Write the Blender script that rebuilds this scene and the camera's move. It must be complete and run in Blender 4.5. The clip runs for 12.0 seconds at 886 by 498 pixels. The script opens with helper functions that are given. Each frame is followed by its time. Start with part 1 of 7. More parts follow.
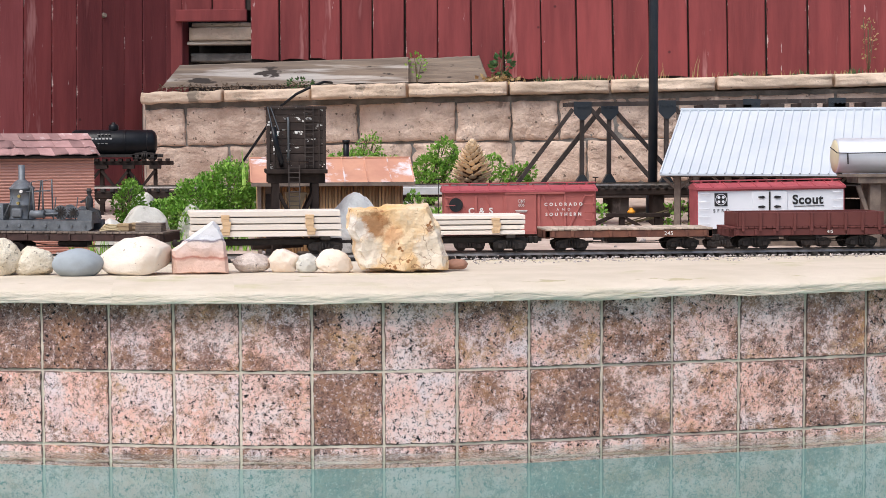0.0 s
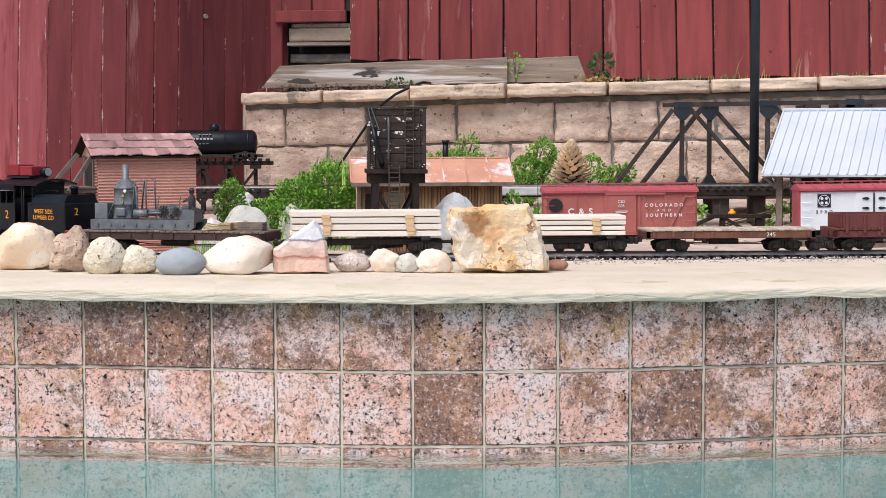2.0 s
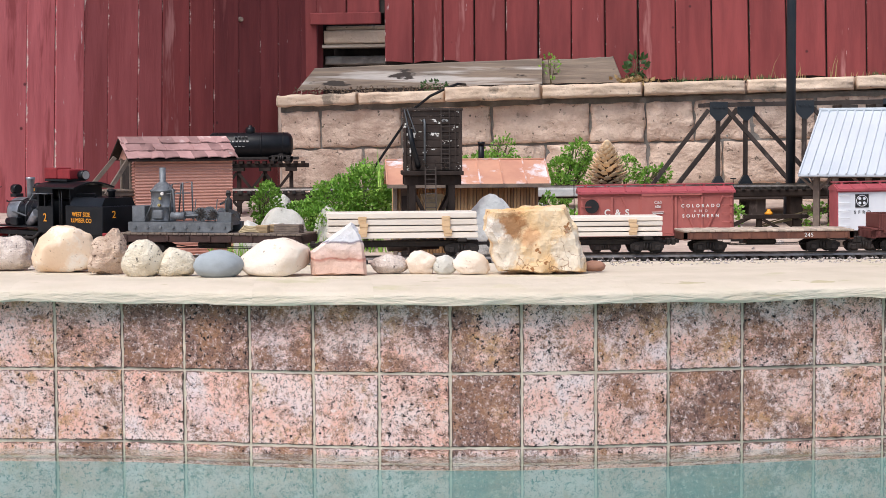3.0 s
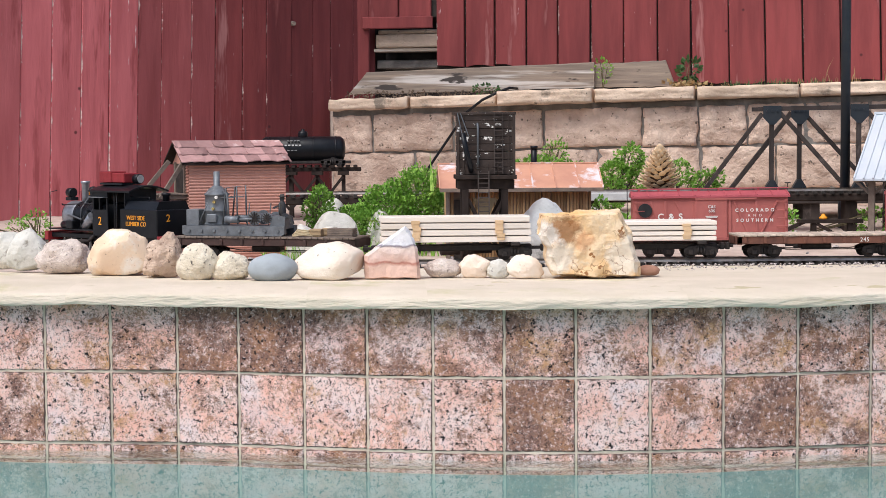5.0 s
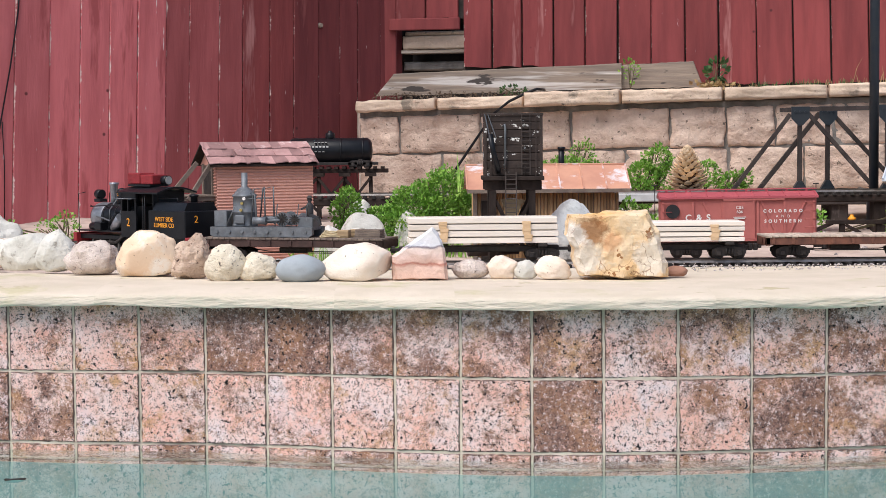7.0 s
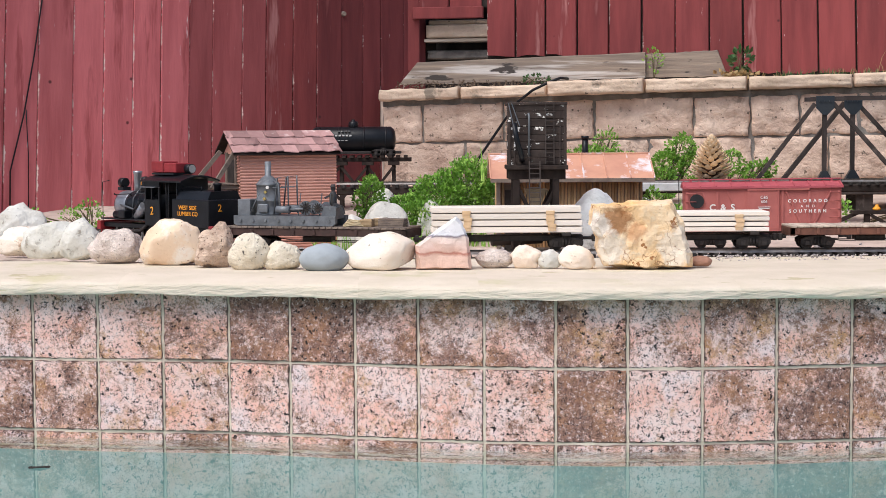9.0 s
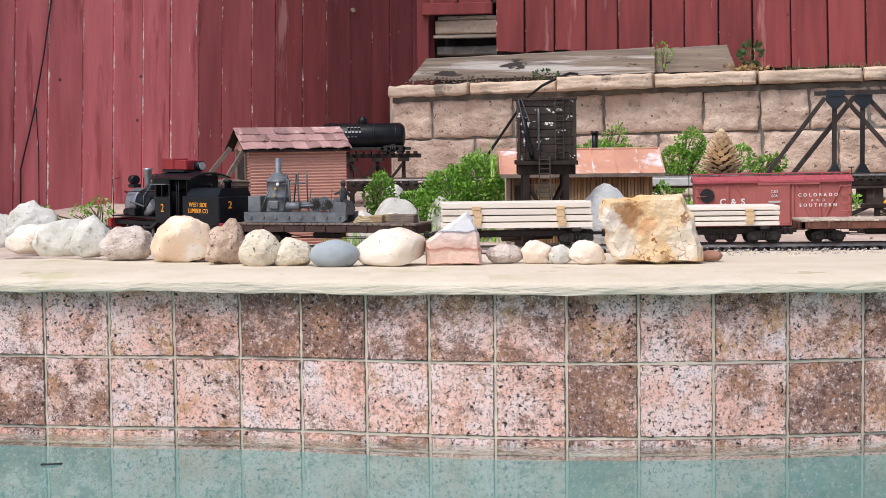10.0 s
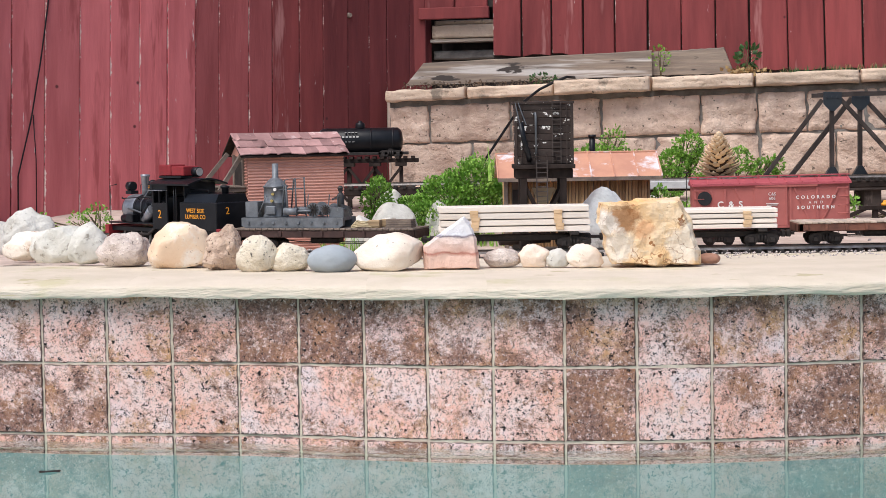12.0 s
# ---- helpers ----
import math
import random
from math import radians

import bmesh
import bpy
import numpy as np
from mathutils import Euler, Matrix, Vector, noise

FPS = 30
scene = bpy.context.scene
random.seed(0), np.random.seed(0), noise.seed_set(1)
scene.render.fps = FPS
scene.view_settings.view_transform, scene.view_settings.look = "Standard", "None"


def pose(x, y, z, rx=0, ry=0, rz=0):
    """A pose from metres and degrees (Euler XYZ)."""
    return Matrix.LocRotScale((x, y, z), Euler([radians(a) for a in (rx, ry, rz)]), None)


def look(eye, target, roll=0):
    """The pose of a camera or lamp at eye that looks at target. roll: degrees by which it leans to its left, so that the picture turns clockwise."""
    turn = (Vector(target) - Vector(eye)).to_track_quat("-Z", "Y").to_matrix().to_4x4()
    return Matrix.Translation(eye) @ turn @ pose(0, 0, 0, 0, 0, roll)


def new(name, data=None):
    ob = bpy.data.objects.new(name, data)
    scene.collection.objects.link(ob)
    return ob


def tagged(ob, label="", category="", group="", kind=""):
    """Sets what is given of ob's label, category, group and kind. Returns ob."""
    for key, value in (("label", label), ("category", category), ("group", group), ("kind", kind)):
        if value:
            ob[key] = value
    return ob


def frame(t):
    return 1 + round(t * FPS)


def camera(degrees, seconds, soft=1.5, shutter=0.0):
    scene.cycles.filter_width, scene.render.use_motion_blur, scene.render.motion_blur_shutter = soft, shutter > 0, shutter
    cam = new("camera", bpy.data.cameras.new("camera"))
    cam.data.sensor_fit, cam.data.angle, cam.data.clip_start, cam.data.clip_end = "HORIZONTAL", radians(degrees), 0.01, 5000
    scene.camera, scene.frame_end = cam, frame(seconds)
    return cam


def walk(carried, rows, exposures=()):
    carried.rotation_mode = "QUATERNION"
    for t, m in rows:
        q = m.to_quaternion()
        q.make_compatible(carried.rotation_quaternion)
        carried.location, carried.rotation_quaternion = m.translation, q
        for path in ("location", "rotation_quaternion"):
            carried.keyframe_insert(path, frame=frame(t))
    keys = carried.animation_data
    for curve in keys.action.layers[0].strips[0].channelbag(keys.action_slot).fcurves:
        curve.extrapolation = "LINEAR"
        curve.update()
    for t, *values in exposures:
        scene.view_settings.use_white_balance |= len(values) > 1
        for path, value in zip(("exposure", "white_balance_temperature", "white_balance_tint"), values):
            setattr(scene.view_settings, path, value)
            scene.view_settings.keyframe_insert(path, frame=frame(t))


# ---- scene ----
cam = camera(28.50, 12.0, soft=0.8)

PATH = [
    (0, (0.0271, -0.0062, 0.6773), (0.7088, 4.9361, 0.3470), -0.118),
    (0.5, (0.0230, -0.0052, 0.6766), (0.6432, 4.9451, 0.3459), -0.038),
    (1, (0.0193, -0.0047, 0.6757), (0.5688, 4.9539, 0.3421), 0.015),
    (1.5, (0.0160, -0.0039, 0.6758), (0.4902, 4.9624, 0.3435), 0.021),
    (2, (0.0146, 0.0005, 0.6761), (0.4267, 4.9727, 0.3481), -0.092),
    (2.5, (0.0135, 0.0017, 0.6760), (0.3770, 4.9777, 0.3489), -0.232),
    (3, (0.0070, 0.0019, 0.6763), (0.3233, 4.9814, 0.3530), -0.354),
    (3.5, (0.0031, 0.0045, 0.6765), (0.2761, 4.9870, 0.3598), -0.299),
    (5.5, (-0.0041, 0.0051, 0.6762), (0.1514, 4.9932, 0.3687), -0.493),
    (6, (-0.0041, 0.0057, 0.6764), (0.1361, 4.9946, 0.3743), -0.658),
    (6.5, (-0.0041, 0.0053, 0.6751), (0.1165, 4.9947, 0.3733), -0.610),
    (7, (-0.0049, 0.0036, 0.6743), (0.0945, 4.9933, 0.3690), -0.440),
    (9, (-0.0094, 0.0101, 0.6753), (0.0277, 4.9986, 0.3381), -0.336),
    (9.5, (-0.0090, 0.0090, 0.6750), (0.0122, 4.9972, 0.3326), -0.527),
    (10, (-0.0107, 0.0079, 0.6738), (-0.0018, 4.9958, 0.3265), -0.626),
    (10.5, (-0.0111, 0.0097, 0.6725), (-0.0110, 4.9976, 0.3253), -0.717),
    (11, (-0.0115, 0.0099, 0.6727), (-0.0093, 4.9980, 0.3290), -0.794),
    (11.5, (-0.0101, 0.0085, 0.6737), (-0.0026, 4.9971, 0.3371), -0.879),
    (12, (-0.0073, 0.0113, 0.6739), (0.0045, 5.0001, 0.3389), -0.978),
]
walk(cam, [(t, look(eye, target, roll)) for t, eye, target, roll in PATH], [(0, 0.30, 6090, 10), (12, 0.30, 6090, 10)])

# ---- light ----
world = bpy.data.worlds.new("overcast_sky")
scene.world = world
world.use_nodes = True
wn = world.node_tree.nodes
sky = wn.new("ShaderNodeTexSky")
sky.sky_type = "NISHITA"
sky.sun_disc = False
sky.sun_elevation, sky.sun_rotation = radians(58), radians(218)
sky.air_density, sky.dust_density, sky.ozone_density = 1.0, 4.0, 1.0
world.node_tree.links.new(sky.outputs[0], wn["Background"].inputs[0])
wn["Background"].inputs[1].default_value = 0.12
sun_data = bpy.data.lights.new("sun", "SUN")
sun_data.energy, sun_data.angle, sun_data.color = 2.0, radians(40), (1.0, 0.95, 0.88)
sun_ob = new("sun", sun_data)
sun_ob.matrix_world = look((-1.85, -2.1, 4.4), (0, 0, 0))

# ---- materials ----
def mat(name, c1, c2=None, scale=20.0, rough=0.7, metal=0.0, bump=0.3, fine=None, stretch=(1, 1, 1),
        c3=None, c3_at=0.62, scale3=6.0, spec=0.3, vary=0.0, bump_dist=0.002, c4=None, c4_at=0.66, scale4=60.0, stretch4=(1, 1, 1)):
    """Two tones mixed by noise, a third by a coarser one, with fine relief; vary: tone by piece."""
    m = bpy.data.materials.new(name)
    m.use_nodes = True
    nt = m.node_tree
    n, lk = nt.nodes, nt.links.new
    b = n["Principled BSDF"]
    b.inputs["Roughness"].default_value, b.inputs["Metallic"].default_value = rough, metal
    b.inputs["Specular IOR Level"].default_value = spec
    tc, mp, oi = n.new("ShaderNodeTexCoord"), n.new("ShaderNodeMapping"), n.new("ShaderNodeObjectInfo")
    off = n.new("ShaderNodeVectorMath")
    off.operation = "MULTIPLY_ADD"
    off.inputs[1].default_value = (7.3, 5.1, 3.7)
    lk(oi.outputs["Random"], off.inputs[0])
    lk(tc.outputs["Object"], off.inputs[2])
    lk(off.outputs[0], mp.inputs[0])
    mp.inputs["Scale"].default_value = stretch
    def noi(s, d=6, r=0.6):
        t = n.new("ShaderNodeTexNoise")
        t.inputs["Scale"].default_value, t.inputs["Detail"].default_value, t.inputs["Roughness"].default_value = s, d, r
        lk(mp.outputs[0], t.inputs["Vector"])
        return t
    def ramp(src, a, bb):
        r = n.new("ShaderNodeMapRange")
        r.inputs[1].default_value, r.inputs[2].default_value = a, bb
        lk(src, r.inputs[0])
        return r.outputs[0]
    def mix(f, a, bb, mode="MIX"):
        x = n.new("ShaderNodeMix")
        x.data_type, x.blend_type = "RGBA", mode
        for s, v in ((0, f), (6, a), (7, bb)):
            if hasattr(v, "is_linked"):
                lk(v, x.inputs[s])
            elif s == 0:
                x.inputs[0].default_value = v
            else:
                x.inputs[s].default_value = (*v, 1)
        return x.outputs[2]
    c2 = c2 or tuple(v * 0.72 for v in c1)
    na = noi(scale)
    col = mix(ramp(na.outputs[0], 0.36, 0.64), c1, c2)
    if c3:
        col = mix(ramp(noi(scale3, 5, 0.65).outputs[0], c3_at, c3_at + 0.08), col, c3)
    if c4:
        m4 = n.new("ShaderNodeMapping")
        m4.inputs["Scale"].default_value = stretch4
        lk(off.outputs[0], m4.inputs[0])
        t4 = noi(scale4, 4, 0.6)
        lk(m4.outputs[0], t4.inputs["Vector"])
        col = mix(ramp(t4.outputs[0], c4_at, c4_at + 0.03), col, c4)
    if vary:
        hs = n.new("ShaderNodeHueSaturation")
        lk(col, hs.inputs["Color"])
        mr = n.new("ShaderNodeMapRange")
        mr.inputs[3].default_value, mr.inputs[4].default_value = 1 - vary, 1 + vary
        lk(oi.outputs["Random"], mr.inputs[0])
        lk(mr.outputs[0], hs.inputs["Value"])
        col = hs.outputs[0]
    lk(col, b.inputs["Base Color"])
    if bump:
        bp = n.new("ShaderNodeBump")
        bp.inputs["Strength"].default_value, bp.inputs["Distance"].default_value = bump, bump_dist
        lk(noi(fine or scale * 6, 4).outputs[0], bp.inputs["Height"])
        lk(bp.outputs[0], b.inputs["Normal"])
    rr = n.new("ShaderNodeMapRange")
    rr.inputs[3].default_value, rr.inputs[4].default_value = max(rough - 0.12, 0.02), min(rough + 0.12, 1)
    lk(noi(scale * 2.3, 3).outputs[0], rr.inputs[0])
    lk(rr.outputs[0], b.inputs["Roughness"])
    return m


def tile_material(name="pool_tile"):
    """Mottled stoneware. The object's colour sets each tile's firing: red for dark, green for ochre, blue for pits."""
    m = bpy.data.materials.new(name)
    m.use_nodes = True
    n, lk = m.node_tree.nodes, m.node_tree.links.new
    b = n["Principled BSDF"]
    tc, oi, fire = n.new("ShaderNodeTexCoord"), n.new("ShaderNodeObjectInfo"), n.new("ShaderNodeSeparateColor")
    lk(oi.outputs["Color"], fire.inputs[0])
    off = n.new("ShaderNodeVectorMath")
    off.operation = "MULTIPLY_ADD"
    off.inputs[1].default_value = (17.0, 9.0, 23.0)
    lk(oi.outputs["Random"], off.inputs[0])
    lk(tc.outputs["Object"], off.inputs[2])
    def noi(s, d, r=0.65, shift=0.0, flat=1.0):
        t, mp = n.new("ShaderNodeTexNoise"), n.new("ShaderNodeMapping")
        t.inputs["Scale"].default_value, t.inputs["Detail"].default_value, t.inputs["Roughness"].default_value = s, d, r
        mp.inputs["Location"].default_value = (shift, shift * 0.7, shift * 1.3)
        mp.inputs["Scale"].default_value = (1, 1, flat)
        lk(off.outputs[0], mp.inputs[0])
        lk(mp.outputs[0], t.inputs["Vector"])
        return t.outputs[0]
    def rng(src, a, bb, c=0.0, d=1.0):
        r = n.new("ShaderNodeMapRange")
        for k, v in ((1, a), (2, bb), (3, c), (4, d)):
            r.inputs[k].default_value = v
        lk(src, r.inputs[0])
        return r.outputs[0]
    def math_node(op, a, bb):
        x = n.new("ShaderNodeMath")
        x.operation = op
        for k, v in ((0, a), (1, bb)):
            if hasattr(v, "is_linked"):
                lk(v, x.inputs[k])
            else:
                x.inputs[k].default_value = v
        return x.outputs[0]
    def mix(f, a, bb):
        x = n.new("ShaderNodeMix")
        x.data_type = "RGBA"
        lk(f, x.inputs[0])
        for s, v in ((6, a), (7, bb)):
            if hasattr(v, "is_linked"):
                lk(v, x.inputs[s])
            else:
                x.inputs[s].default_value = (*v, 1)
        return x.outputs[2]
    # pale body in pink, salmon and lilac clouds
    col = mix(rng(noi(10, 4), 0.40, 0.60), (0.94, 0.69, 0.64), (0.90, 0.50, 0.40))
    col = mix(rng(noi(9, 4, 0.6, 44), 0.54, 0.64, 0.0, 0.45), col, (0.82, 0.72, 0.77))
    ochre = math_node("ADD", noi(12, 6, 0.75, 3), math_node("MULTIPLY", fire.outputs[1], 0.15))
    col = mix(rng(ochre, 0.58, 0.70, 0.0, 0.8), col, (0.58, 0.29, 0.10))
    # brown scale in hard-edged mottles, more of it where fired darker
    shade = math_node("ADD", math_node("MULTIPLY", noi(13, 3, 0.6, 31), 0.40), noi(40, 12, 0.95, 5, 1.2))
    shade = math_node("ADD", shade, math_node("MULTIPLY", fire.outputs[0], 0.17))
    scale_tone = mix(rng(noi(120, 7, 0.9, 21), 0.42, 0.58), (0.42, 0.225, 0.175), (0.075, 0.044, 0.040))
    col = mix(rng(shade, 0.775, 0.825), col, mix(rng(noi(16, 4, 0.6, 63), 0.45, 0.62), scale_tone, (0.42, 0.20, 0.11)))
    col = mix(rng(shade, 0.87, 0.92, 0.0, 0.9), col, scale_tone)
    col = mix(rng(noi(120, 7, 0.85, 15), 0.535, 0.575, 0.0, 0.9), col, (0.34, 0.17, 0.125))
    col = mix(rng(noi(105, 7, 0.88, 9), 0.555, 0.59, 0.0, 0.95), col, (0.94, 0.73, 0.69))
    pits = math_node("ADD", noi(100, 5, 0.75, 12), math_node("MULTIPLY", fire.outputs[2], 0.035))
    col = mix(rng(pits, 0.600, 0.615), col, (0.016, 0.014, 0.015))
    col = mix(rng(noi(185, 5, 0.8, 71, 0.8), 0.585, 0.61, 0.0, 0.9), col, (0.05, 0.032, 0.03))
    # rim of each tile darker, its inner edge broken up by noise
    rim = n.new("ShaderNodeSeparateXYZ")
    lk(tc.outputs["Generated"], rim.inputs[0])
    def edge(v):
        return math_node("SUBTRACT", 0.5, math_node("ABSOLUTE", math_node("SUBTRACT", v, 0.5), 0.0))
    near = math_node("MINIMUM", edge(rim.outputs["X"]), edge(rim.outputs["Z"]))
    near = math_node("ADD", near, math_node("MULTIPLY", math_node("SUBTRACT", noi(70, 4, 0.7, 27), 0.5), 0.10))
    col = mix(rng(near, 0.012, 0.022, 0.85, 0.0), col, (0.10, 0.062, 0.052))
    lk(col, b.inputs["Base Color"])
    lk(rng(noi(60, 4, 0.6, 2), 0.3, 0.7, 0.5, 0.8), b.inputs["Roughness"])
    b.inputs["Specular IOR Level"].default_value = 0.12
    bp = n.new("ShaderNodeBump")
    bp.inputs["Strength"].default_value, bp.inputs["Distance"].default_value = 0.6, 0.0015
    lk(noi(90, 6, 0.7, 12), bp.inputs["Height"])
    lk(bp.outputs[0], b.inputs["Normal"])
    return m


M = {}
M["tile"] = tile_material()
M["grout"] = mat("grout", (0.80, 0.67, 0.54), (0.60, 0.49, 0.38), 30, 0.9, bump=0.5)
M["coping"] = mat("coping_stone", (0.69, 0.60, 0.485), (0.61, 0.53, 0.41), 7, 0.9, bump=0.7, fine=34, stretch=(1, 1, 5),
                  c3=(0.56, 0.50, 0.33), c3_at=0.58, scale3=4, bump_dist=0.006, c4=(0.50, 0.43, 0.28), c4_at=0.635, scale4=6, stretch4=(1.0, 1.0, 18))
M["plaster"] = mat("pool_plaster", (0.31, 0.465, 0.45), (0.25, 0.39, 0.38), 5, 0.7, bump=0.1)
M["soil"] = mat("soil", (0.60, 0.49, 0.42), (0.46, 0.36, 0.30), 14, 0.95, bump=0.8, fine=120, c3=(0.16, 0.12, 0.09), c3_at=0.6, scale3=3)
M["ballast"] = mat("ballast", (0.50, 0.45, 0.42), (0.22, 0.20, 0.19), 60, 0.9, bump=0.8, fine=250)
M["gravel"] = mat("gravel_stone", (0.66, 0.58, 0.54), (0.20, 0.18, 0.175), 90, 0.9, bump=0.2)
M["deck"] = mat("deck_concrete", (0.55, 0.52, 0.48), (0.45, 0.43, 0.40), 3, 0.9)
M["block"] = mat("wall_stone", (0.72, 0.56, 0.45), (0.50, 0.36, 0.28), 11, 0.9, bump=0.9, fine=55, c3=(0.33, 0.245, 0.19), c3_at=0.62, scale3=14, vary=0.14, bump_dist=0.012, c4=(0.17, 0.13, 0.10), c4_at=0.64, scale4=50)
M["cap"] = mat("cap_stone", (0.72, 0.57, 0.44), (0.56, 0.43, 0.32), 9, 0.9, bump=0.8, fine=50, c3=(0.27, 0.22, 0.17), c3_at=0.60, scale3=8, vary=0.10, bump_dist=0.008, c4=(0.18, 0.14, 0.11), c4_at=0.67, scale4=40)
M["mortar"] = mat("mortar", (0.30, 0.28, 0.25), (0.17, 0.155, 0.14), 14, 0.95, bump=0.9, fine=70, bump_dist=0.006)
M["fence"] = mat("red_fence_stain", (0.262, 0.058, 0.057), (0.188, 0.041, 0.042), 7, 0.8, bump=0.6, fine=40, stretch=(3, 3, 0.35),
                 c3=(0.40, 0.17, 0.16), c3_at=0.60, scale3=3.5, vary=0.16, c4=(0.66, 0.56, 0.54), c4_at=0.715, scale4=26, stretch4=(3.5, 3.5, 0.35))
# bleached red, lightened further for the more openly lit boards
M["fence_faded_lit"] = mat("bleached_lit_red_stain", (0.59, 0.168, 0.175), (0.47, 0.122, 0.128), 7, 0.85, bump=0.6, fine=40, stretch=(3, 3, 0.35),
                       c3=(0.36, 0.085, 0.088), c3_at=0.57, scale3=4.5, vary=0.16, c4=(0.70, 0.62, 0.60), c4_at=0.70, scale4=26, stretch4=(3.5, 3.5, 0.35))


def chipped_edges(m, at):
    """Stain chipped off along one edge of each board, and small dark knots in it."""
    n, lk = m.node_tree.nodes, m.node_tree.links.new
    b = n["Principled BSDF"]
    src = b.inputs["Base Color"].links[0].from_socket
    tc, oi, off, sx, nz, add, mr, mx = (n.new("ShaderNode" + k) for k in ("TexCoord", "ObjectInfo", "VectorMath", "SeparateXYZ", "TexNoise", "Math", "MapRange", "Mix"))
    off.operation = "MULTIPLY_ADD"
    off.inputs[1].default_value = (13.0, 7.0, 29.0)
    lk(oi.outputs["Random"], off.inputs[0])
    lk(tc.outputs["Object"], off.inputs[2])
    lk(tc.outputs["Object"], sx.inputs[0])
    nz.inputs["Scale"].default_value, nz.inputs["Detail"].default_value, nz.inputs["Roughness"].default_value = 8, 9, 0.8
    lk(off.outputs[0], nz.inputs["Vector"])
    add.operation = "MULTIPLY_ADD"
    add.inputs[1].default_value = -18.0
    lk(sx.outputs["X"], add.inputs[0])
    lk(nz.outputs[0], add.inputs[2])
    mr.inputs[1].default_value, mr.inputs[2].default_value = at, at + 0.05
    lk(add.outputs[0], mr.inputs[0])
    mx.data_type = "RGBA"
    mx.inputs[7].default_value = (0.74, 0.58, 0.52, 1)
    lk(mr.outputs[0], mx.inputs[0])
    lk(src, mx.inputs[6])
    vo, kr, kx = (n.new("ShaderNode" + k) for k in ("TexVoronoi", "MapRange", "Mix"))
    vo.inputs["Scale"].default_value = 6.0
    lk(off.outputs[0], vo.inputs["Vector"])
    kr.inputs[1].default_value, kr.inputs[2].default_value, kr.inputs[3].default_value, kr.inputs[4].default_value = 0.025, 0.05, 0.8, 0.0
    lk(vo.outputs["Distance"], kr.inputs[0])
    kx.data_type = "RGBA"
    kx.inputs[7].default_value = (0.05, 0.018, 0.018, 1)
    lk(kr.outputs[0], kx.inputs[0])
    lk(mx.outputs[2], kx.inputs[6])
    lk(kx.outputs[2], b.inputs["Base Color"])


# in-between copy of the stain, partly darkened for corner shade
M["fence_mid"] = mat("worn_half_shaded_red", (0.40, 0.105, 0.107), (0.31, 0.076, 0.078), 7, 0.8, bump=0.6, fine=40, stretch=(3, 3, 0.35),
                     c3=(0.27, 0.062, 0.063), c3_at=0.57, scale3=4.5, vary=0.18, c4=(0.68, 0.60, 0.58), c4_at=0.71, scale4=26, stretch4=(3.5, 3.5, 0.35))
chipped_edges(M["fence_mid"], 0.49)
# darkest copy of the stain: the corner's shade put into the colour
M["fence_shaded"] = mat("corner_shade_red_stain", (0.175, 0.040, 0.041), (0.130, 0.029, 0.031), 7, 0.8, bump=0.6, fine=40, stretch=(3, 3, 0.35),
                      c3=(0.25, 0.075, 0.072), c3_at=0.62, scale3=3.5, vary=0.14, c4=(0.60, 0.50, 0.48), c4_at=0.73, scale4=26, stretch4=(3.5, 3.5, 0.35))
chipped_edges(M["fence_shaded"], 0.54)
chipped_edges(M["fence"], 0.53)
chipped_edges(M["fence_faded_lit"], 0.475)
M["raw_wood"] = mat("weathered_wood", (0.34, 0.275, 0.215), (0.21, 0.17, 0.14), 9, 0.85, bump=0.8, fine=45, stretch=(0.35, 4, 6), c3=(0.60, 0.565, 0.53), c3_at=0.57, scale3=2.6, c4=(0.07, 0.06, 0.055), c4_at=0.64, scale4=6, stretch4=(0.8, 1, 3.5))
# near-black for shade in gaps and doorways; also the floating leaf's colour
M["dark_gap"] = mat("gap_shade_and_leaf", (0.05, 0.04, 0.035), (0.02, 0.017, 0.015), 20, 0.95)
M["steel_black"] = mat("black_paint", (0.006, 0.007, 0.009), (0.011, 0.012, 0.015), 30, 0.36, bump=0.1, spec=0.25)
M["pole"] = mat("pole_paint", (0.022, 0.030, 0.040), (0.035, 0.040, 0.045), 12, 0.45, bump=0.15)
M["rail"] = mat("rail_metal", (0.34, 0.31, 0.28), (0.20, 0.17, 0.15), 40, 0.35, metal=0.8, bump=0.1)
M["tie"] = mat("plastic_tie", (0.022, 0.019, 0.018), (0.045, 0.040, 0.036), 40, 0.6, vary=0.3)


# ---- building helpers ----
def bm_new():
    return bmesh.new()


def box(bm, x0, x1, y0, y1, z0, z1, bev=0.0):
    t = bmesh.new()
    bmesh.ops.create_cube(t, size=1)
    for v in t.verts:
        v.co = Vector((x0 + (v.co.x + 0.5) * (x1 - x0), y0 + (v.co.y + 0.5) * (y1 - y0), z0 + (v.co.z + 0.5) * (z1 - z0)))
    if bev:
        bmesh.ops.bevel(t, geom=t.edges[:], offset=bev, segments=1, affect="EDGES")
    join(bm, t)
    return bm


def join(bm, t, m=None):
    """Adds t's geometry to bm, moved by m."""
    vs = {}
    for v in t.verts:
        vs[v] = bm.verts.new(m @ v.co if m else v.co)
    for f in t.faces:
        try:
            nf = bm.faces.new([vs[v] for v in f.verts])
            nf.smooth = f.smooth
        except ValueError:
            pass
    t.free()
    return bm


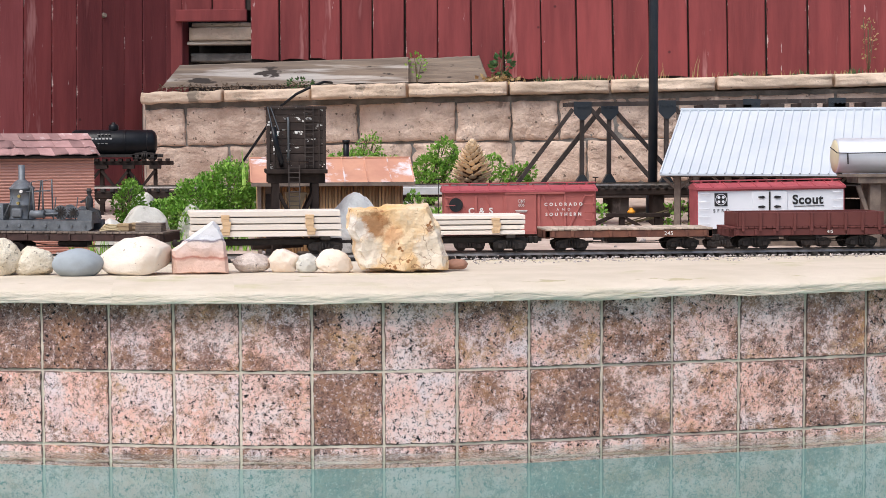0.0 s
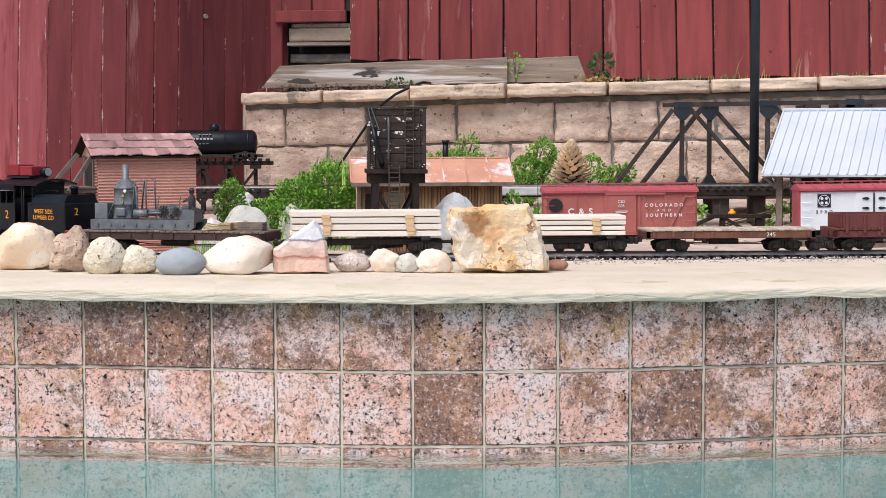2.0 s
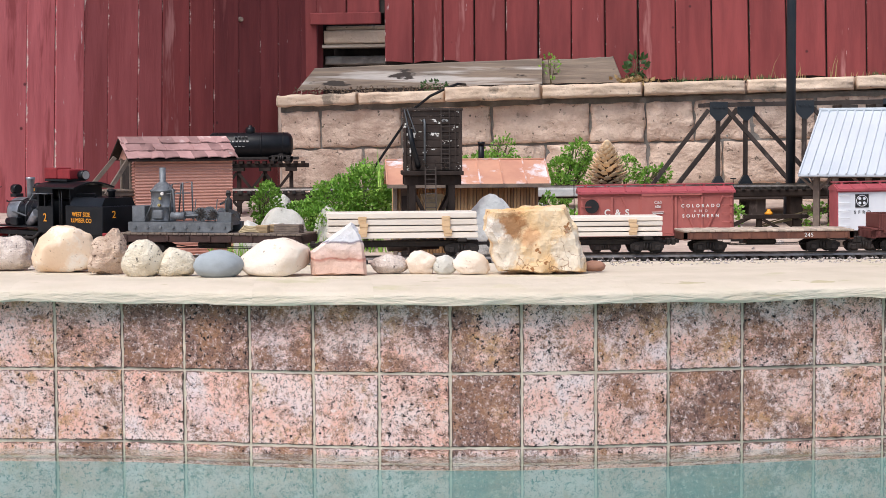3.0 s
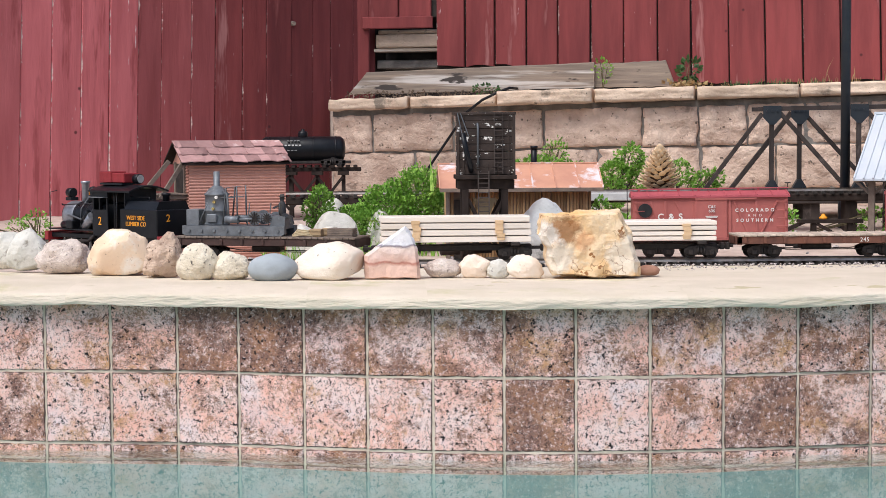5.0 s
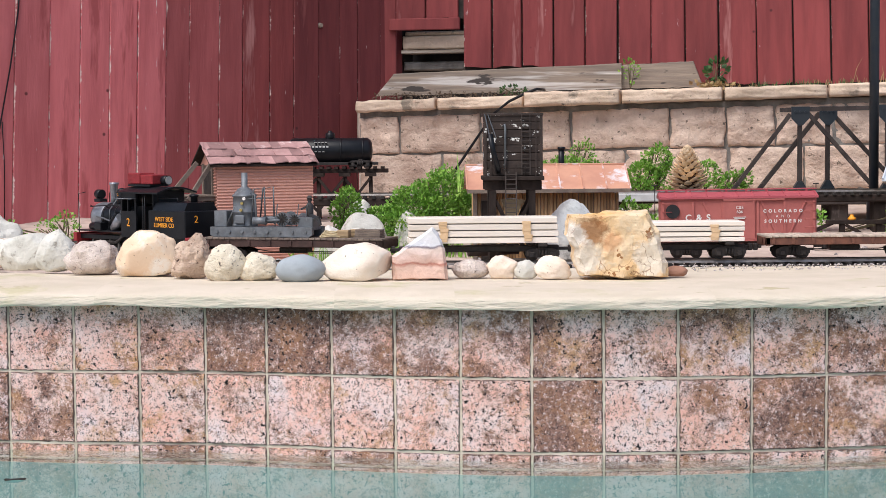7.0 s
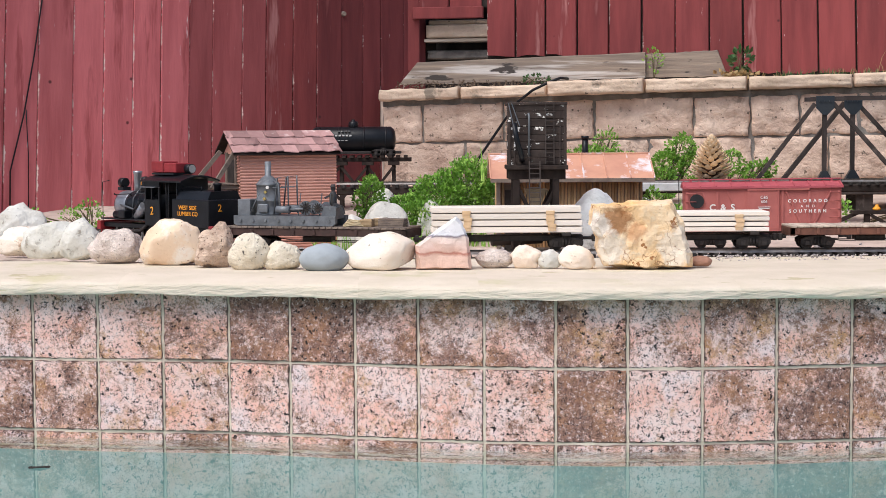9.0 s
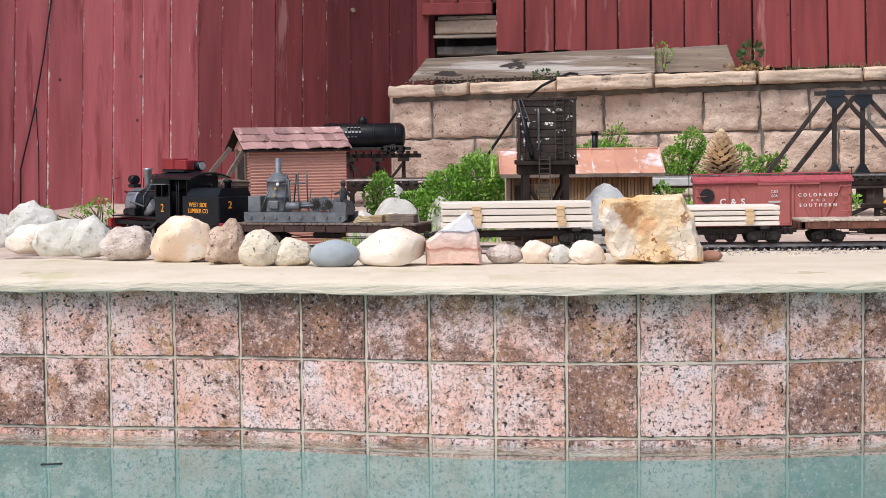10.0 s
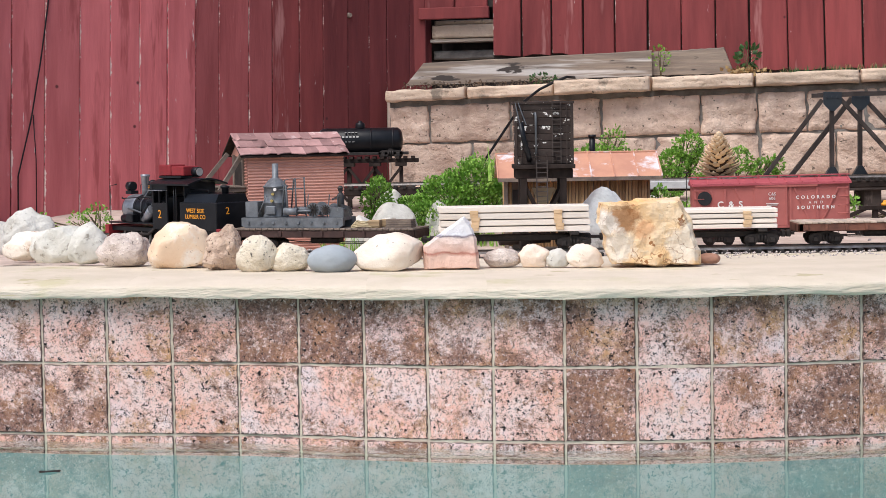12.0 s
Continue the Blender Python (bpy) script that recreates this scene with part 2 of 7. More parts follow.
def cyl(bm, p0, p1, r0, r1=None, n=14, smooth=True):
    r1 = r0 if r1 is None else r1
    p0, p1 = Vector(p0), Vector(p1)
    q = (p1 - p0).to_track_quat("Z", "Y")
    rings = []
    for p, r in ((p0, r0), (p1, r1)):
        rings.append([bm.verts.new(p + q @ Vector((r * math.cos(2 * math.pi * k / n), r * math.sin(2 * math.pi * k / n), 0))) for k in range(n)])
    for k in range(n):
        f = bm.faces.new((rings[0][k], rings[0][(k + 1) % n], rings[1][(k + 1) % n], rings[1][k]))
        f.smooth = smooth
    bm.faces.new(rings[0][::-1])
    bm.faces.new(rings[1])
    return bm


def beam(bm, p0, p1, w, h=None):
    """A square bar from p0 to p1."""
    h = h or w
    p0, p1 = Vector(p0), Vector(p1)
    q = (p1 - p0).to_track_quat("Z", "Y")
    ln = (p1 - p0).length
    t = bmesh.new()
    bmesh.ops.create_cube(t, size=1)
    for v in t.verts:
        v.co = p0 + q @ Vector((v.co.x * w, v.co.y * h, (v.co.z + 0.5) * ln))
    return join(bm, t)


def tube(bm, pts, r, n=8):
    """A round bar along points."""
    pts = [Vector(p) for p in pts]
    rings = []
    for k, p in enumerate(pts):
        d = pts[min(k + 1, len(pts) - 1)] - pts[max(k - 1, 0)]
        q = d.to_track_quat("Z", "Y")
        rings.append([bm.verts.new(p + q @ Vector((r * math.cos(2 * math.pi * a / n), r * math.sin(2 * math.pi * a / n), 0))) for a in range(n)])
    for a, b in zip(rings, rings[1:]):
        for k in range(n):
            bm.faces.new((a[k], a[(k + 1) % n], b[(k + 1) % n], b[k])).smooth = True
    bm.faces.new(rings[0][::-1])
    bm.faces.new(rings[-1])
    return bm


def prism(bm, outline, a, b, axis="y"):
    """A polygon, given in the two other axes, drawn out from a to b."""
    def at(p, s):
        return {"x": (s, p[0], p[1]), "y": (p[0], s, p[1]), "z": (p[0], p[1], s)}[axis]
    A = [bm.verts.new(at(p, a)) for p in outline]
    Bv = [bm.verts.new(at(p, b)) for p in outline]
    bm.faces.new(A)
    bm.faces.new(Bv[::-1])
    k = len(outline)
    for i in range(k):
        bm.faces.new((A[i], Bv[i], Bv[(i + 1) % k], A[(i + 1) % k]))
    return bm


def lathe(bm, profile, n=20, centre=(0, 0), caps=True):
    """A turned body: profile of (radius, z); without caps the profile closes into a ring."""
    profile = profile if caps else [*profile, profile[0]]
    rings = [[bm.verts.new((centre[0] + r * math.cos(2 * math.pi * k / n), centre[1] + r * math.sin(2 * math.pi * k / n), z)) for k in range(n)] for r, z in profile]
    for a, b in zip(rings, rings[1:]):
        for k in range(n):
            bm.faces.new((a[k], a[(k + 1) % n], b[(k + 1) % n], b[k])).smooth = True
    if caps:
        bm.faces.new(rings[0][::-1])
        bm.faces.new(rings[-1])
    else:
        bmesh.ops.remove_doubles(bm, verts=rings[0] + rings[-1], dist=1e-7)
    return bm


def mesh_of(bm, name, material):
    bmesh.ops.recalc_face_normals(bm, faces=bm.faces[:])
    me = bpy.data.meshes.new(name)
    bm.to_mesh(me)
    bm.free()
    me.materials.append(M[material])
    return me


def part(name, bm, material, parent=None, label="", at=None):
    """Links a bmesh, or a mesh made before, as one object under a thing or a part."""
    me = bm if isinstance(bm, bpy.types.Mesh) else mesh_of(bm, name, material)
    ob = new(name, me)
    if parent:
        ob.parent = parent
    if at is not None:
        ob.matrix_basis = at
    if label:
        ob["label"] = label
    return ob


def thing(name, label, category, m=None, group="", kind=""):
    ob = new(name)
    ob.empty_display_size = 0.05
    if m is not None:
        ob.matrix_basis = m
    return tagged(ob, label, category, group, kind)


def solid(name, bm, material, label, category, m=None, group="", kind=""):
    ob = part(name, bm, material, None, "", m)
    return tagged(ob, label, category, group, kind)


def lettering(text, size, material, parent, at, name="lettering", spread=1.0, bold=0.0):
    """Painted words, standing in the local xz plane and read from -y."""
    cu = bpy.data.curves.new("lettering", "FONT")
    cu.body, cu.size, cu.align_x, cu.align_y, cu.extrude, cu.space_character = text, size, "CENTER", "CENTER", 0.0004, spread
    cu.offset = bold
    tmp = bpy.data.objects.new("lettering_source", cu)
    scene.collection.objects.link(tmp)
    bpy.context.view_layer.update()
    me = bpy.data.meshes.new_from_object(tmp.evaluated_get(bpy.context.evaluated_depsgraph_get()))
    bpy.data.objects.remove(tmp)
    me.materials.clear()
    me.materials.append(M[material])
    ob = new(name, me)
    ob.parent = parent
    ob.matrix_basis = at @ pose(0, 0, 0, 90, 0, 0)
    return ob


# ---- pool, coping, ground ----
WALL_X = [-3.0, -1.6, -0.89, -0.73, -0.44, -0.17, 0.10, 0.39, 0.70, 1.02, 1.33, 1.70, 2.2, 4.0]
WALL_Y = [4.30, 3.92, 3.795, 3.755, 3.735, 3.652, 3.585, 3.552, 3.566, 3.605, 3.63, 3.71, 3.84, 4.4]
XS = np.linspace(-3, 4, 141)
YS = np.interp(XS, WALL_X, WALL_Y)
for _ in range(6):
    YS[1:-1] = (YS[:-2] + 2 * YS[1:-1] + YS[2:]) / 4


def wall_y(x):
    return float(np.interp(x, XS, YS))


def strip(bm, off0, z0, off1, z1, x0=-3.0, x1=4.0, n=140):
    """A band along the pool wall between two offsets and heights."""
    vs = []
    for k in range(n + 1):
        x = x0 + (x1 - x0) * k / n
        vs.append((bm.verts.new((x, wall_y(x) + off0, z0)), bm.verts.new((x, wall_y(x) + off1, z1))))
    for (a, b), (c, d) in zip(vs, vs[1:]):
        bm.faces.new((a, c, d, b))
    return bm


WATER = 0.014
bm = bm_new()
strip(bm, 0.0014, -1.25, 0.0014, 0.334)
strip(bm, 0.0014, 0.334, 0.25, 0.334)
strip(bm, 0.25, 0.334, 0.25, -1.25)
pool_wall = solid("pool_wall", bm, "grout", "curved pool wall faced with mottled stoneware tiles", "pool wall", kind="structure")
bm = bm_new()
strip(bm, -0.001, -1.25, -0.001, -0.125)
for a, b in (((-3, 0.5), (4, 0.5)),):
    vs = [bm.verts.new(p) for p in ((-3, 0.5, -1.25), (4, 0.5, -1.25), (4, 0.5, 0.33), (-3, 0.5, 0.33))]
    bm.faces.new(vs)
for x in (-3, 4):
    bm.faces.new([bm.verts.new(p) for p in ((x, 0.5, -1.25), (x, 4.5, -1.25), (x, 4.5, 0.33), (x, 0.5, 0.33))])
bm.faces.new([bm.verts.new(p) for p in ((-3, 0.5, -1.25), (4, 0.5, -1.25), (4, 4.6, -1.25), (-3, 4.6, -1.25))])
solid("pool_basin", bm, "plaster", "pale turquoise plastered pool basin under the water", "pool", kind="structure")

wm = bpy.data.materials.new("pool_water")
wm.use_nodes = True
wb = wm.node_tree.nodes["Principled BSDF"]
wb.inputs["Base Color"].default_value = (0.72, 0.92, 0.90, 1)
wb.inputs["Transmission Weight"].default_value, wb.inputs["Roughness"].default_value, wb.inputs["IOR"].default_value = 1.0, 0.0, 1.33
tx, bp = wm.node_tree.nodes.new("ShaderNodeTexNoise"), wm.node_tree.nodes.new("ShaderNodeBump")
tc = wm.node_tree.nodes.new("ShaderNodeTexCoord")
wm.node_tree.links.new(tc.outputs["Object"], tx.inputs["Vector"])
tx.inputs["Scale"].default_value, tx.inputs["Detail"].default_value = 6.0, 2.0
bp.inputs["Strength"].default_value, bp.inputs["Distance"].default_value = 0.02, 0.02
wm.node_tree.links.new(tx.outputs[0], bp.inputs["Height"])
wm.node_tree.links.new(bp.outputs[0], wb.inputs["Normal"])
M["water"] = wm
bm = bm_new()
vs = []
for k in range(141):
    x = -3 + 7 * k / 140
    vs.append((bm.verts.new((x, 0.5, WATER)), bm.verts.new((x, wall_y(x) + 0.004, WATER))))
for (a, b), (c, d) in zip(vs, vs[1:]):
    bm.faces.new((a, c, d, b))
water = solid("water", bm, "water", "still turquoise pool water against the tiled wall", "water", kind="structure")
for f in water.data.polygons:
    if f.normal.z < 0:
        f.flip()
water.visible_shadow = False

bm = bm_new()
far = 60.0
vs = []
for k in range(141):
    x = -3 + 7 * k / 140
    vs.append((bm.verts.new((x, wall_y(x) + 0.12, 0.30)), bm.verts.new((x, far, 0.30))))
for (a, b), (c, d) in zip(vs, vs[1:]):
    bm.faces.new((a, c, d, b))
for x0, x1, y0, y1 in ((-60, -3, 0.5, far), (4, 60, 0.5, far), (-60, 60, -60, 0.5)):
    bm.faces.new([bm.verts.new(p) for p in ((x0, y0, 0.30), (x1, y0, 0.30), (x1, y1, 0.30), (x0, y1, 0.30))])
solid("ground", bm, "deck", "pale concrete ground round the pool", "ground", kind="structure")


def bed_z(x, y):
    """Height of the planted bed: level behind the coping, lower behind the front line, up to the wall."""
    z = 0.336 if y < 4.75 else 0.336 - 0.014 * min((y - 4.75) / 0.25, 1)
    z += 0.10 * max(0.0, min((y - 5.4) / 1.4, 1))
    return z + 0.012 * noise.noise((x * 3, y * 3, 0)) + 0.005 * noise.noise((x * 14, y * 14, 2))


bm = bm_new()
nx, ny = 150, 100
grid = [[None] * (ny + 1) for _ in range(nx + 1)]
for i in range(nx + 1):
    x = -2.6 + 6.6 * i / nx
    y0 = wall_y(x) + 0.30
    for j in range(ny + 1):
        y = y0 + (7.45 - y0) * j / ny
        grid[i][j] = bm.verts.new((x, y, bed_z(x, y)))
for i in range(nx):
    for j in range(ny):
        bm.faces.new((grid[i][j], grid[i + 1][j], grid[i + 1][j + 1], grid[i][j + 1])).smooth = True
solid("planting_bed", bm, "soil", "sandy planted bed with gravel under the model railway", "garden bed", kind="structure")

# coping stones
coping = thing("coping", "cream split-stone coping with a chiselled edge along the pool", "coping", kind="structure")
rnd = random.Random(4)
edges = [-2.6, -1.9, -1.3, -0.675, -0.16, 0.09, 0.62, 1.30, 1.98, 3.0]
ZS = [0.3310 + 0.00214 * q for q in range(15)]
for a, b in zip(edges, edges[1:]):
    bm = bm_new()
    n = int((b - a) / 0.008)
    rows = []
    for k in range(n + 1):
        x = a + 0.00005 + (b - a - 0.0001) * k / n
        w = wall_y(x)
        e = min(k, n - k) / n * (b - a)
        wob = 0.010 * noise.noise((x * 5, 3.3, 1)) + 0.005 * noise.noise((x * 15, 8.1, 1))
        low = 0.0055 * noise.noise((x * 4, 1.7, 6)) + 0.003 * noise.noise((x * 16, 4.4, 6))
        rowv = [bm.verts.new((x, 4.42 + 0.01 * noise.noise((x * 8, 0, 4)), 0.345)), bm.verts.new((x, w + 0.02, 0.3295 + low))]
        for q, z in enumerate(ZS):
            f = q / 14
            o = -0.036 + (0.012 if f > 0.42 else 0.003) * (2 * abs(f - 0.42)) ** 3 + 0.016 * (max(0, f - 0.8) / 0.2) ** 2
            d = 0.0030 * noise.noise((x * 6, z * 55 + x * 3, 2.2)) + 0.0013 * noise.noise((x * 20, z * 130 - x * 6, 5.1)) + 0.0007 * noise.noise((x * 60, z * 300, 8.4))
            rd = 0.0005 * max(0, 1 - e / 0.008)
            rowv.append(bm.verts.new((x, w + o + d * (1 - f ** 6) + wob + rd - 0.004 * (1 - f), z + low * (1 - f))))
        for o, z in ((0.022, 0.3645), (0.06, 0.3665), (0.14, 0.3665), (0.3, 0.364), (0.5, 0.3595)):
            rowv.append(bm.verts.new((x, min(w + o, 4.38) + 0.2 * wob, z + 0.002 * noise.noise((x * 7, o * 9, 3)))))
        rowv.append(bm.verts.new((x, 4.425 + 0.01 * noise.noise((x * 8, 0, 4)), 0.352)))
        rows.append(rowv)
    for r0, r1 in zip(rows, rows[1:]):
        for q in range(len(r0) - 1):
            bm.faces.new((r0[q], r1[q], r1[q + 1], r0[q + 1])).smooth = q > 16
    bm.faces.new([bm.verts.new(v.co) for v in rows[0]])
    bm.faces.new([bm.verts.new(v.co) for v in rows[-1][::-1]])
    part("coping_stone", bm, "coping", coping)


# ---- garden wall, its terrace and the fences ----
ANG = math.atan(0.22)
WF = Matrix.Translation((-0.2, 7.15, 0)) @ Matrix.Rotation(-ANG, 4, "Z")


def rough_block(w, h, d, seed, amp=0.011, bev=0.007):
    """A split-faced stone: front at y=0, with a pillowed and knocked face."""
    bm = bm_new()
    t = bmesh.new()
    bmesh.ops.create_cube(t, size=1)
    bmesh.ops.subdivide_edges(t, edges=t.edges[:], cuts=13, use_grid_fill=True)
    def near(s, ln):
        k = round(s * 14)
        e = min(bev * 0.6, ln * 0.12)
        return 0 if k == 0 else ln if k == 14 else e + (ln - 2 * e) * (k - 1) / 12
    for v in t.verts:
        p = Vector((near(v.co.x + 0.5, w), (v.co.y + 0.5) * d, near(v.co.z + 0.5, h)))
        ex, ez = min(p.x, w - p.x), min(p.z, h - p.z)
        if p.y < d * 0.4:
            p.y += bev * (max(0, 1 - ex / bev) ** 2 + max(0, 1 - ez / bev) ** 2)
            p.y += amp * noise.noise((p.x * 14 + seed, p.z * 16, seed)) + amp * 0.9 * noise.noise((p.x * 38 + seed, p.z * 42, seed)) + amp * 0.5 * noise.noise((p.x * 80, p.z * 84, seed))
        if ex < 1e-5:
            p.x += amp * 0.7 * noise.noise((p.z * 25, seed, 3))
        if ez < 1e-5:
            p.z += amp * 0.7 * noise.noise((p.x * 20, seed, 7))
        v.co = p
    for f in t.faces:
        f.smooth = True
    return join(bm, t)


garden_wall = thing("retaining_wall", "low tan split-stone retaining wall with rounded cap stones", "stone wall", WF, kind="structure")
bm = bm_new()
prism(bm, [(0.0, 0.28), (4.2, 0.28), (4.2, 0.875), (0.0, 0.80)], 0.012, 0.14, "y")
part("mortar_core", bm, "mortar", garden_wall, "grey mortar between the stones")


def course(joints, z0a, z0b, z1a, z1b, sd):
    for k, (a, b) in enumerate(zip(joints, joints[1:])):
        m = (a + b) / 2 / 3
        z0, z1 = z0a + (z0b - z0a) * m, z1a + (z1b - z1a) * m
        part("stone_block", rough_block(b - a - 0.009, z1 - z0 - 0.008, 0.1, sd + k * 3.1), "block", garden_wall,
             at=pose(a + 0.0045, rnd.uniform(-0.006, 0.004), z0 + 0.004, 0, -1.1, 0))


course([0.0, 0.169, 0.502, 0.868, 1.26, 1.48, 1.67, 1.893, 2.137, 2.45, 2.75, 3.1, 3.45, 3.8, 4.2], 0.622, 0.668, 0.778, 0.835, 1)
course([0.0, 0.345, 0.721, 1.085, 1.491, 1.782, 2.1, 2.42, 2.8, 3.15, 3.5, 3.85, 4.2], 0.455, 0.49, 0.622, 0.668, 80)
course([0.0, 0.2, 0.55, 0.9, 1.25, 1.6, 1.95, 2.3, 2.65, 3.0, 3.4, 3.8, 4.2], 0.29, 0.32, 0.455, 0.49, 160)
caps = [-0.01, 0.328, 0.686, 1.071, 1.47, 1.87, 2.283, 2.734, 3.18, 3.6, 4.2]
for k, (a, b) in enumerate(zip(caps, caps[1:])):
    h = (0.046, 0.046, 0.056, 0.052, 0.05, 0.05, 0.05, 0.05, 0.05, 0.05)[k]
    out = (-0.045, -0.045, -0.085, -0.06, -0.05, -0.05, -0.055, -0.05, -0.05, -0.05)[k]
    part("cap_stone", rough_block(b - a - 0.01, h, 0.22, 300 + k * 7, 0.009, 0.010), "cap", garden_wall,
         at=pose(a + 0.005, out, 0.795 + 0.0205 * (a + b) / 2, 0, -1.1, 0))

bm = bm_new()
prism(bm, [(-0.6, 0.28), (4.4, 0.28), (4.4, 0.93), (0.6, 0.852), (-0.6, 0.84)], 0.14, 2.4, "y")
terrace = solid("terrace", bm, "soil", "dry earth terrace between the stone wall and the fence", "earth bank", WF, kind="structure")

# boards carried on out of sight, well above fence height, to shade the corner
SHADE_TOP = 4.8
fence_right = thing("fence_rear", "red stained vertical board fence with worn lower ends", "fence", WF @ pose(0, 0.26, 0), kind="structure")
lines = [0.375, 0.499, 0.624, 0.756, 0.886, 1.022, 1.157, 1.297, 1.434, 1.585, 1.731, 1.88, 2.027, 2.185, 2.342, 2.499, 2.666, 2.833, 2.99, 3.15, 3.31, 3.47, 3.63, 3.8, 3.97]


def board(w, h, seed, thick=0.016):
    """A fence board: softened edges, a slightly ragged foot."""
    r = random.Random(seed)
    bm = bm_new()
    e = 0.003
    foot = [r.uniform(-0.006, 0.006) for _ in range(4)]
    pts = [(0, foot[0]), (w * 0.33, foot[1]), (w * 0.66, foot[2]), (w, foot[3]), (w, h), (0, h)]
    A = [bm.verts.new((min(max(x, e), w - e), 0, z)) for x, z in pts]
    Bv = [bm.verts.new((x, e, z)) for x, z in pts]
    C = [bm.verts.new((x, thick, z)) for x, z in pts]
    bm.faces.new(A)
    bm.faces.new(C[::-1])
    for P, Q in ((A, Bv), (Bv, C)):
        for i in range(6):
            bm.faces.new((P[i], Q[i], Q[(i + 1) % 6], P[(i + 1) % 6]))
    return bm


for k, (a, b) in enumerate(zip(lines, lines[1:])):
    z0 = 0.985 if b < 1.2 else 0.905 + rnd.uniform(-0.01, 0.006)
    gap = rnd.uniform(0.005, 0.009)
    lean = -11 * min(max(k - 5, 0), 4) / 40.0 * 1.2
    part("fence_board", board(b - a - gap, SHADE_TOP - z0, k), "fence", fence_right, at=pose(a + 0.012, rnd.uniform(-0.003, 0.003), z0, 0, lean, 0))
bm = bm_new()
box(bm, 0.37, 4.0, 0.03, 0.06, 1.75, 1.84)
part("fence_rail", bm, "fence", fence_right)
# dark sheet standing in for the shade between boards
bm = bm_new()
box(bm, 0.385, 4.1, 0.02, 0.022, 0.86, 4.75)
part("backing", bm, "dark_gap", fence_right, "dark sheet standing for shade behind the gaps")

# corner infill above an opening stacked with stone slabs
infill = thing("fence_corner", "short red boards over an open gap with stacked slabs", "fence", WF @ pose(0, 0.25, 0), kind="structure")
part("fence_board", board(0.125, 3.6, 71), "fence", infill, at=pose(0.10, 0, 1.19))
part("fence_board", board(0.135, 3.6, 72), "fence", infill, at=pose(0.23, 0.002, 1.19))
bm = bm_new()
box(bm, 0.075, 0.375, -0.02, 0.0, 1.143, 1.192, 0.003)
part("bottom_rail", bm, "fence", infill)
# second dark sheet, for the shade behind the infill boards
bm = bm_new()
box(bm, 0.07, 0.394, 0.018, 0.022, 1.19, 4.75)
part("backing", bm, "dark_gap", infill, "dark sheet standing for shade behind the gaps")
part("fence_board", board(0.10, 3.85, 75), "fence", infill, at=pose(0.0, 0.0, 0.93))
# dark block in place of the shade inside the opening
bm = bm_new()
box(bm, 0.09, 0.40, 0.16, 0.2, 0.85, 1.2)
part("backing", bm, "dark_gap", infill, "dark block standing for shade behind the gap")
for i, (z, dz, y) in enumerate(((1.124, 0.018, 0.06), (1.066, 0.056, 0.035), (0.980, 0.036, 0.08))):
    solid("stone_slab", rough_block(0.325, dz, 0.1, 500 + i, 0.005, 0.006), "cap" if i < 2 else "mortar", "rough pale stone slab stacked in the fence gap",
          "stone slab", WF @ pose(0.125 - 0.005 * i, 0.25 + y, z), group="slabs in the fence gap")

bm = bm_new()
box(bm, 0.115, 0.44, 0.275, 0.36, 1.048, 1.062, 0.002)
solid("plank", bm, "raw_wood", "thin weathered plank wedged in the fence gap", "plank", WF)

LF = Matrix.Translation((-0.2, 7.3, 0)) @ Matrix.Rotation(math.atan2(-0.616, -0.79), 4, "Z")
fence_left = thing("fence_side", "red stained vertical board fence with pale worn streaks", "fence", LF, kind="structure")
lines = [-0.22, -0.10, 0.019, 0.114, 0.223, 0.345, 0.46, 0.589, 0.701, 0.837, 0.942, 1.065, 1.185, 1.307, 1.433, 1.571, 1.70, 1.83, 1.96, 2.09, 2.22, 2.35, 2.48]
# stain steps darker toward the corner, painting its shade onto the boards
for k, (a, b) in enumerate(zip(lines, lines[1:])):
    # another 2.2 m of unseen board height blocks sky from the corner
    part("fence_board", board(b - a - rnd.uniform(0.002, 0.005), SHADE_TOP + 2.2 - 0.33, 100 + k), "fence_faded_lit" if a > 0.93 else "fence_mid" if a > 0.5 else "fence" if a > 0.30 else "fence_shaded", fence_left,
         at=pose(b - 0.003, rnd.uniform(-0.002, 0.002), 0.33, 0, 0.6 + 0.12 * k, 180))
# dark sheet for the shade seen between the side boards
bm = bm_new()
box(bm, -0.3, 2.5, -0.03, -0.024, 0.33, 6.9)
part("backing", bm, "dark_gap", fence_left, "dark sheet standing for shade behind the gaps")

# ---- more materials ----
M["rock_cream"] = mat("cream_rock", (0.82, 0.74, 0.64), (0.74, 0.60, 0.48), 11, 0.9, bump=0.8, fine=70, c3=(0.40, 0.27, 0.18), c3_at=0.61, scale3=18, bump_dist=0.004, c4=(0.22, 0.17, 0.13), c4_at=0.67, scale4=80, vary=0.1)
M["rock_peach"] = mat("peach_rock", (0.84, 0.66, 0.48), (0.74, 0.53, 0.36), 9, 0.9, bump=0.7, fine=110, c3=(0.86, 0.78, 0.68), c3_at=0.52, scale3=7, bump_dist=0.003, c4=(0.40, 0.28, 0.20), c4_at=0.64, scale4=120)
M["rock_grey"] = mat("pale_grey_rock", (0.84, 0.83, 0.80), (0.68, 0.68, 0.65), 12, 0.9, bump=0.9, fine=60, c3=(0.40, 0.40, 0.38), c3_at=0.61, scale3=20, bump_dist=0.005)
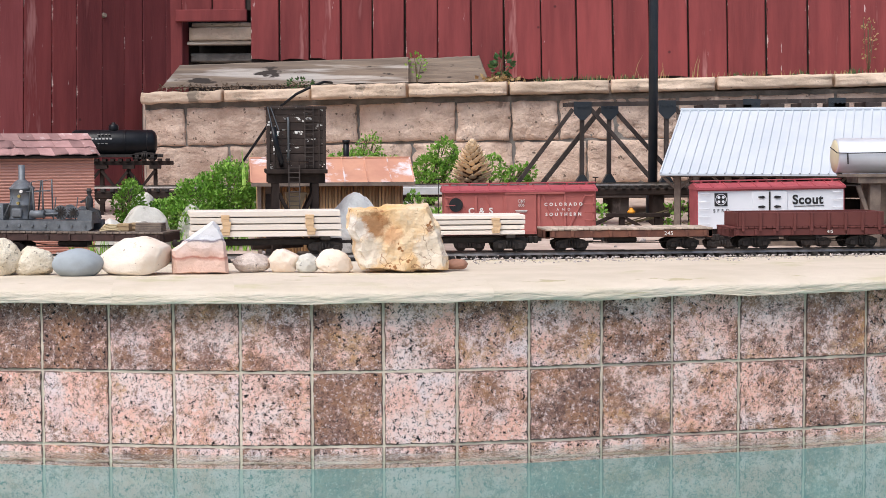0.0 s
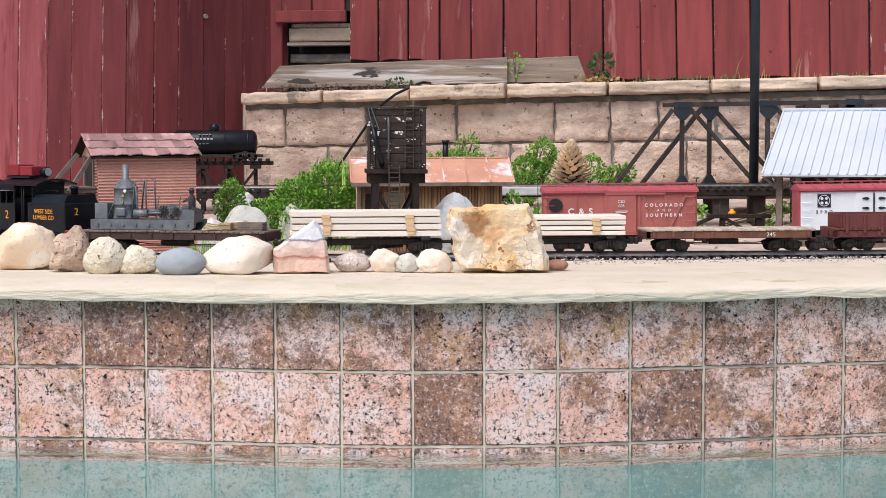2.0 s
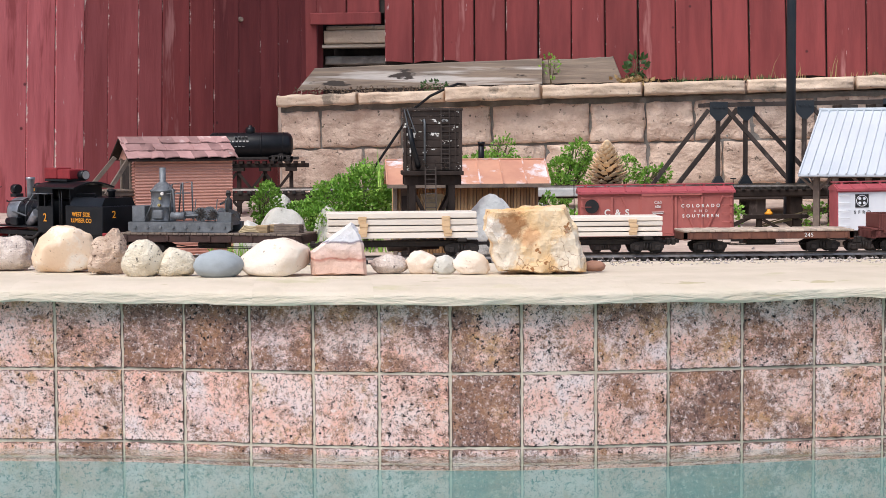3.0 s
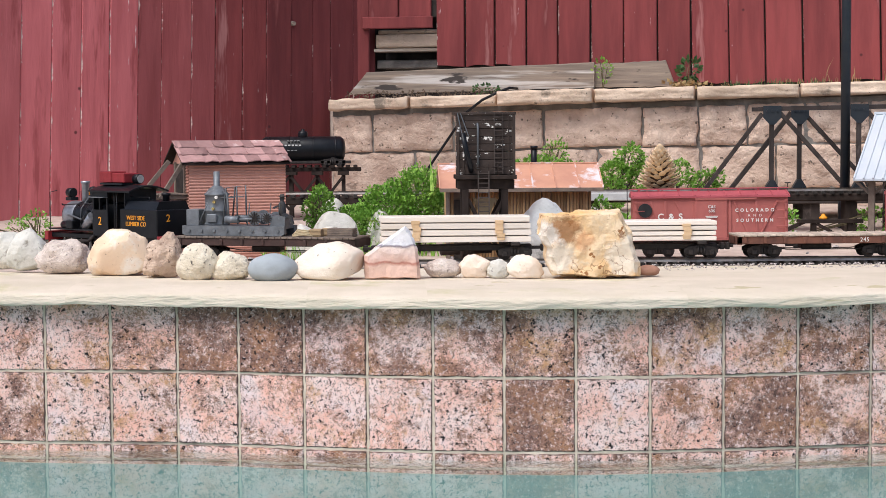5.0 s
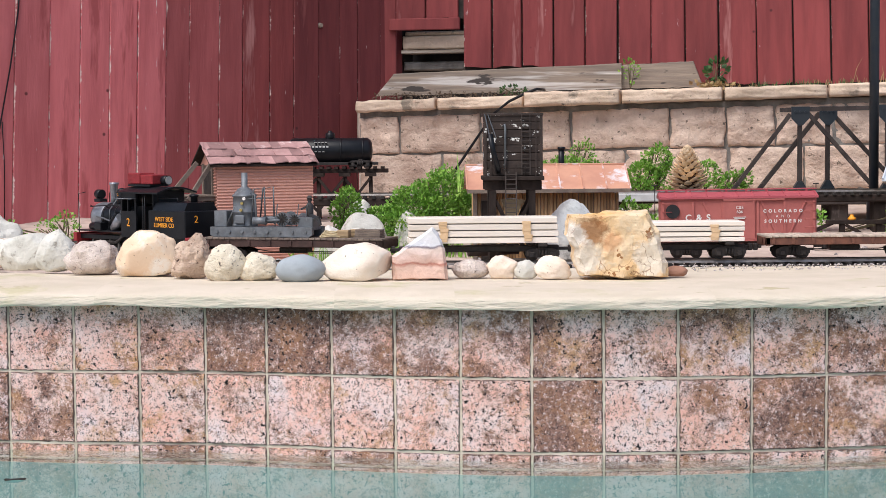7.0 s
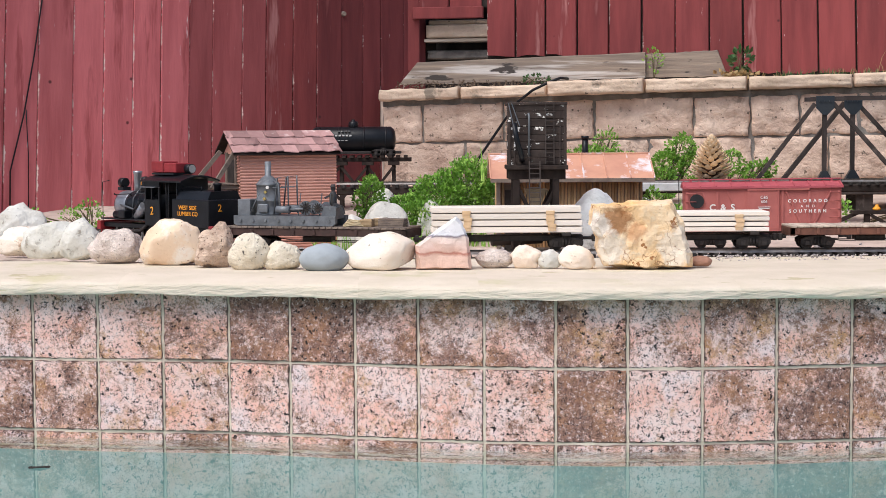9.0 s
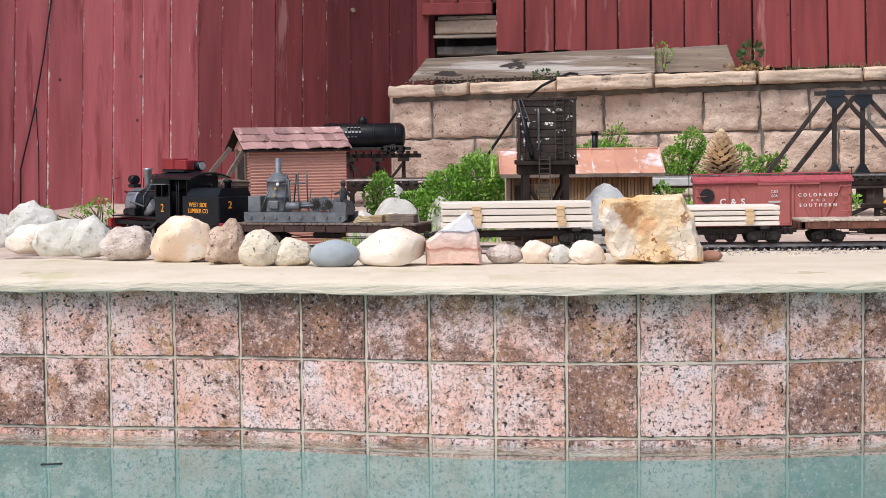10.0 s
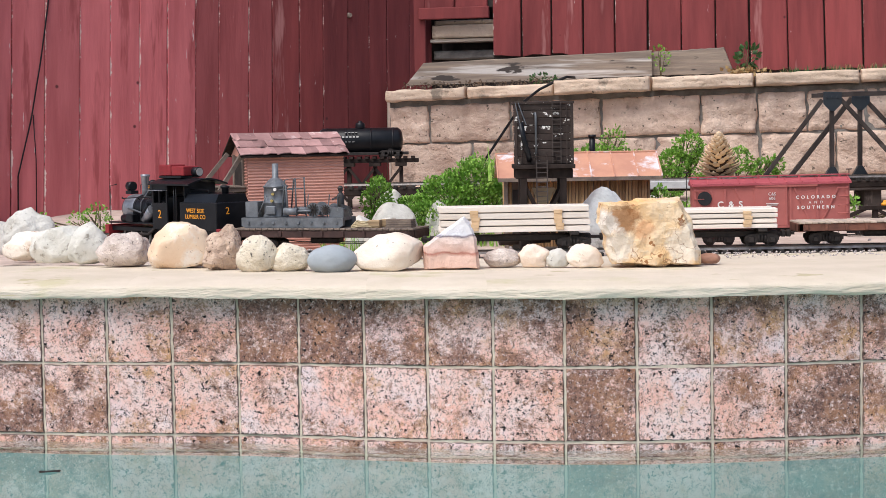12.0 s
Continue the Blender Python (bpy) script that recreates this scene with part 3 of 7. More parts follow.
M["rock_white"] = mat("white_rock", (0.72, 0.70, 0.64), (0.55, 0.53, 0.47), 14, 0.9, bump=0.9, fine=70, c3=(0.34, 0.31, 0.26), c3_at=0.60, scale3=28, bump_dist=0.005, c4=(0.25, 0.24, 0.22), c4_at=0.66, scale4=70, vary=0.1)
M["rock_speckled"] = mat("speckled_rock", (0.80, 0.72, 0.58), (0.66, 0.57, 0.43), 30, 0.9, bump=0.8, fine=130, c3=(0.10, 0.085, 0.07), c3_at=0.60, scale3=95, bump_dist=0.008)
M["rock_pumice"] = mat("pinkish_porous_rock", (0.76, 0.66, 0.59), (0.58, 0.48, 0.42), 50, 0.95, bump=0.9, fine=150, c3=(0.13, 0.10, 0.09), c3_at=0.60, scale3=110, bump_dist=0.008)
M["rock_brown"] = mat("brown_rock", (0.70, 0.54, 0.42), (0.50, 0.36, 0.27), 26, 0.95, bump=1.0, fine=75, c3=(0.24, 0.15, 0.10), c3_at=0.58, scale3=60, bump_dist=0.012, c4=(0.10, 0.06, 0.045), c4_at=0.64, scale4=95)
M["rock_blue"] = mat("blue_grey_stone", (0.40, 0.44, 0.47), (0.30, 0.33, 0.35), 10, 0.7, bump=0.25, fine=120)
M["rock_red"] = mat("reddish_pebble", (0.45, 0.24, 0.16), (0.36, 0.19, 0.13), 20, 0.7)
M["timber_dark"] = mat("dark_timber", (0.026, 0.020, 0.018), (0.048, 0.036, 0.031), 25, 0.85, bump=0.4, stretch=(1, 1, 0.4), spec=0.08)
M["timber_worn"] = mat("worn_dark_timber", (0.075, 0.060, 0.054), (0.045, 0.036, 0.033), 25, 0.8, bump=0.4, stretch=(1, 1, 0.4), spec=0.2, c3=(0.16, 0.13, 0.115), c3_at=0.60, scale3=12)
M["timber_grey"] = mat("grey_timber", (0.24, 0.19, 0.15), (0.13, 0.10, 0.085), 25, 0.8, bump=0.5)
M["tank_paint"] = mat("flaking_brown_paint", (0.034, 0.025, 0.022), (0.058, 0.043, 0.037), 22, 0.7, bump=0.3, spec=0.2, c4=(0.74, 0.72, 0.68), c4_at=0.61, scale4=46, stretch4=(0.7, 1, 1.2))
M["pipe_grey"] = mat("grey_pipe", (0.16, 0.17, 0.18), (0.10, 0.11, 0.12), 30, 0.5, metal=0.3)
M["bamboo"] = mat("split_cane_wall", (0.50, 0.32, 0.16), (0.36, 0.22, 0.11), 30, 0.7, stretch=(1, 1, 0.3), vary=0.25)
M["rust_roof"] = mat("rusty_sheet_roof", (0.62, 0.33, 0.22), (0.52, 0.26, 0.18), 12, 0.55, bump=0.2, c3=(0.72, 0.66, 0.67), c3_at=0.54, scale3=9)
M["pink_sheet"] = mat("faded_red_corrugated", (0.66, 0.35, 0.27), (0.58, 0.29, 0.22), 7, 0.7, bump=0.1, c3=(0.40, 0.24, 0.19), c3_at=0.64, scale3=8)
M["shingle"] = mat("faded_shingle", (0.42, 0.25, 0.235), (0.31, 0.18, 0.17), 14, 0.85, bump=0.5, vary=0.3, c3=(0.56, 0.43, 0.41), c3_at=0.60, scale3=20)
M["white_roof"] = mat("white_metal_roof", (0.60, 0.645, 0.69), (0.53, 0.58, 0.63), 5, 0.5, bump=0.05)
M["car_red"] = mat("faded_freight_red", (0.46, 0.145, 0.125), (0.38, 0.115, 0.10), 12, 0.65, bump=0.15)
M["car_dark_red"] = mat("oxide_red", (0.145, 0.045, 0.040), (0.115, 0.036, 0.032), 14, 0.6, bump=0.15)
M["car_roof_red"] = mat("roof_red", (0.46, 0.105, 0.120), (0.37, 0.08, 0.095), 14, 0.55)
M["car_white"] = mat("white_car_side", (0.80, 0.82, 0.85), (0.74, 0.76, 0.80), 10, 0.5, bump=0.1)
M["car_frame"] = mat("car_frame_brown", (0.075, 0.040, 0.034), (0.050, 0.030, 0.026), 30, 0.65)
M["rust_frame"] = mat("rust_brown_frame", (0.20, 0.085, 0.055), (0.11, 0.05, 0.038), 24, 0.7)
M["bogie"] = mat("bogie_black", (0.022, 0.019, 0.018), (0.045, 0.036, 0.032), 60, 0.6, bump=0.3)
M["deck_wood"] = mat("car_deck", (0.58, 0.48, 0.39), (0.42, 0.34, 0.27), 16, 0.85, stretch=(4, 0.5, 1), vary=0.15)
M["lumber"] = mat("fresh_lumber", (0.84, 0.77, 0.69), (0.78, 0.69, 0.59), 12, 0.7, stretch=(0.4, 4, 4), vary=0.10, c3=(0.36, 0.24, 0.16), c3_at=0.70, scale3=14)
M["spacer"] = mat("spacer_wood", (0.72, 0.52, 0.32), (0.62, 0.43, 0.25), 30, 0.75)
M["tan_wood"] = mat("tan_wood", (0.42, 0.31, 0.18), (0.34, 0.24, 0.14), 14, 0.75, stretch=(0.5, 3, 3))
M["loco_grey"] = mat("smokebox_grey", (0.34, 0.35, 0.38), (0.22, 0.23, 0.25), 30, 0.35, metal=0.6)
M["loco_red"] = mat("loco_red", (0.30, 0.030, 0.035), (0.22, 0.022, 0.026), 30, 0.5)
M["wheel_steel"] = mat("wheel_rim", (0.50, 0.49, 0.47), (0.36, 0.35, 0.34), 40, 0.35, metal=0.3)
M["donkey_grey"] = mat("machine_grey", (0.21, 0.225, 0.245), (0.12, 0.13, 0.14), 30, 0.5, metal=0.3, c3=(0.22, 0.23, 0.24), c3_at=0.62, scale3=30)
M["brass"] = mat("brass", (0.75, 0.58, 0.25), (0.6, 0.44, 0.18), 20, 0.25, metal=1.0)
M["yellow_paint"] = mat("orange_letters", (0.85, 0.36, 0.03), (0.80, 0.33, 0.03), 20, 0.5, bump=0)
M["white_paint"] = mat("white_letters", (0.80, 0.78, 0.74), (0.72, 0.70, 0.66), 30, 0.6, bump=0)
M["black_letters"] = mat("black_letters", (0.02, 0.02, 0.022), (0.03, 0.03, 0.03), 30, 0.5, bump=0)
M["tarnished"] = mat("silver_tank_paint", (0.76, 0.78, 0.82), (0.66, 0.68, 0.72), 8, 0.42, metal=0.35)
M["ivory"] = mat("ivory_tank_end", (0.72, 0.66, 0.46), (0.66, 0.60, 0.40), 12, 0.5)
M["leaf"] = mat("leaf", (0.24, 0.44, 0.06), (0.13, 0.29, 0.04), 40, 0.5, bump=0, c3=(0.38, 0.58, 0.12), c3_at=0.55, scale3=25)
M["leaf_dark"] = mat("dark_leaf", (0.065, 0.14, 0.04), (0.04, 0.09, 0.03), 40, 0.5, bump=0)
M["leaf_dry"] = mat("dry_leaf", (0.42, 0.30, 0.13), (0.26, 0.17, 0.09), 40, 0.7, bump=0)
M["litter"] = mat("leaf_litter", (0.20, 0.15, 0.11), (0.10, 0.075, 0.055), 60, 0.9, bump=0)
M["stem"] = mat("stem", (0.12, 0.10, 0.05), (0.08, 0.06, 0.035), 40, 0.7, bump=0)
M["cone"] = mat("pine_cone_scale", (0.84, 0.68, 0.47), (0.70, 0.52, 0.33), 40, 0.7, vary=0.2)
M["cone_core"] = mat("pine_cone_core", (0.07, 0.035, 0.018), (0.04, 0.022, 0.012), 40, 0.8)
M["rope"] = mat("rope", (0.55, 0.45, 0.28), (0.42, 0.33, 0.20), 60, 0.9)
M["window_glass"] = mat("old_window", (0.30, 0.27, 0.16), (0.20, 0.18, 0.11), 40, 0.2, bump=0)
M["slab_white"] = mat("pale_ledge", (0.60, 0.60, 0.58), (0.45, 0.45, 0.44), 20, 0.8)
M["cloth"] = mat("painted_figure", (0.03, 0.035, 0.045), (0.05, 0.045, 0.04), 60, 0.7)


def stone_material(name, bands):
    """Rock coloured by height bands and clouds: bands of (height, colour)."""
    m = mat(name, bands[0][1], bands[0][1], 14, 0.85, bump=0.8, fine=90, bump_dist=0.004)
    n, lk = m.node_tree.nodes, m.node_tree.links.new
    tc, sep, nz, ad, cr = (n.new(k) for k in ("ShaderNodeTexCoord", "ShaderNodeSeparateXYZ", "ShaderNodeTexNoise", "ShaderNodeMath", "ShaderNodeValToRGB"))
    lk(tc.outputs["Object"], sep.inputs[0])
    lk(tc.outputs["Object"], nz.inputs["Vector"])
    nz.inputs["Scale"].default_value, nz.inputs["Detail"].default_value = 18, 6
    ad.operation = "MULTIPLY_ADD"
    lk(nz.outputs[0], ad.inputs[0])
    ad.inputs[1].default_value = 0.22
    sc = n.new("ShaderNodeMath")
    sc.operation = "MULTIPLY"
    sc.inputs[1].default_value = 8.0
    lk(sep.outputs[2], sc.inputs[0])
    lk(sc.outputs[0], ad.inputs[2])
    lk(ad.outputs[0], cr.inputs[0])
    el = cr.color_ramp.elements
    while len(el) < len(bands):
        el.new(0.5)
    for e, (h, c) in zip(el, bands):
        e.position, e.color = h, (*c, 1)
    lk(cr.outputs[0], n["Principled BSDF"].inputs["Base Color"])
    return m


M["rock_pink"] = stone_material("pink_layered_rock", [(0.0, (0.70, 0.46, 0.36)), (0.36, (0.74, 0.52, 0.43)), (0.42, (0.46, 0.20, 0.15)), (0.45, (0.76, 0.52, 0.44)),
                                                      (0.67, (0.80, 0.66, 0.60)), (0.70, (0.20, 0.17, 0.20)), (0.73, (0.74, 0.74, 0.78)), (1.0, (0.80, 0.79, 0.79))])


def boulder_material():
    """Golden sandstone: ochre and grey clouds with rust veins."""
    m = mat("golden_boulder", (0.76, 0.47, 0.20), (0.80, 0.64, 0.44), 9, 0.85, bump=0.9, fine=40, c3=(0.70, 0.60, 0.44), c3_at=0.60, scale3=8, bump_dist=0.008, c4=(0.32, 0.15, 0.06), c4_at=0.625, scale4=34)
    n, lk = m.node_tree.nodes, m.node_tree.links.new
    b = n["Principled BSDF"]
    src = b.inputs["Base Color"].links[0].from_socket
    tc, vo, nz, mx, mr = (n.new(k) for k in ("ShaderNodeTexCoord", "ShaderNodeTexVoronoi", "ShaderNodeTexNoise", "ShaderNodeMix", "ShaderNodeMapRange"))
    vo.feature = "DISTANCE_TO_EDGE"
    vo.inputs["Scale"].default_value = 7
    nz.inputs["Scale"].default_value, nz.inputs["Detail"].default_value = 12, 4
    va = n.new("ShaderNodeVectorMath")
    va.operation = "MULTIPLY_ADD"
    va.inputs[1].default_value = (0.22, 0.22, 0.22)
    lk(tc.outputs["Object"], nz.inputs["Vector"])
    lk(nz.outputs["Color"], va.inputs[0])
    lk(tc.outputs["Object"], va.inputs[2])
    lk(va.outputs[0], vo.inputs["Vector"])
    mr.inputs[1].default_value, mr.inputs[2].default_value, mr.inputs[3].default_value, mr.inputs[4].default_value = 0.0, 0.012, 0.8, 0.0
    lk(vo.outputs[0], mr.inputs[0])
    patch = n.new("ShaderNodeTexNoise")
    patch.inputs["Scale"].default_value = 8
    lk(tc.outputs["Object"], patch.inputs["Vector"])
    pm = n.new("ShaderNodeMapRange")
    pm.inputs[1].default_value, pm.inputs[2].default_value = 0.40, 0.52
    lk(patch.outputs[0], pm.inputs[0])
    mu = n.new("ShaderNodeMath")
    mu.operation = "MULTIPLY"
    lk(mr.outputs[0], mu.inputs[0])
    lk(pm.outputs[0], mu.inputs[1])
    mx.data_type = "RGBA"
    mx.inputs[7].default_value = (0.22, 0.085, 0.03, 1)
    lk(mu.outputs[0], mx.inputs[0])
    # stains of their own shape: a rust patch near one shoulder, pale grey crust on the flanks
    for where, size, tint, most in (((-0.064, -0.07, 0.110), 0.036, (0.32, 0.145, 0.055), 0.85), ((-0.112, -0.06, 0.10), 0.034, (0.72, 0.67, 0.60), 0.85),
                                    ((-0.072, -0.07, 0.048), 0.034, (0.74, 0.67, 0.57), 0.8), ((0.075, -0.06, 0.050), 0.046, (0.78, 0.72, 0.62), 0.7), ((-0.02, -0.07, 0.082), 0.02, (0.56, 0.26, 0.11), 0.6)):
        dist, wob, lim, st = (n.new(k) for k in ("ShaderNodeVectorMath", "ShaderNodeMath", "ShaderNodeMapRange", "ShaderNodeMix"))
        dist.operation = "DISTANCE"
        dist.inputs[1].default_value = where
        lk(tc.outputs["Object"], dist.inputs[0])
        wob.operation = "MULTIPLY_ADD"
        wob.inputs[1].default_value = 0.07
        stain = n.new("ShaderNodeTexNoise")
        stain.inputs["Scale"].default_value, stain.inputs["Detail"].default_value, stain.inputs["Roughness"].default_value = 26, 7, 0.7
        lk(tc.outputs["Object"], stain.inputs["Vector"])
        lk(stain.outputs[0], wob.inputs[0])
        lk(dist.outputs["Value"], wob.inputs[2])
        lim.inputs[1].default_value, lim.inputs[2].default_value, lim.inputs[3].default_value, lim.inputs[4].default_value = size + 0.029, size + 0.042, most, 0.0
        lk(wob.outputs[0], lim.inputs[0])
        st.data_type = "RGBA"
        st.inputs[7].default_value = (*tint, 1)
        lk(lim.outputs[0], st.inputs[0])
        lk(src, st.inputs[6])
        src = st.outputs[2]
    lk(src, mx.inputs[6])
    lk(mx.outputs[2], b.inputs["Base Color"])
    return m


M["boulder"] = boulder_material()


# ---- stones along the coping ----
def rock(label, x, y, w, h, material, seed, depth=None, sharp=0.0, top=0.0, z=0.364, rz=0.0, skew=0.0, group="stones on the coping", amp=0.16, name="stone", facets=0, cuts=()):
    """A stone: a sphere pushed in and out by noise, flattened below; sharp squares it, top narrows it upward."""
    d = depth or min(w * 0.75, 0.16)
    t = bmesh.new()
    bmesh.ops.create_icosphere(t, subdivisions=4, radius=1)
    fr = random.Random(seed)
    planes = [(Vector((fr.gauss(0, 1), fr.gauss(0, 1) - 0.5, fr.gauss(0, 0.8) + 0.2)).normalized(), fr.uniform(0.72, 0.95)) for _ in range(facets)]
    planes += [(Vector(q[:3]).normalized(), q[3]) for q in cuts]
    for v in t.verts:
        p = v.co.normalized()
        if sharp:
            k = max(abs(p.x), abs(p.y), abs(p.z))
            p = p.lerp(p / k, sharp)
        r = 1 + amp * noise.noise((p.x * 1.4 + seed, p.y * 1.4, p.z * 1.4)) + amp * 0.5 * noise.noise((p.x * 3.3, p.y * 3.3 + seed, p.z * 3.3))
        r += amp * 0.25 * noise.noise((p.x * 9, p.y * 9, p.z * 9 + seed)) + 0.012 * noise.noise((p.x * 22, p.y * 22, p.z * 22 + seed))
        p = p * r
        for nn, dd in planes:
            over = p.dot(nn) - dd
            if over > 0:
                p -= nn * over * 0.92
        f = 1 - top * (p.z + 1) / 2
        p = Vector((p.x * f * w / 2 + skew * w * (p.z + 1) / 2, p.y * f * d / 2, max(p.z, -0.80)))
        p.z = (p.z + 0.80) / 1.80 * h
        v.co = p
    for f in t.faces:
        f.smooth = True
    bm = bm_new()
    join(bm, t)
    return solid(name, bm, material, label, "stone", pose(x, y, z, 0, 0, rz), group)


def cleft_rock(label, x, y, outline, depth, material, seed, z=0.364, name="stone", rough=0.006, rz=0.0):
    """A stone broken along flat faces: an outline given depth, its front and back drawn in, then knocked about."""
    t = bmesh.new()
    cx, cz = sum(p[0] for p in outline) / len(outline), sum(p[1] for p in outline) / len(outline)
    rings = []
    for k, (yy, f) in enumerate(((-0.5, 0.86), (-0.36, 0.99), (0.1, 1.0), (0.5, 0.72))):
        rings.append([t.verts.new((cx + (a - cx) * f, yy * depth, max(cz + (b - cz) * f, 0) if k else max(cz + (b - cz) * 0.93, 0.002))) for a, b in outline])
    n = len(outline)
    for p, q in zip(rings, rings[1:]):
        for i in range(n):
            t.faces.new((p[i], p[(i + 1) % n], q[(i + 1) % n], q[i]))
    t.faces.new(rings[0])
    t.faces.new(rings[-1][::-1])
    bmesh.ops.triangulate(t, faces=t.faces[:])
    for _ in range(4):
        bmesh.ops.subdivide_edges(t, edges=[e for e in t.edges if e.calc_length() > 0.008], cuts=1)
        bmesh.ops.triangulate(t, faces=t.faces[:])
    for v in t.verts:
        p = v.co
        a = rough * noise.noise((p.x * 22 + seed, p.y * 22, p.z * 22)) + rough * 0.55 * noise.noise((p.x * 60, p.y * 60 + seed, p.z * 60))
        ridge = rough * 0.8 * abs(noise.noise((p.x * 34, p.y * 34, p.z * 34 + seed)))
        out = Vector((p.x - cx, p.y, p.z - cz)).normalized()
        v.co = p + out * (a - ridge)
        v.co.z = max(v.co.z, 0)
    bm = bm_new()
    join(bm, t)
    return solid(name, bm, material, label, "stone", pose(x, y, z, 0, 0, rz), "stones on the coping")


rock("bluish white lumpy stone behind the row of stones", -1.125, 4.76, 0.145, 0.115, "rock_white", 1, amp=0.3, facets=6)
rock("tan weathered stone at the row's end on the coping", -1.055, 4.46, 0.13, 0.078, "rock_cream", 2, amp=0.22, facets=6, skew=0.08)
rock("long pale greenish stone leaning on its neighbour", -0.965, 4.38, 0.16, 0.093, "rock_white", 3, amp=0.18, facets=6, skew=0.12)
rock("upright pale grey stone with a rounded top", -0.868, 4.29, 0.108, 0.103, "rock_white", 4, top=0.3, amp=0.2, facets=6)
rock("porous grey pink stone on the coping", -0.767, 4.23, 0.123, 0.080, "rock_pumice", 5, amp=0.24)
rock("large smooth peach boulder on the coping", -0.627, 4.15, 0.172, 0.106, "rock_peach", 6, top=0.22, amp=0.16, skew=0.07, facets=4)
rock("rough brown honeycombed stone on the coping", -0.511, 4.05, 0.102, 0.091, "rock_brown", 7, amp=0.40, skew=0.1, facets=4)
rock("speckled cream rounded stone on the coping", -0.423, 3.96, 0.093, 0.081, "rock_speckled", 8, amp=0.16, skew=0.05)
rock("small speckled cream stone beside a grey one", -0.346, 3.965, 0.096, 0.064, "rock_speckled", 9, amp=0.18, top=0.15)
rock("smooth blue grey river stone on the coping", -0.247, 3.912, 0.110, 0.062, "rock_blue", 10, amp=0.06)
rock("wide cream and pink stone on the coping", -0.120, 3.94, 0.168, 0.083, "rock_cream", 11, amp=0.12, facets=6, sharp=0.15)
cleft_rock("pink layered stone with a white peaked top", 0.020, 3.965, [(-0.062, 0), (-0.064, 0.053), (-0.028, 0.077), (0.012, 0.106), (0.030, 0.118), (0.044, 0.104), (0.057, 0.070), (0.062, 0.03), (0.064, 0)], 0.10, "rock_pink", 13.4, rough=0.004)
rock("small speckled grey stone on the coping", 0.138, 3.985, 0.083, 0.043, "rock_pumice", 13, amp=0.12)
rock("small cream stone on the coping", 0.211, 3.97, 0.071, 0.053, "rock_cream", 14, amp=0.2, facets=6, sharp=0.2)
rock("small whitish stone between two cream ones", 0.261, 3.947, 0.050, 0.042, "rock_white", 15, amp=0.18, facets=6)
rock("low cream stone leaning toward the boulder", 0.326, 3.938, 0.094, 0.053, "rock_cream", 16, amp=0.2, facets=6, top=0.3, skew=-0.1)
rock("small flat reddish pebble beside the boulder", 0.607, 3.98, 0.056, 0.024, "rock_red", 18, amp=0.08)
cleft_rock("golden veined sandstone boulder with a flat top", 0.469, 3.965, [(-0.110, 0.143), (-0.02, 0.149), (0.068, 0.151), (0.092, 0.098), (0.116, 0.034), (0.112, 0.003), (0.004, 0), (-0.088, 0.008), (-0.104, 0.048), (-0.100, 0.068), (-0.119, 0.098)], 0.15, "boulder", 17, name="boulder", rough=0.007)
rock("pale rounded rock behind the golden boulder", 0.415, 4.76, 0.205, 0.178, "rock_grey", 21, depth=0.16, amp=0.12, top=0.42, skew=0.17, z=0.335, name="boulder")
for i, (x, y, w, h) in enumerate(((-0.229, 5.08, 0.11, 0.135), (-0.152, 4.98, 0.14, 0.13), (-0.138, 5.18, 0.16, 0.165), (-0.16, 5.62, 0.11, 0.17), (-0.005, 5.42, 0.10, 0.155), (-1.35, 5.3, 0.16, 0.12), (-0.85, 4.75, 0.12, 0.07), (0.70, 5.75, 0.09, 0.12), (0.78, 5.7, 0.07, 0.09))):
    rock("pale rounded rock among the plants", x, y, w, h, "rock_white", 30 + i, amp=0.10, z=bed_z(x, y) - 0.015, group="rocks in the bed", top=0.12, depth=0.12, facets=3)


# ---- model railway lines ----
RT = 0.366   # top of rail
BEND_X, BEND_R = 0.08, 1.17   # where the curve begins, and its radius


def arc_path(step=0.029):
    """Centre line of the front line: straight from the right, then a curve round the shed."""
    pts, x = [], 3.6
    while x > BEND_X:
        pts.append((x, 4.525 + 0.012 * max(0, x - 1.2), -1.0, 0.012 if x > 1.2 else 0.0))
        x -= step
    a = 0.0
    while a < 2.2:
        pts.append((BEND_X - BEND_R * math.sin(a), 4.525 + BEND_R * (1 - math.cos(a)), -math.cos(a), math.sin(a)))
        a += step / BEND_R
    return pts


def on_curve(s, turned=0.0):
    """A car's place on the curve, s metres past its start."""
    a = s / BEND_R
    r = BEND_R * 0.985
    return pose(BEND_X - r * math.sin(a), 4.525 + BEND_R - r * math.cos(a), RT, 0, 0, turned - math.degrees(a))


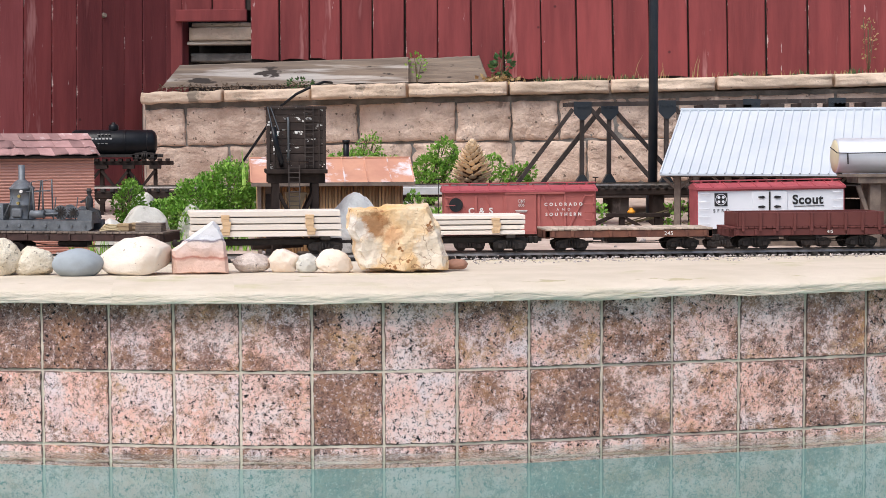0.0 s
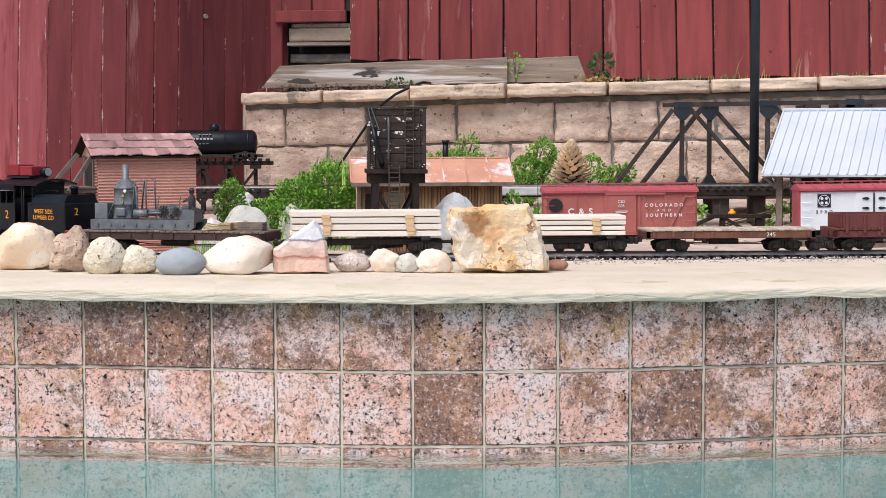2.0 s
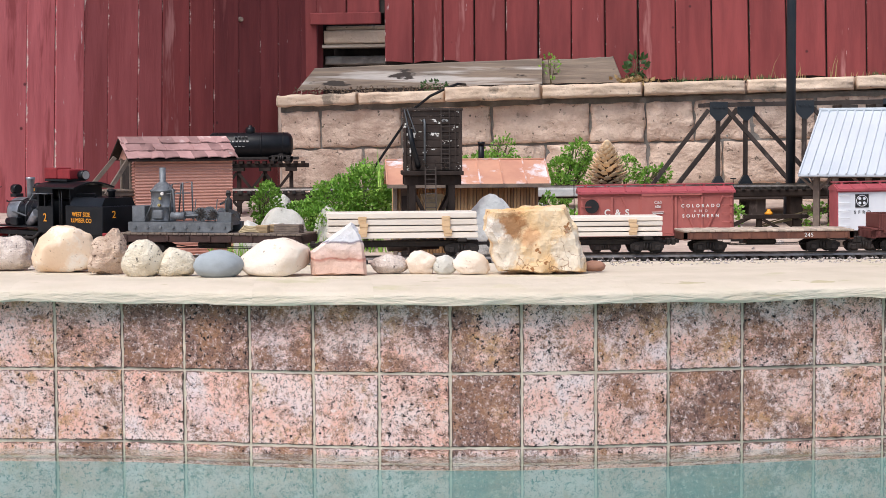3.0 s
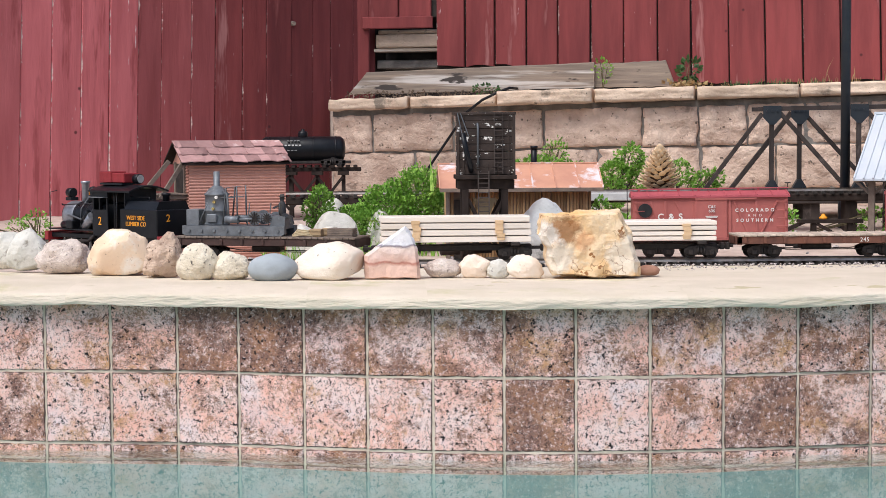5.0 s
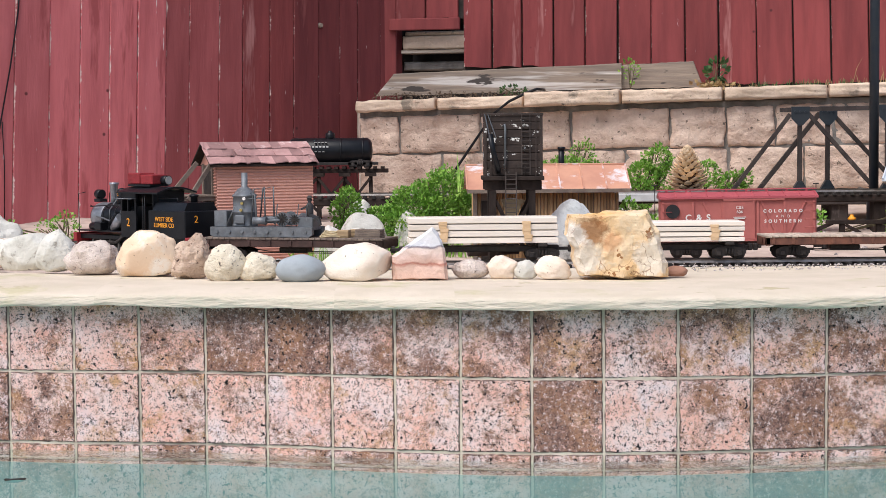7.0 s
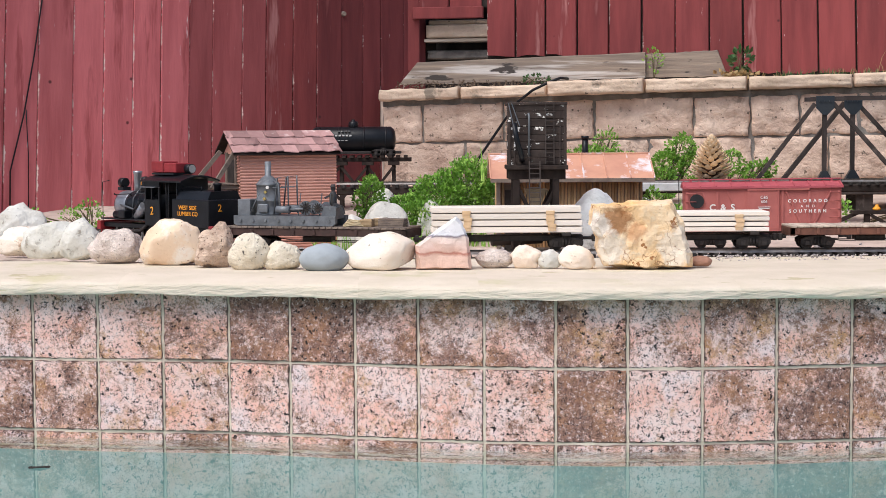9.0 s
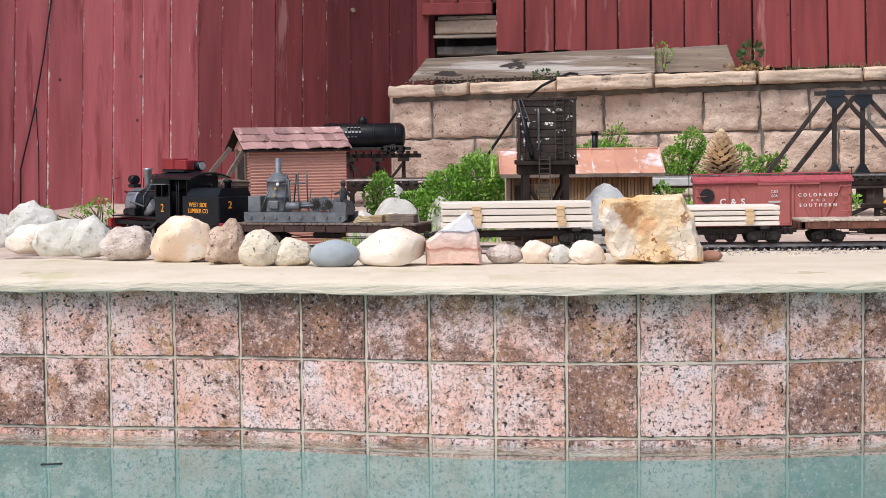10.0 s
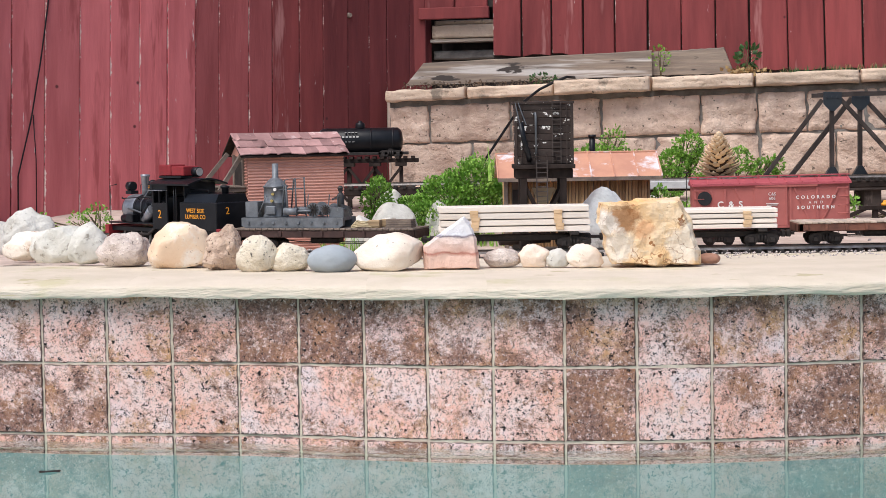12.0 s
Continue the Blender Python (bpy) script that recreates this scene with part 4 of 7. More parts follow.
def railway(name, label, pts, z, tie_w=0.102):
    line = thing(name, label, "railway track", kind="structure")
    for side in (-0.0225, 0.0225):
        bm = bm_new()
        prev = None
        for x, y, dx, dy in pts:
            l = math.hypot(dx, dy)
            nx, ny = -dy / l, dx / l
            ring = []
            for o, h in ((-0.0014, 0), (0.0014, 0), (0.0008, -0.003), (0.003, -0.0085), (-0.003, -0.0085), (-0.0008, -0.003)):
                ring.append(bm.verts.new((x + nx * (side + o), y + ny * (side + o), z + h)))
            if prev:
                for k in range(6):
                    bm.faces.new((prev[k], prev[(k + 1) % 6], ring[(k + 1) % 6], ring[k]))
            prev = ring
        part("rail", bm, "rail", line)
    bm = bm_new()
    box(bm, -0.0065, 0.0065, -tie_w / 2, tie_w / 2, -0.0205, -0.0085, 0.0015)
    tie = mesh_of(bm, "tie", "tie")
    for x, y, dx, dy in pts:
        part("tie", tie, "tie", line, at=Matrix.Translation((x, y, z)) @ Matrix.Rotation(math.atan2(dy, dx), 4, "Z"))
    return line


front = arc_path()
railway("track_front", "sectional garden railway track with dark plastic ties", front, RT)
bm = bm_new()
prev = None
for x, y, dx, dy in front:
    nx, ny = -dy / math.hypot(dx, dy), dx / math.hypot(dx, dy)
    ring = [bm.verts.new((x + nx * o + 0.006 * noise.noise((x * 20, y * 20, o * 9)), y + ny * o, h + 0.003 * noise.noise((x * 30, y * 30, o * 50)))) for o, h in
            ((-0.13, 0.329), (-0.07, 0.3425), (-0.03, 0.345), (0.03, 0.345), (0.07, 0.3425), (0.13, 0.329))]
    if prev:
        for k in range(5):
            bm.faces.new((prev[k], prev[k + 1], ring[k + 1], ring[k])).smooth = True
    prev = ring
solid("roadbed", bm, "ballast", "grey crushed stone roadbed under the front track", "ballast", kind="structure")
SID = -math.degrees(math.atan(0.09))
siding = [(0.3 + 0.03 * k, 5.04 - 0.09 * (0.3 + 0.03 * k - 0.72), 1, -0.09) for k in range(74)]
railway("track_siding", "garden railway siding with dark ties behind the train", siding, 0.334)
upper = [(-0.75 + 0.03 * k, 5.93, 1, 0) for k in range(82)]
railway("track_upper", "raised garden railway line on a timber ledge", upper, 0.505)
bm = bm_new()
box(bm, -0.8, 1.72, 5.885, 5.975, 0.462, 0.4875, 0.004)
ledge = solid("track_ledge", bm, "timber_dark", "dark timber ledge carrying the raised line", "ledge")
for x in (-0.7, -0.2, 0.3, 0.72, 1.15, 1.6):
    bm = bm_new()
    box(bm, x - 0.02, x + 0.02, 5.90, 5.96, bed_z(x, 5.93) - 0.02, 0.463)
    part("post", bm, "timber_dark", ledge)
bm = bm_new()
box(bm, 0.66, 0.92, 5.84, 5.88, 0.47, 0.497, 0.003)
solid("ledge_plank", bm, "slab_white", "pale painted plank on the raised line's edge", "plank").location.z = 0.0

low_trestle = thing("low_trestle", "low weathered timber trestle under the raised line", "model trestle")
bm = bm_new()
beam(bm, (1.24, 5.62, bed_z(1.24, 5.62) + 0.008), (1.37, 5.62, 0.405), 0.012)
part("ramp_beam", bm, "timber_dark", low_trestle)
bm = bm_new()
box(bm, 1.35, 1.56, 5.605, 5.635, 0.400, 0.413, 0.001)
part("cap_beam", bm, "timber_dark", low_trestle)
for x in (1.40, 1.52):
    bm = bm_new()
    box(bm, x - 0.008, x + 0.008, 5.61, 5.63, bed_z(x, 5.62) - 0.01, 0.400)
    part("post", bm, "timber_dark", low_trestle)
bm = bm_new()
beam(bm, (1.41, 5.612, 0.398), (1.50, 5.612, bed_z(1.5, 5.62) + 0.004), 0.010)
part("brace", bm, "timber_dark", low_trestle)
bm = bm_new()
lathe(bm, [(0.013, 0.0), (0.014, 0.006), (0.010, 0.009), (0.006, 0.013), (0.006, 0.017), (0.002, 0.018)], 12)
solid("cap", bm, "yellow_paint", "small orange plastic cap on the low trestle", "plastic cap", pose(1.432, 5.62, 0.413))

for label, x, y, ln, w, mt, rz in (("grey weathered scrap board beside the track", 1.275, 4.70, 0.11, 0.026, "timber_grey", 12), ("dark scrap timber lying behind the track", 1.12, 4.74, 0.15, 0.020, "timber_dark", -4),
                                   ("dark scrap timber lying behind the track", 0.93, 4.70, 0.17, 0.022, "timber_dark", 3), ("pale scrap board lying by the track", 0.70, 4.62, 0.09, 0.022, "slab_white", 6),
                                   ("pale scrap board lying by the track", 0.165, 4.70, 0.08, 0.03, "slab_white", -5), ("dark scrap timber lying behind the track", 1.45, 4.73, 0.16, 0.020, "timber_dark", 2)):
    bm = bm_new()
    box(bm, -ln / 2, ln / 2, -w / 2, w / 2, 0, 0.014, 0.0015)
    for v in bm.verts:
        v.co.z += 0.003 * noise.noise((v.co.x * 30 + x, v.co.y * 30, 1))
    solid("scrap_board", bm, mt, label, "board", pose(x, y, bed_z(x, y) - 0.003, 0, 0, rz), "scraps of timber by the track")

# loose stones of the ballast
rs = np.random.RandomState(5)
verts, faces = [], []
for k in range(7600):
    x = rs.uniform(-1.0, 2.4)
    y = 4.525 - 0.056 - abs(rs.normal(0, 0.03)) if k % 7 else rs.uniform(4.22, 4.45)
    if x < BEND_X:
        y += BEND_R * (1 - math.sqrt(max(1 - ((x - BEND_X) / BEND_R) ** 2, 0.0)))
    if x < 0.55 and y < 4.3:
        continue
    s = rs.uniform(0.0015, 0.0045)
    b = len(verts)
    zz = 0.3425 + (0.0135 if y < 4.42 and x > 0.55 else 0.0)
    for d in ((1, 0, 0), (-1, 0, 0), (0, 1, 0), (0, -1, 0), (0, 0, 1), (0, 0, -1)):
        j = rs.uniform(0.6, 1.3)
        verts.append((x + d[0] * s * j, y + d[1] * s * j, zz + d[2] * s * j * 0.8))
    for f in ((0, 2, 4), (2, 1, 4), (1, 3, 4), (3, 0, 4), (2, 0, 5), (1, 2, 5), (3, 1, 5), (0, 3, 5)):
        faces.append([b + i for i in f])
me = bpy.data.meshes.new("gravel")
me.from_pydata(verts, [], faces)
me.materials.append(M["gravel"])
tagged(new("gravel", me), "loose grey and pinkish ballast stones beside the track", "gravel", kind="stuff")


# ---- rolling stock ----
def wheelset_meshes():
    bm = bm_new()
    cyl(bm, (0, -0.003, 0), (0, 0.003, 0), 0.015, n=16)
    cyl(bm, (0, 0.003, 0), (0, 0.0045, 0), 0.0165, n=16)
    w = mesh_of(bm, "wheel", "bogie")
    bm = bm_new()
    cyl(bm, (0, -0.03, 0), (0, 0.03, 0), 0.003, n=8)
    a = mesh_of(bm, "axle", "bogie")
    bm = bm_new()
    prism(bm, [(-0.044, 0.026), (-0.03, 0.032), (-0.012, 0.034), (0.012, 0.034), (0.03, 0.032), (0.044, 0.026), (0.044, 0.016), (0.026, 0.010), (-0.026, 0.010), (-0.044, 0.016)], -0.003, 0.003)
    for x in (-0.027, 0.027):
        box(bm, x - 0.007, x + 0.007, -0.007, 0.003, 0.010, 0.024, 0.0015)
    for x in (-0.008, 0.0, 0.008):
        cyl(bm, (x, -0.005, 0.012), (x, -0.005, 0.030), 0.0032, n=8)
    s = mesh_of(bm, "side_frame", "bogie")
    bm = bm_new()
    box(bm, -0.009, 0.009, -0.038, 0.038, 0.024, 0.038, 0.002)
    bo = mesh_of(bm, "bolster", "bogie")
    return w, a, s, bo


WHEEL, AXLE, SIDE, BOLSTER = wheelset_meshes()


def bogie(car, x):
    t = part("bogie", BOLSTER, "", car, at=pose(x, 0, 0))
    for y in (-0.037, 0.037):
        part("side_frame", SIDE, "", t, at=pose(0, y, 0, 0, 0, 0 if y < 0 else 180))
    for dx in (-0.027, 0.027):
        part("axle", AXLE, "", t, at=pose(dx, 0, 0.0165))
        for y in (-0.025, 0.025):
            part("wheel", WHEEL, "", t, at=pose(dx, y, 0.0165, 0, 0, 0 if y > 0 else 180))


def coupler(car, x, s):
    bm = bm_new()
    box(bm, min(x, x + s * 0.03), max(x, x + s * 0.03), -0.005, 0.005, 0.027, 0.035, 0.001)
    box(bm, x + s * 0.03 - 0.006, x + s * 0.03 + 0.006, -0.009, 0.009, 0.022, 0.040, 0.002)
    part("coupler", bm, "bogie", car)


def flat_frame(car, L, frame_mat, deck_mat="deck_wood", w=0.12, planks=True):
    bm = bm_new()
    for y in (-w / 2, w / 2 - 0.012):
        box(bm, -L / 2, L / 2, y, y + 0.012, 0.038, 0.057, 0.001)
    for y in (-0.02, 0.01):
        box(bm, -L / 2, L / 2, y, y + 0.01, 0.036, 0.054)
    for x in (-L / 2, L / 2 - 0.012):
        box(bm, x, x + 0.012, -w / 2, w / 2, 0.036, 0.0572, 0.001)
    n = 9
    for k in range(n):
        x = -L / 2 + 0.02 + (L - 0.04) * k / (n - 1)
        for y in (-w / 2 - 0.004, w / 2):
            box(bm, x - 0.004, x + 0.004, y, y + 0.004, 0.040, 0.055, 0.0008)
    part("underframe", bm, frame_mat, car)
    for y in (-0.028, 0.028):
        bm = bm_new()
        tube(bm, [(-L / 2 + 0.02, y, 0.040), (-L * 0.2, y, 0.022), (L * 0.2, y, 0.022), (L / 2 - 0.02, y, 0.040)], 0.0014, 6)
        part("truss_rod", bm, "bogie", car)
    bm = bm_new()
    box(bm, -0.05, 0.03, -0.02, 0.02, 0.022, 0.036, 0.003)
    part("brake_cylinder", bm, "bogie", car)
    if planks:
        n = max(int(L / 0.0165), 4)
        bm = bm_new()
        box(bm, -0.0078, 0.0078, -w / 2 - 0.003, w / 2 + 0.003, 0.0575, 0.0625, 0.0008)
        pl = mesh_of(bm, "deck_plank", deck_mat)
        for k in range(n):
            part("deck_plank", pl, deck_mat, car, at=pose(-L / 2 + L * (k + 0.5) / n, rnd.uniform(-0.001, 0.001), rnd.uniform(-0.0006, 0.0004)))
    for s in (-1, 1):
        bogie(car, s * (L / 2 - 0.075))
        coupler(car, s * L / 2, s)


def lumber_car(m, label, step):
    car = thing("log_flatcar", "dark skeleton flatcar on front track under a lumber load", "model railcar", m, "cars of the train")
    bm = bm_new()
    box(bm, -0.2, 0.2, -0.018, 0.018, 0.024, 0.040, 0.002)
    for x in (-0.155, 0.155):
        box(bm, x - 0.012, x + 0.012, -0.055, 0.055, 0.038, 0.048, 0.002)
    part("underframe", bm, "bogie", car)
    for s in (-1, 1):
        bogie(car, s * 0.155)
        coupler(car, s * 0.2, s)
    load = thing("lumber_stack", label, "lumber", m @ pose(0, 0, 0.048), "lumber loads")
    bm = bm_new()
    box(bm, -0.192, 0.192, -0.0135, 0.0135, 0.0, step - 0.003, 0.001)
    pl = mesh_of(bm, "plank", "lumber")
    for k in range(4):
        for q in range(4):
            part("plank", pl, "lumber", load, at=pose(rnd.uniform(-0.004, 0.004), -0.042 + 0.028 * q + rnd.uniform(-0.001, 0.001), step * k + 0.0005, rnd.uniform(-0.2, 0.2), rnd.uniform(-0.1, 0.1), rnd.uniform(-0.3, 0.3)))
    bm = bm_new()
    box(bm, -0.011, 0.011, -0.0035, 0.0015, 0.0, step * 0.55, 0.0005)
    box(bm, -0.010, 0.010, -0.0025, 0.0, -step * 0.45, 0.0, 0.0005)
    st = mesh_of(bm, "stake", "spacer")
    for x in (-0.10, 0.115):
        for k in range(3):
            part("stake", st, "spacer", load, at=pose(x + rnd.uniform(-0.003, 0.003), -0.0575, step * (0.75 + k)), label="yellowish spacer block")
    return car


lumber_car(pose(0.186, 4.525, RT, 0, 0, 0), "stacked pale sawn planks with a stained middle", 0.0172)
lumber_car(pose(0.669, 4.525, RT, 0, 0, 0), "stacked fresh sawn planks with spacer blocks", 0.0134)

flat = thing("flatcar", "rust brown flatcar with a grey worn plank deck", "model railcar", pose(1.140, 4.526, RT, 0, 0, 0), "cars of the train")
flat_frame(flat, 0.45, "rust_frame")
lettering("245", 0.015, "white_paint", flat, pose(0.104, -0.0655, 0.0475), spread=1.1)

gon = thing("gondola", "oxide red low-sided gondola car", "model railcar", pose(1.638, 4.531, RT, 0, 0, 0.7), "cars of the train")
flat_frame(gon, 0.45, "car_dark_red", "car_dark_red", 0.116)
for y in (-0.061, 0.056):
    bm = bm_new()
    box(bm, -0.2, 0.2, y, y + 0.005, 0.0625, 0.10, 0.001)
    for k in range(9):
        x = -0.19 + 0.38 * k / 8
        yy = y - 0.004 if y < 0 else y + 0.005
        box(bm, x - 0.004, x + 0.004, yy, yy + 0.004, 0.050, 0.099, 0.0008)
    part("side_board", bm, "car_dark_red", gon)
for x in (-0.205, 0.2):
    bm = bm_new()
    box(bm, x, x + 0.005, -0.056, 0.056, 0.0625, 0.10, 0.001)
    part("end_board", bm, "car_dark_red", gon)
lettering("415", 0.012, "white_paint", gon, pose(0.05, -0.0655, 0.0475))


def boxcar_body(car, L, H, W, side_mat, roof_mat, z0=0.05):
    """Body, peaked roof with running boards, ladders at the end and sill steps."""
    bm = bm_new()
    box(bm, -L / 2, L / 2, -W / 2, W / 2, z0, z0 + H, 0.001)
    body = part("body", bm, side_mat, car)
    bm = bm_new()
    e = 0.008
    prism(bm, [(-W / 2 - e, z0 + H - 0.002), (-W / 2 - e, z0 + H + 0.004), (0, z0 + H + 0.017), (W / 2 + e, z0 + H + 0.004), (W / 2 + e, z0 + H - 0.002)], -L / 2 - 0.005, L / 2 + 0.005, "x")
    roof = part("roof", bm, roof_mat, car)
    n = 11
    bm = bm_new()
    beam(bm, (0, 0, z0 + H + 0.0175), (0, -W / 2 - e, z0 + H + 0.0045), 0.003)
    rib = mesh_of(bm, "roof_rib", roof_mat)
    for k in range(n):
        for s in (0, 180):
            part("roof_rib", rib, roof_mat, roof, at=pose(-L / 2 + L * k / (n - 1), 0, 0, 0, 0, s))
    bm = bm_new()
    for y in (-0.010, -0.0015, 0.007):
        box(bm, -L / 2 - 0.008, L / 2 + 0.008, y, y + 0.0075, z0 + H + 0.021, z0 + H + 0.0235)
    for k in range(8):
        x = -L / 2 + 0.02 + (L - 0.04) * k / 7
        box(bm, x - 0.003, x + 0.003, -0.009, 0.009, z0 + H + 0.013, z0 + H + 0.0212)
    part("running_board", bm, roof_mat, car)
    for s in (-1, 1):
        for k in range(5):
            bm = bm_new()
            x = s * (L / 2 - 0.018)
            tube(bm, [(x - 0.014, -W / 2, 0), (x - 0.014, -W / 2 - 0.006, 0), (x + 0.014, -W / 2 - 0.006, 0), (x + 0.014, -W / 2, 0)], 0.0011, 5)
            part("grab_iron", bm, side_mat, car, at=pose(0, 0, z0 + H * (0.12 + 0.19 * k)))
        bm = bm_new()
        x = s * (L / 2 - 0.02)
        tube(bm, [(x - 0.012, -W / 2 + 0.003, z0), (x - 0.012, -W / 2 + 0.003, z0 - 0.022), (x + 0.012, -W / 2 + 0.003, z0 - 0.022), (x + 0.012, -W / 2 + 0.003, z0)], 0.0012, 5)
        part("step", bm, "bogie", car)
        bm = bm_new()
        cyl(bm, (s * (L / 2 + 0.012), 0.03, z0 + 0.02), (s * (L / 2 + 0.012), 0.03, z0 + H + 0.035), 0.0013, n=6)
        cyl(bm, (s * (L / 2 + 0.012), 0.03, z0 + H + 0.034), (s * (L / 2 + 0.012), 0.03, z0 + H + 0.037), 0.009, n=12)
        part("brake_wheel", bm, "bogie", car)
    bm = bm_new()
    box(bm, -L / 2, L / 2, -0.02, 0.02, 0.034, z0)
    box(bm, -0.05, 0.03, -0.035, 0.03, 0.022, 0.036, 0.003)
    part("underframe", bm, "bogie", car)
    for s in (-1, 1):
        bogie(car, s * (L / 2 - 0.075))
        coupler(car, s * L / 2, s)
    return body


def braced_boxcar(m, label, side, group):
    """An outside-braced boxcar with a sliding door."""
    L, H, W, z0 = 0.44, 0.124, 0.125, 0.052
    car = thing("boxcar", label, "model railcar", m, group)
    boxcar_body(car, L, H, W, side, "car_roof_red" if side == "car_red" else side)
    return car, L, H, W, z0


BOX = pose(0.944, 5.02, 0.336, 0, -0.5, SID)
car, L, H, W, z0 = braced_boxcar(BOX, "faded red freight boxcar with white lettering on a siding", "car_red", "cars on the siding")
y = -W / 2
bm = bm_new()
box(bm, -0.04, 0.045, y - 0.005, y, z0 + 0.004, z0 + H - 0.006, 0.001)
for x in (-0.04, 0.0425):
    box(bm, x - 0.002, x + 0.003, y - 0.0065, y - 0.004, z0 + 0.004, z0 + H - 0.006)
door = part("door", bm, "car_red", car)
bm = bm_new()
box(bm, -0.044, 0.13, y - 0.008, y - 0.002, z0 + H - 0.010, z0 + H - 0.005)
part("door_rail", bm, "car_red", car)
for x0, x1 in ((-0.17, -0.135), (-0.10, -0.05), (0.065, 0.11), (0.19, 0.14)):
    bm = bm_new()
    beam(bm, (x0, y - 0.002, z0 + H - 0.012), (x1, y - 0.002, z0 + 0.01), 0.005, 0.004)
    part("diagonal_brace", bm, "car_red", car)
for x in (-0.213, -0.128, -0.045, 0.055, 0.13, 0.213):
    bm = bm_new()
    box(bm, x - 0.003, x + 0.003, y - 0.004, y, z0 + 0.003, z0 + H - 0.012)
    part("upright_brace", bm, "car_red", car)
bm = bm_new()
box(bm, -L / 2, L / 2, y - 0.004, y, z0 - 0.002, z0 + 0.006)
part("side_sill", bm, "car_red", car)
bm = bm_new()
cyl(bm, (-0.186, y - 0.0055, z0 + 0.085), (-0.186, y - 0.001, z0 + 0.085), 0.020, n=28)
part("herald", bm, "black_letters", car, "round black herald disc")
lettering("C & S", 0.025, "white_paint", car, pose(-0.115, y - 0.006, z0 + 0.066), spread=1.25, bold=0.0006)
lettering("60 6", 0.018, "white_paint", car, pose(-0.118, y - 0.006, z0 + 0.042), spread=1.1)
lettering("C&S\n606", 0.012, "white_paint", car, pose(0.003, y - 0.0075, z0 + 0.088))
lettering("COLORADO", 0.0125, "white_paint", car, pose(0.125, y - 0.006, z0 + 0.083), spread=1.9, bold=0.0004)
lettering("AND", 0.0105, "white_paint", car, pose(0.125, y - 0.006, z0 + 0.068), spread=2.6)
lettering("SOUTHERN", 0.0125, "white_paint", car, pose(0.125, y - 0.006, z0 + 0.054), spread=1.9, bold=0.0004)
for x, z, w in ((0.003, 0.066, 0.035), (0.003, 0.062, 0.03), (-0.115, 0.022, 0.03), (-0.115, 0.018, 0.035)):
    bm = bm_new()
    box(bm, x - w / 2, x + w / 2, y - 0.0078, y - 0.005, z0 + z, z0 + z + 0.0018)
    part("small_lettering", bm, "white_paint", car)

ref = thing("refrigerator_car", "white refrigerator car with red roof and black lettering", "model railcar", pose(1.675, 4.954, 0.337, 0, -0.8, SID), "cars on the siding")
L, H, W, z0 = 0.428, 0.116, 0.12, 0.064
boxcar_body(ref, L, H, W, "car_white", "car_roof_red", z0)
y = -W / 2
for s in (-1, 1):
    bm = bm_new()
    box(bm, s * L / 2 - 0.003, s * L / 2 + 0.003, -W / 2 + 0.001, W / 2 - 0.001, z0, z0 + H, 0.0008)
    part("end_panel", bm, "car_roof_red", ref, "faded red end panel")
bm = bm_new()
box(bm, -L / 2, L / 2, y - 0.003, y + 0.002, z0 + H - 0.006, z0 + H + 0.001)
part("eave_trim", bm, "car_roof_red", ref)
for x0, x1 in ((-0.004, 0.048), (-0.058, -0.006)):
    bm = bm_new()
    box(bm, x0 + 0.002, x1, y - 0.003, y, z0 + 0.006, z0 + H - 0.009, 0.001)
    d = part("door", bm, "car_white", ref)
    for z in (0.028, 0.062, 0.09):
        bm = bm_new()
        xx = x0 + 0.012 if x0 > -0.01 else x1 - 0.012
        sg = 1 if x0 > -0.01 else -1
        prism(bm, [(xx, z0 + z - 0.001), (xx + sg * 0.006, z0 + z - 0.004), (xx + sg * 0.02, z0 + z - 0.002), (xx + sg * 0.02, z0 + z + 0.002), (xx + sg * 0.006, z0 + z + 0.004), (xx, z0 + z + 0.001)], y - 0.006, y - 0.002)
        part("hinge", bm, "black_letters", d, "black strap hinge")
bm = bm_new()
box(bm, -0.0065, -0.003, y - 0.006, y - 0.001, z0 + 0.012, z0 + 0.106)
part("door_bar", bm, "black_letters", ref)
bm = bm_new()
box(bm, -0.166, -0.128, y - 0.0016, y, z0 + 0.066, z0 + 0.104)
em = part("emblem", bm, "black_letters", ref, "square dark emblem with a light ring and cross")
bm = bm_new()
lathe(bm, [(0.0165, 0), (0.0165, 0.001), (0.0148, 0.001), (0.0148, 0)], 28, caps=False)
part("ring", bm, "car_white", em, at=pose(-0.147, y - 0.002, z0 + 0.085, 90))
bm = bm_new()
for k in range(4):
    a = math.pi / 4 + k * math.pi / 2
    cyl(bm, (-0.147 + 0.009 * math.cos(a), y - 0.003, z0 + 0.085 + 0.009 * math.sin(a)), (-0.147 + 0.009 * math.cos(a), y - 0.001, z0 + 0.085 + 0.009 * math.sin(a)), 0.0042, n=10)
part("quadrant", bm, "car_white", em)
bm = bm_new()
for x, z, w in ((0.112, 0.061, 0.088),):
    box(bm, x - w / 2, x + w / 2, y - 0.0012, y, z0 + z, z0 + z + 0.0022)
part("small_lettering", bm, "black_letters", ref)
lettering("S F R D", 0.0135, "black_letters", ref, pose(-0.146, y - 0.0008, z0 + 0.052), spread=1.15)
lettering("Scout", 0.037, "black_letters", ref, pose(0.108, y - 0.001, z0 + 0.080), spread=1.08, bold=0.0011)

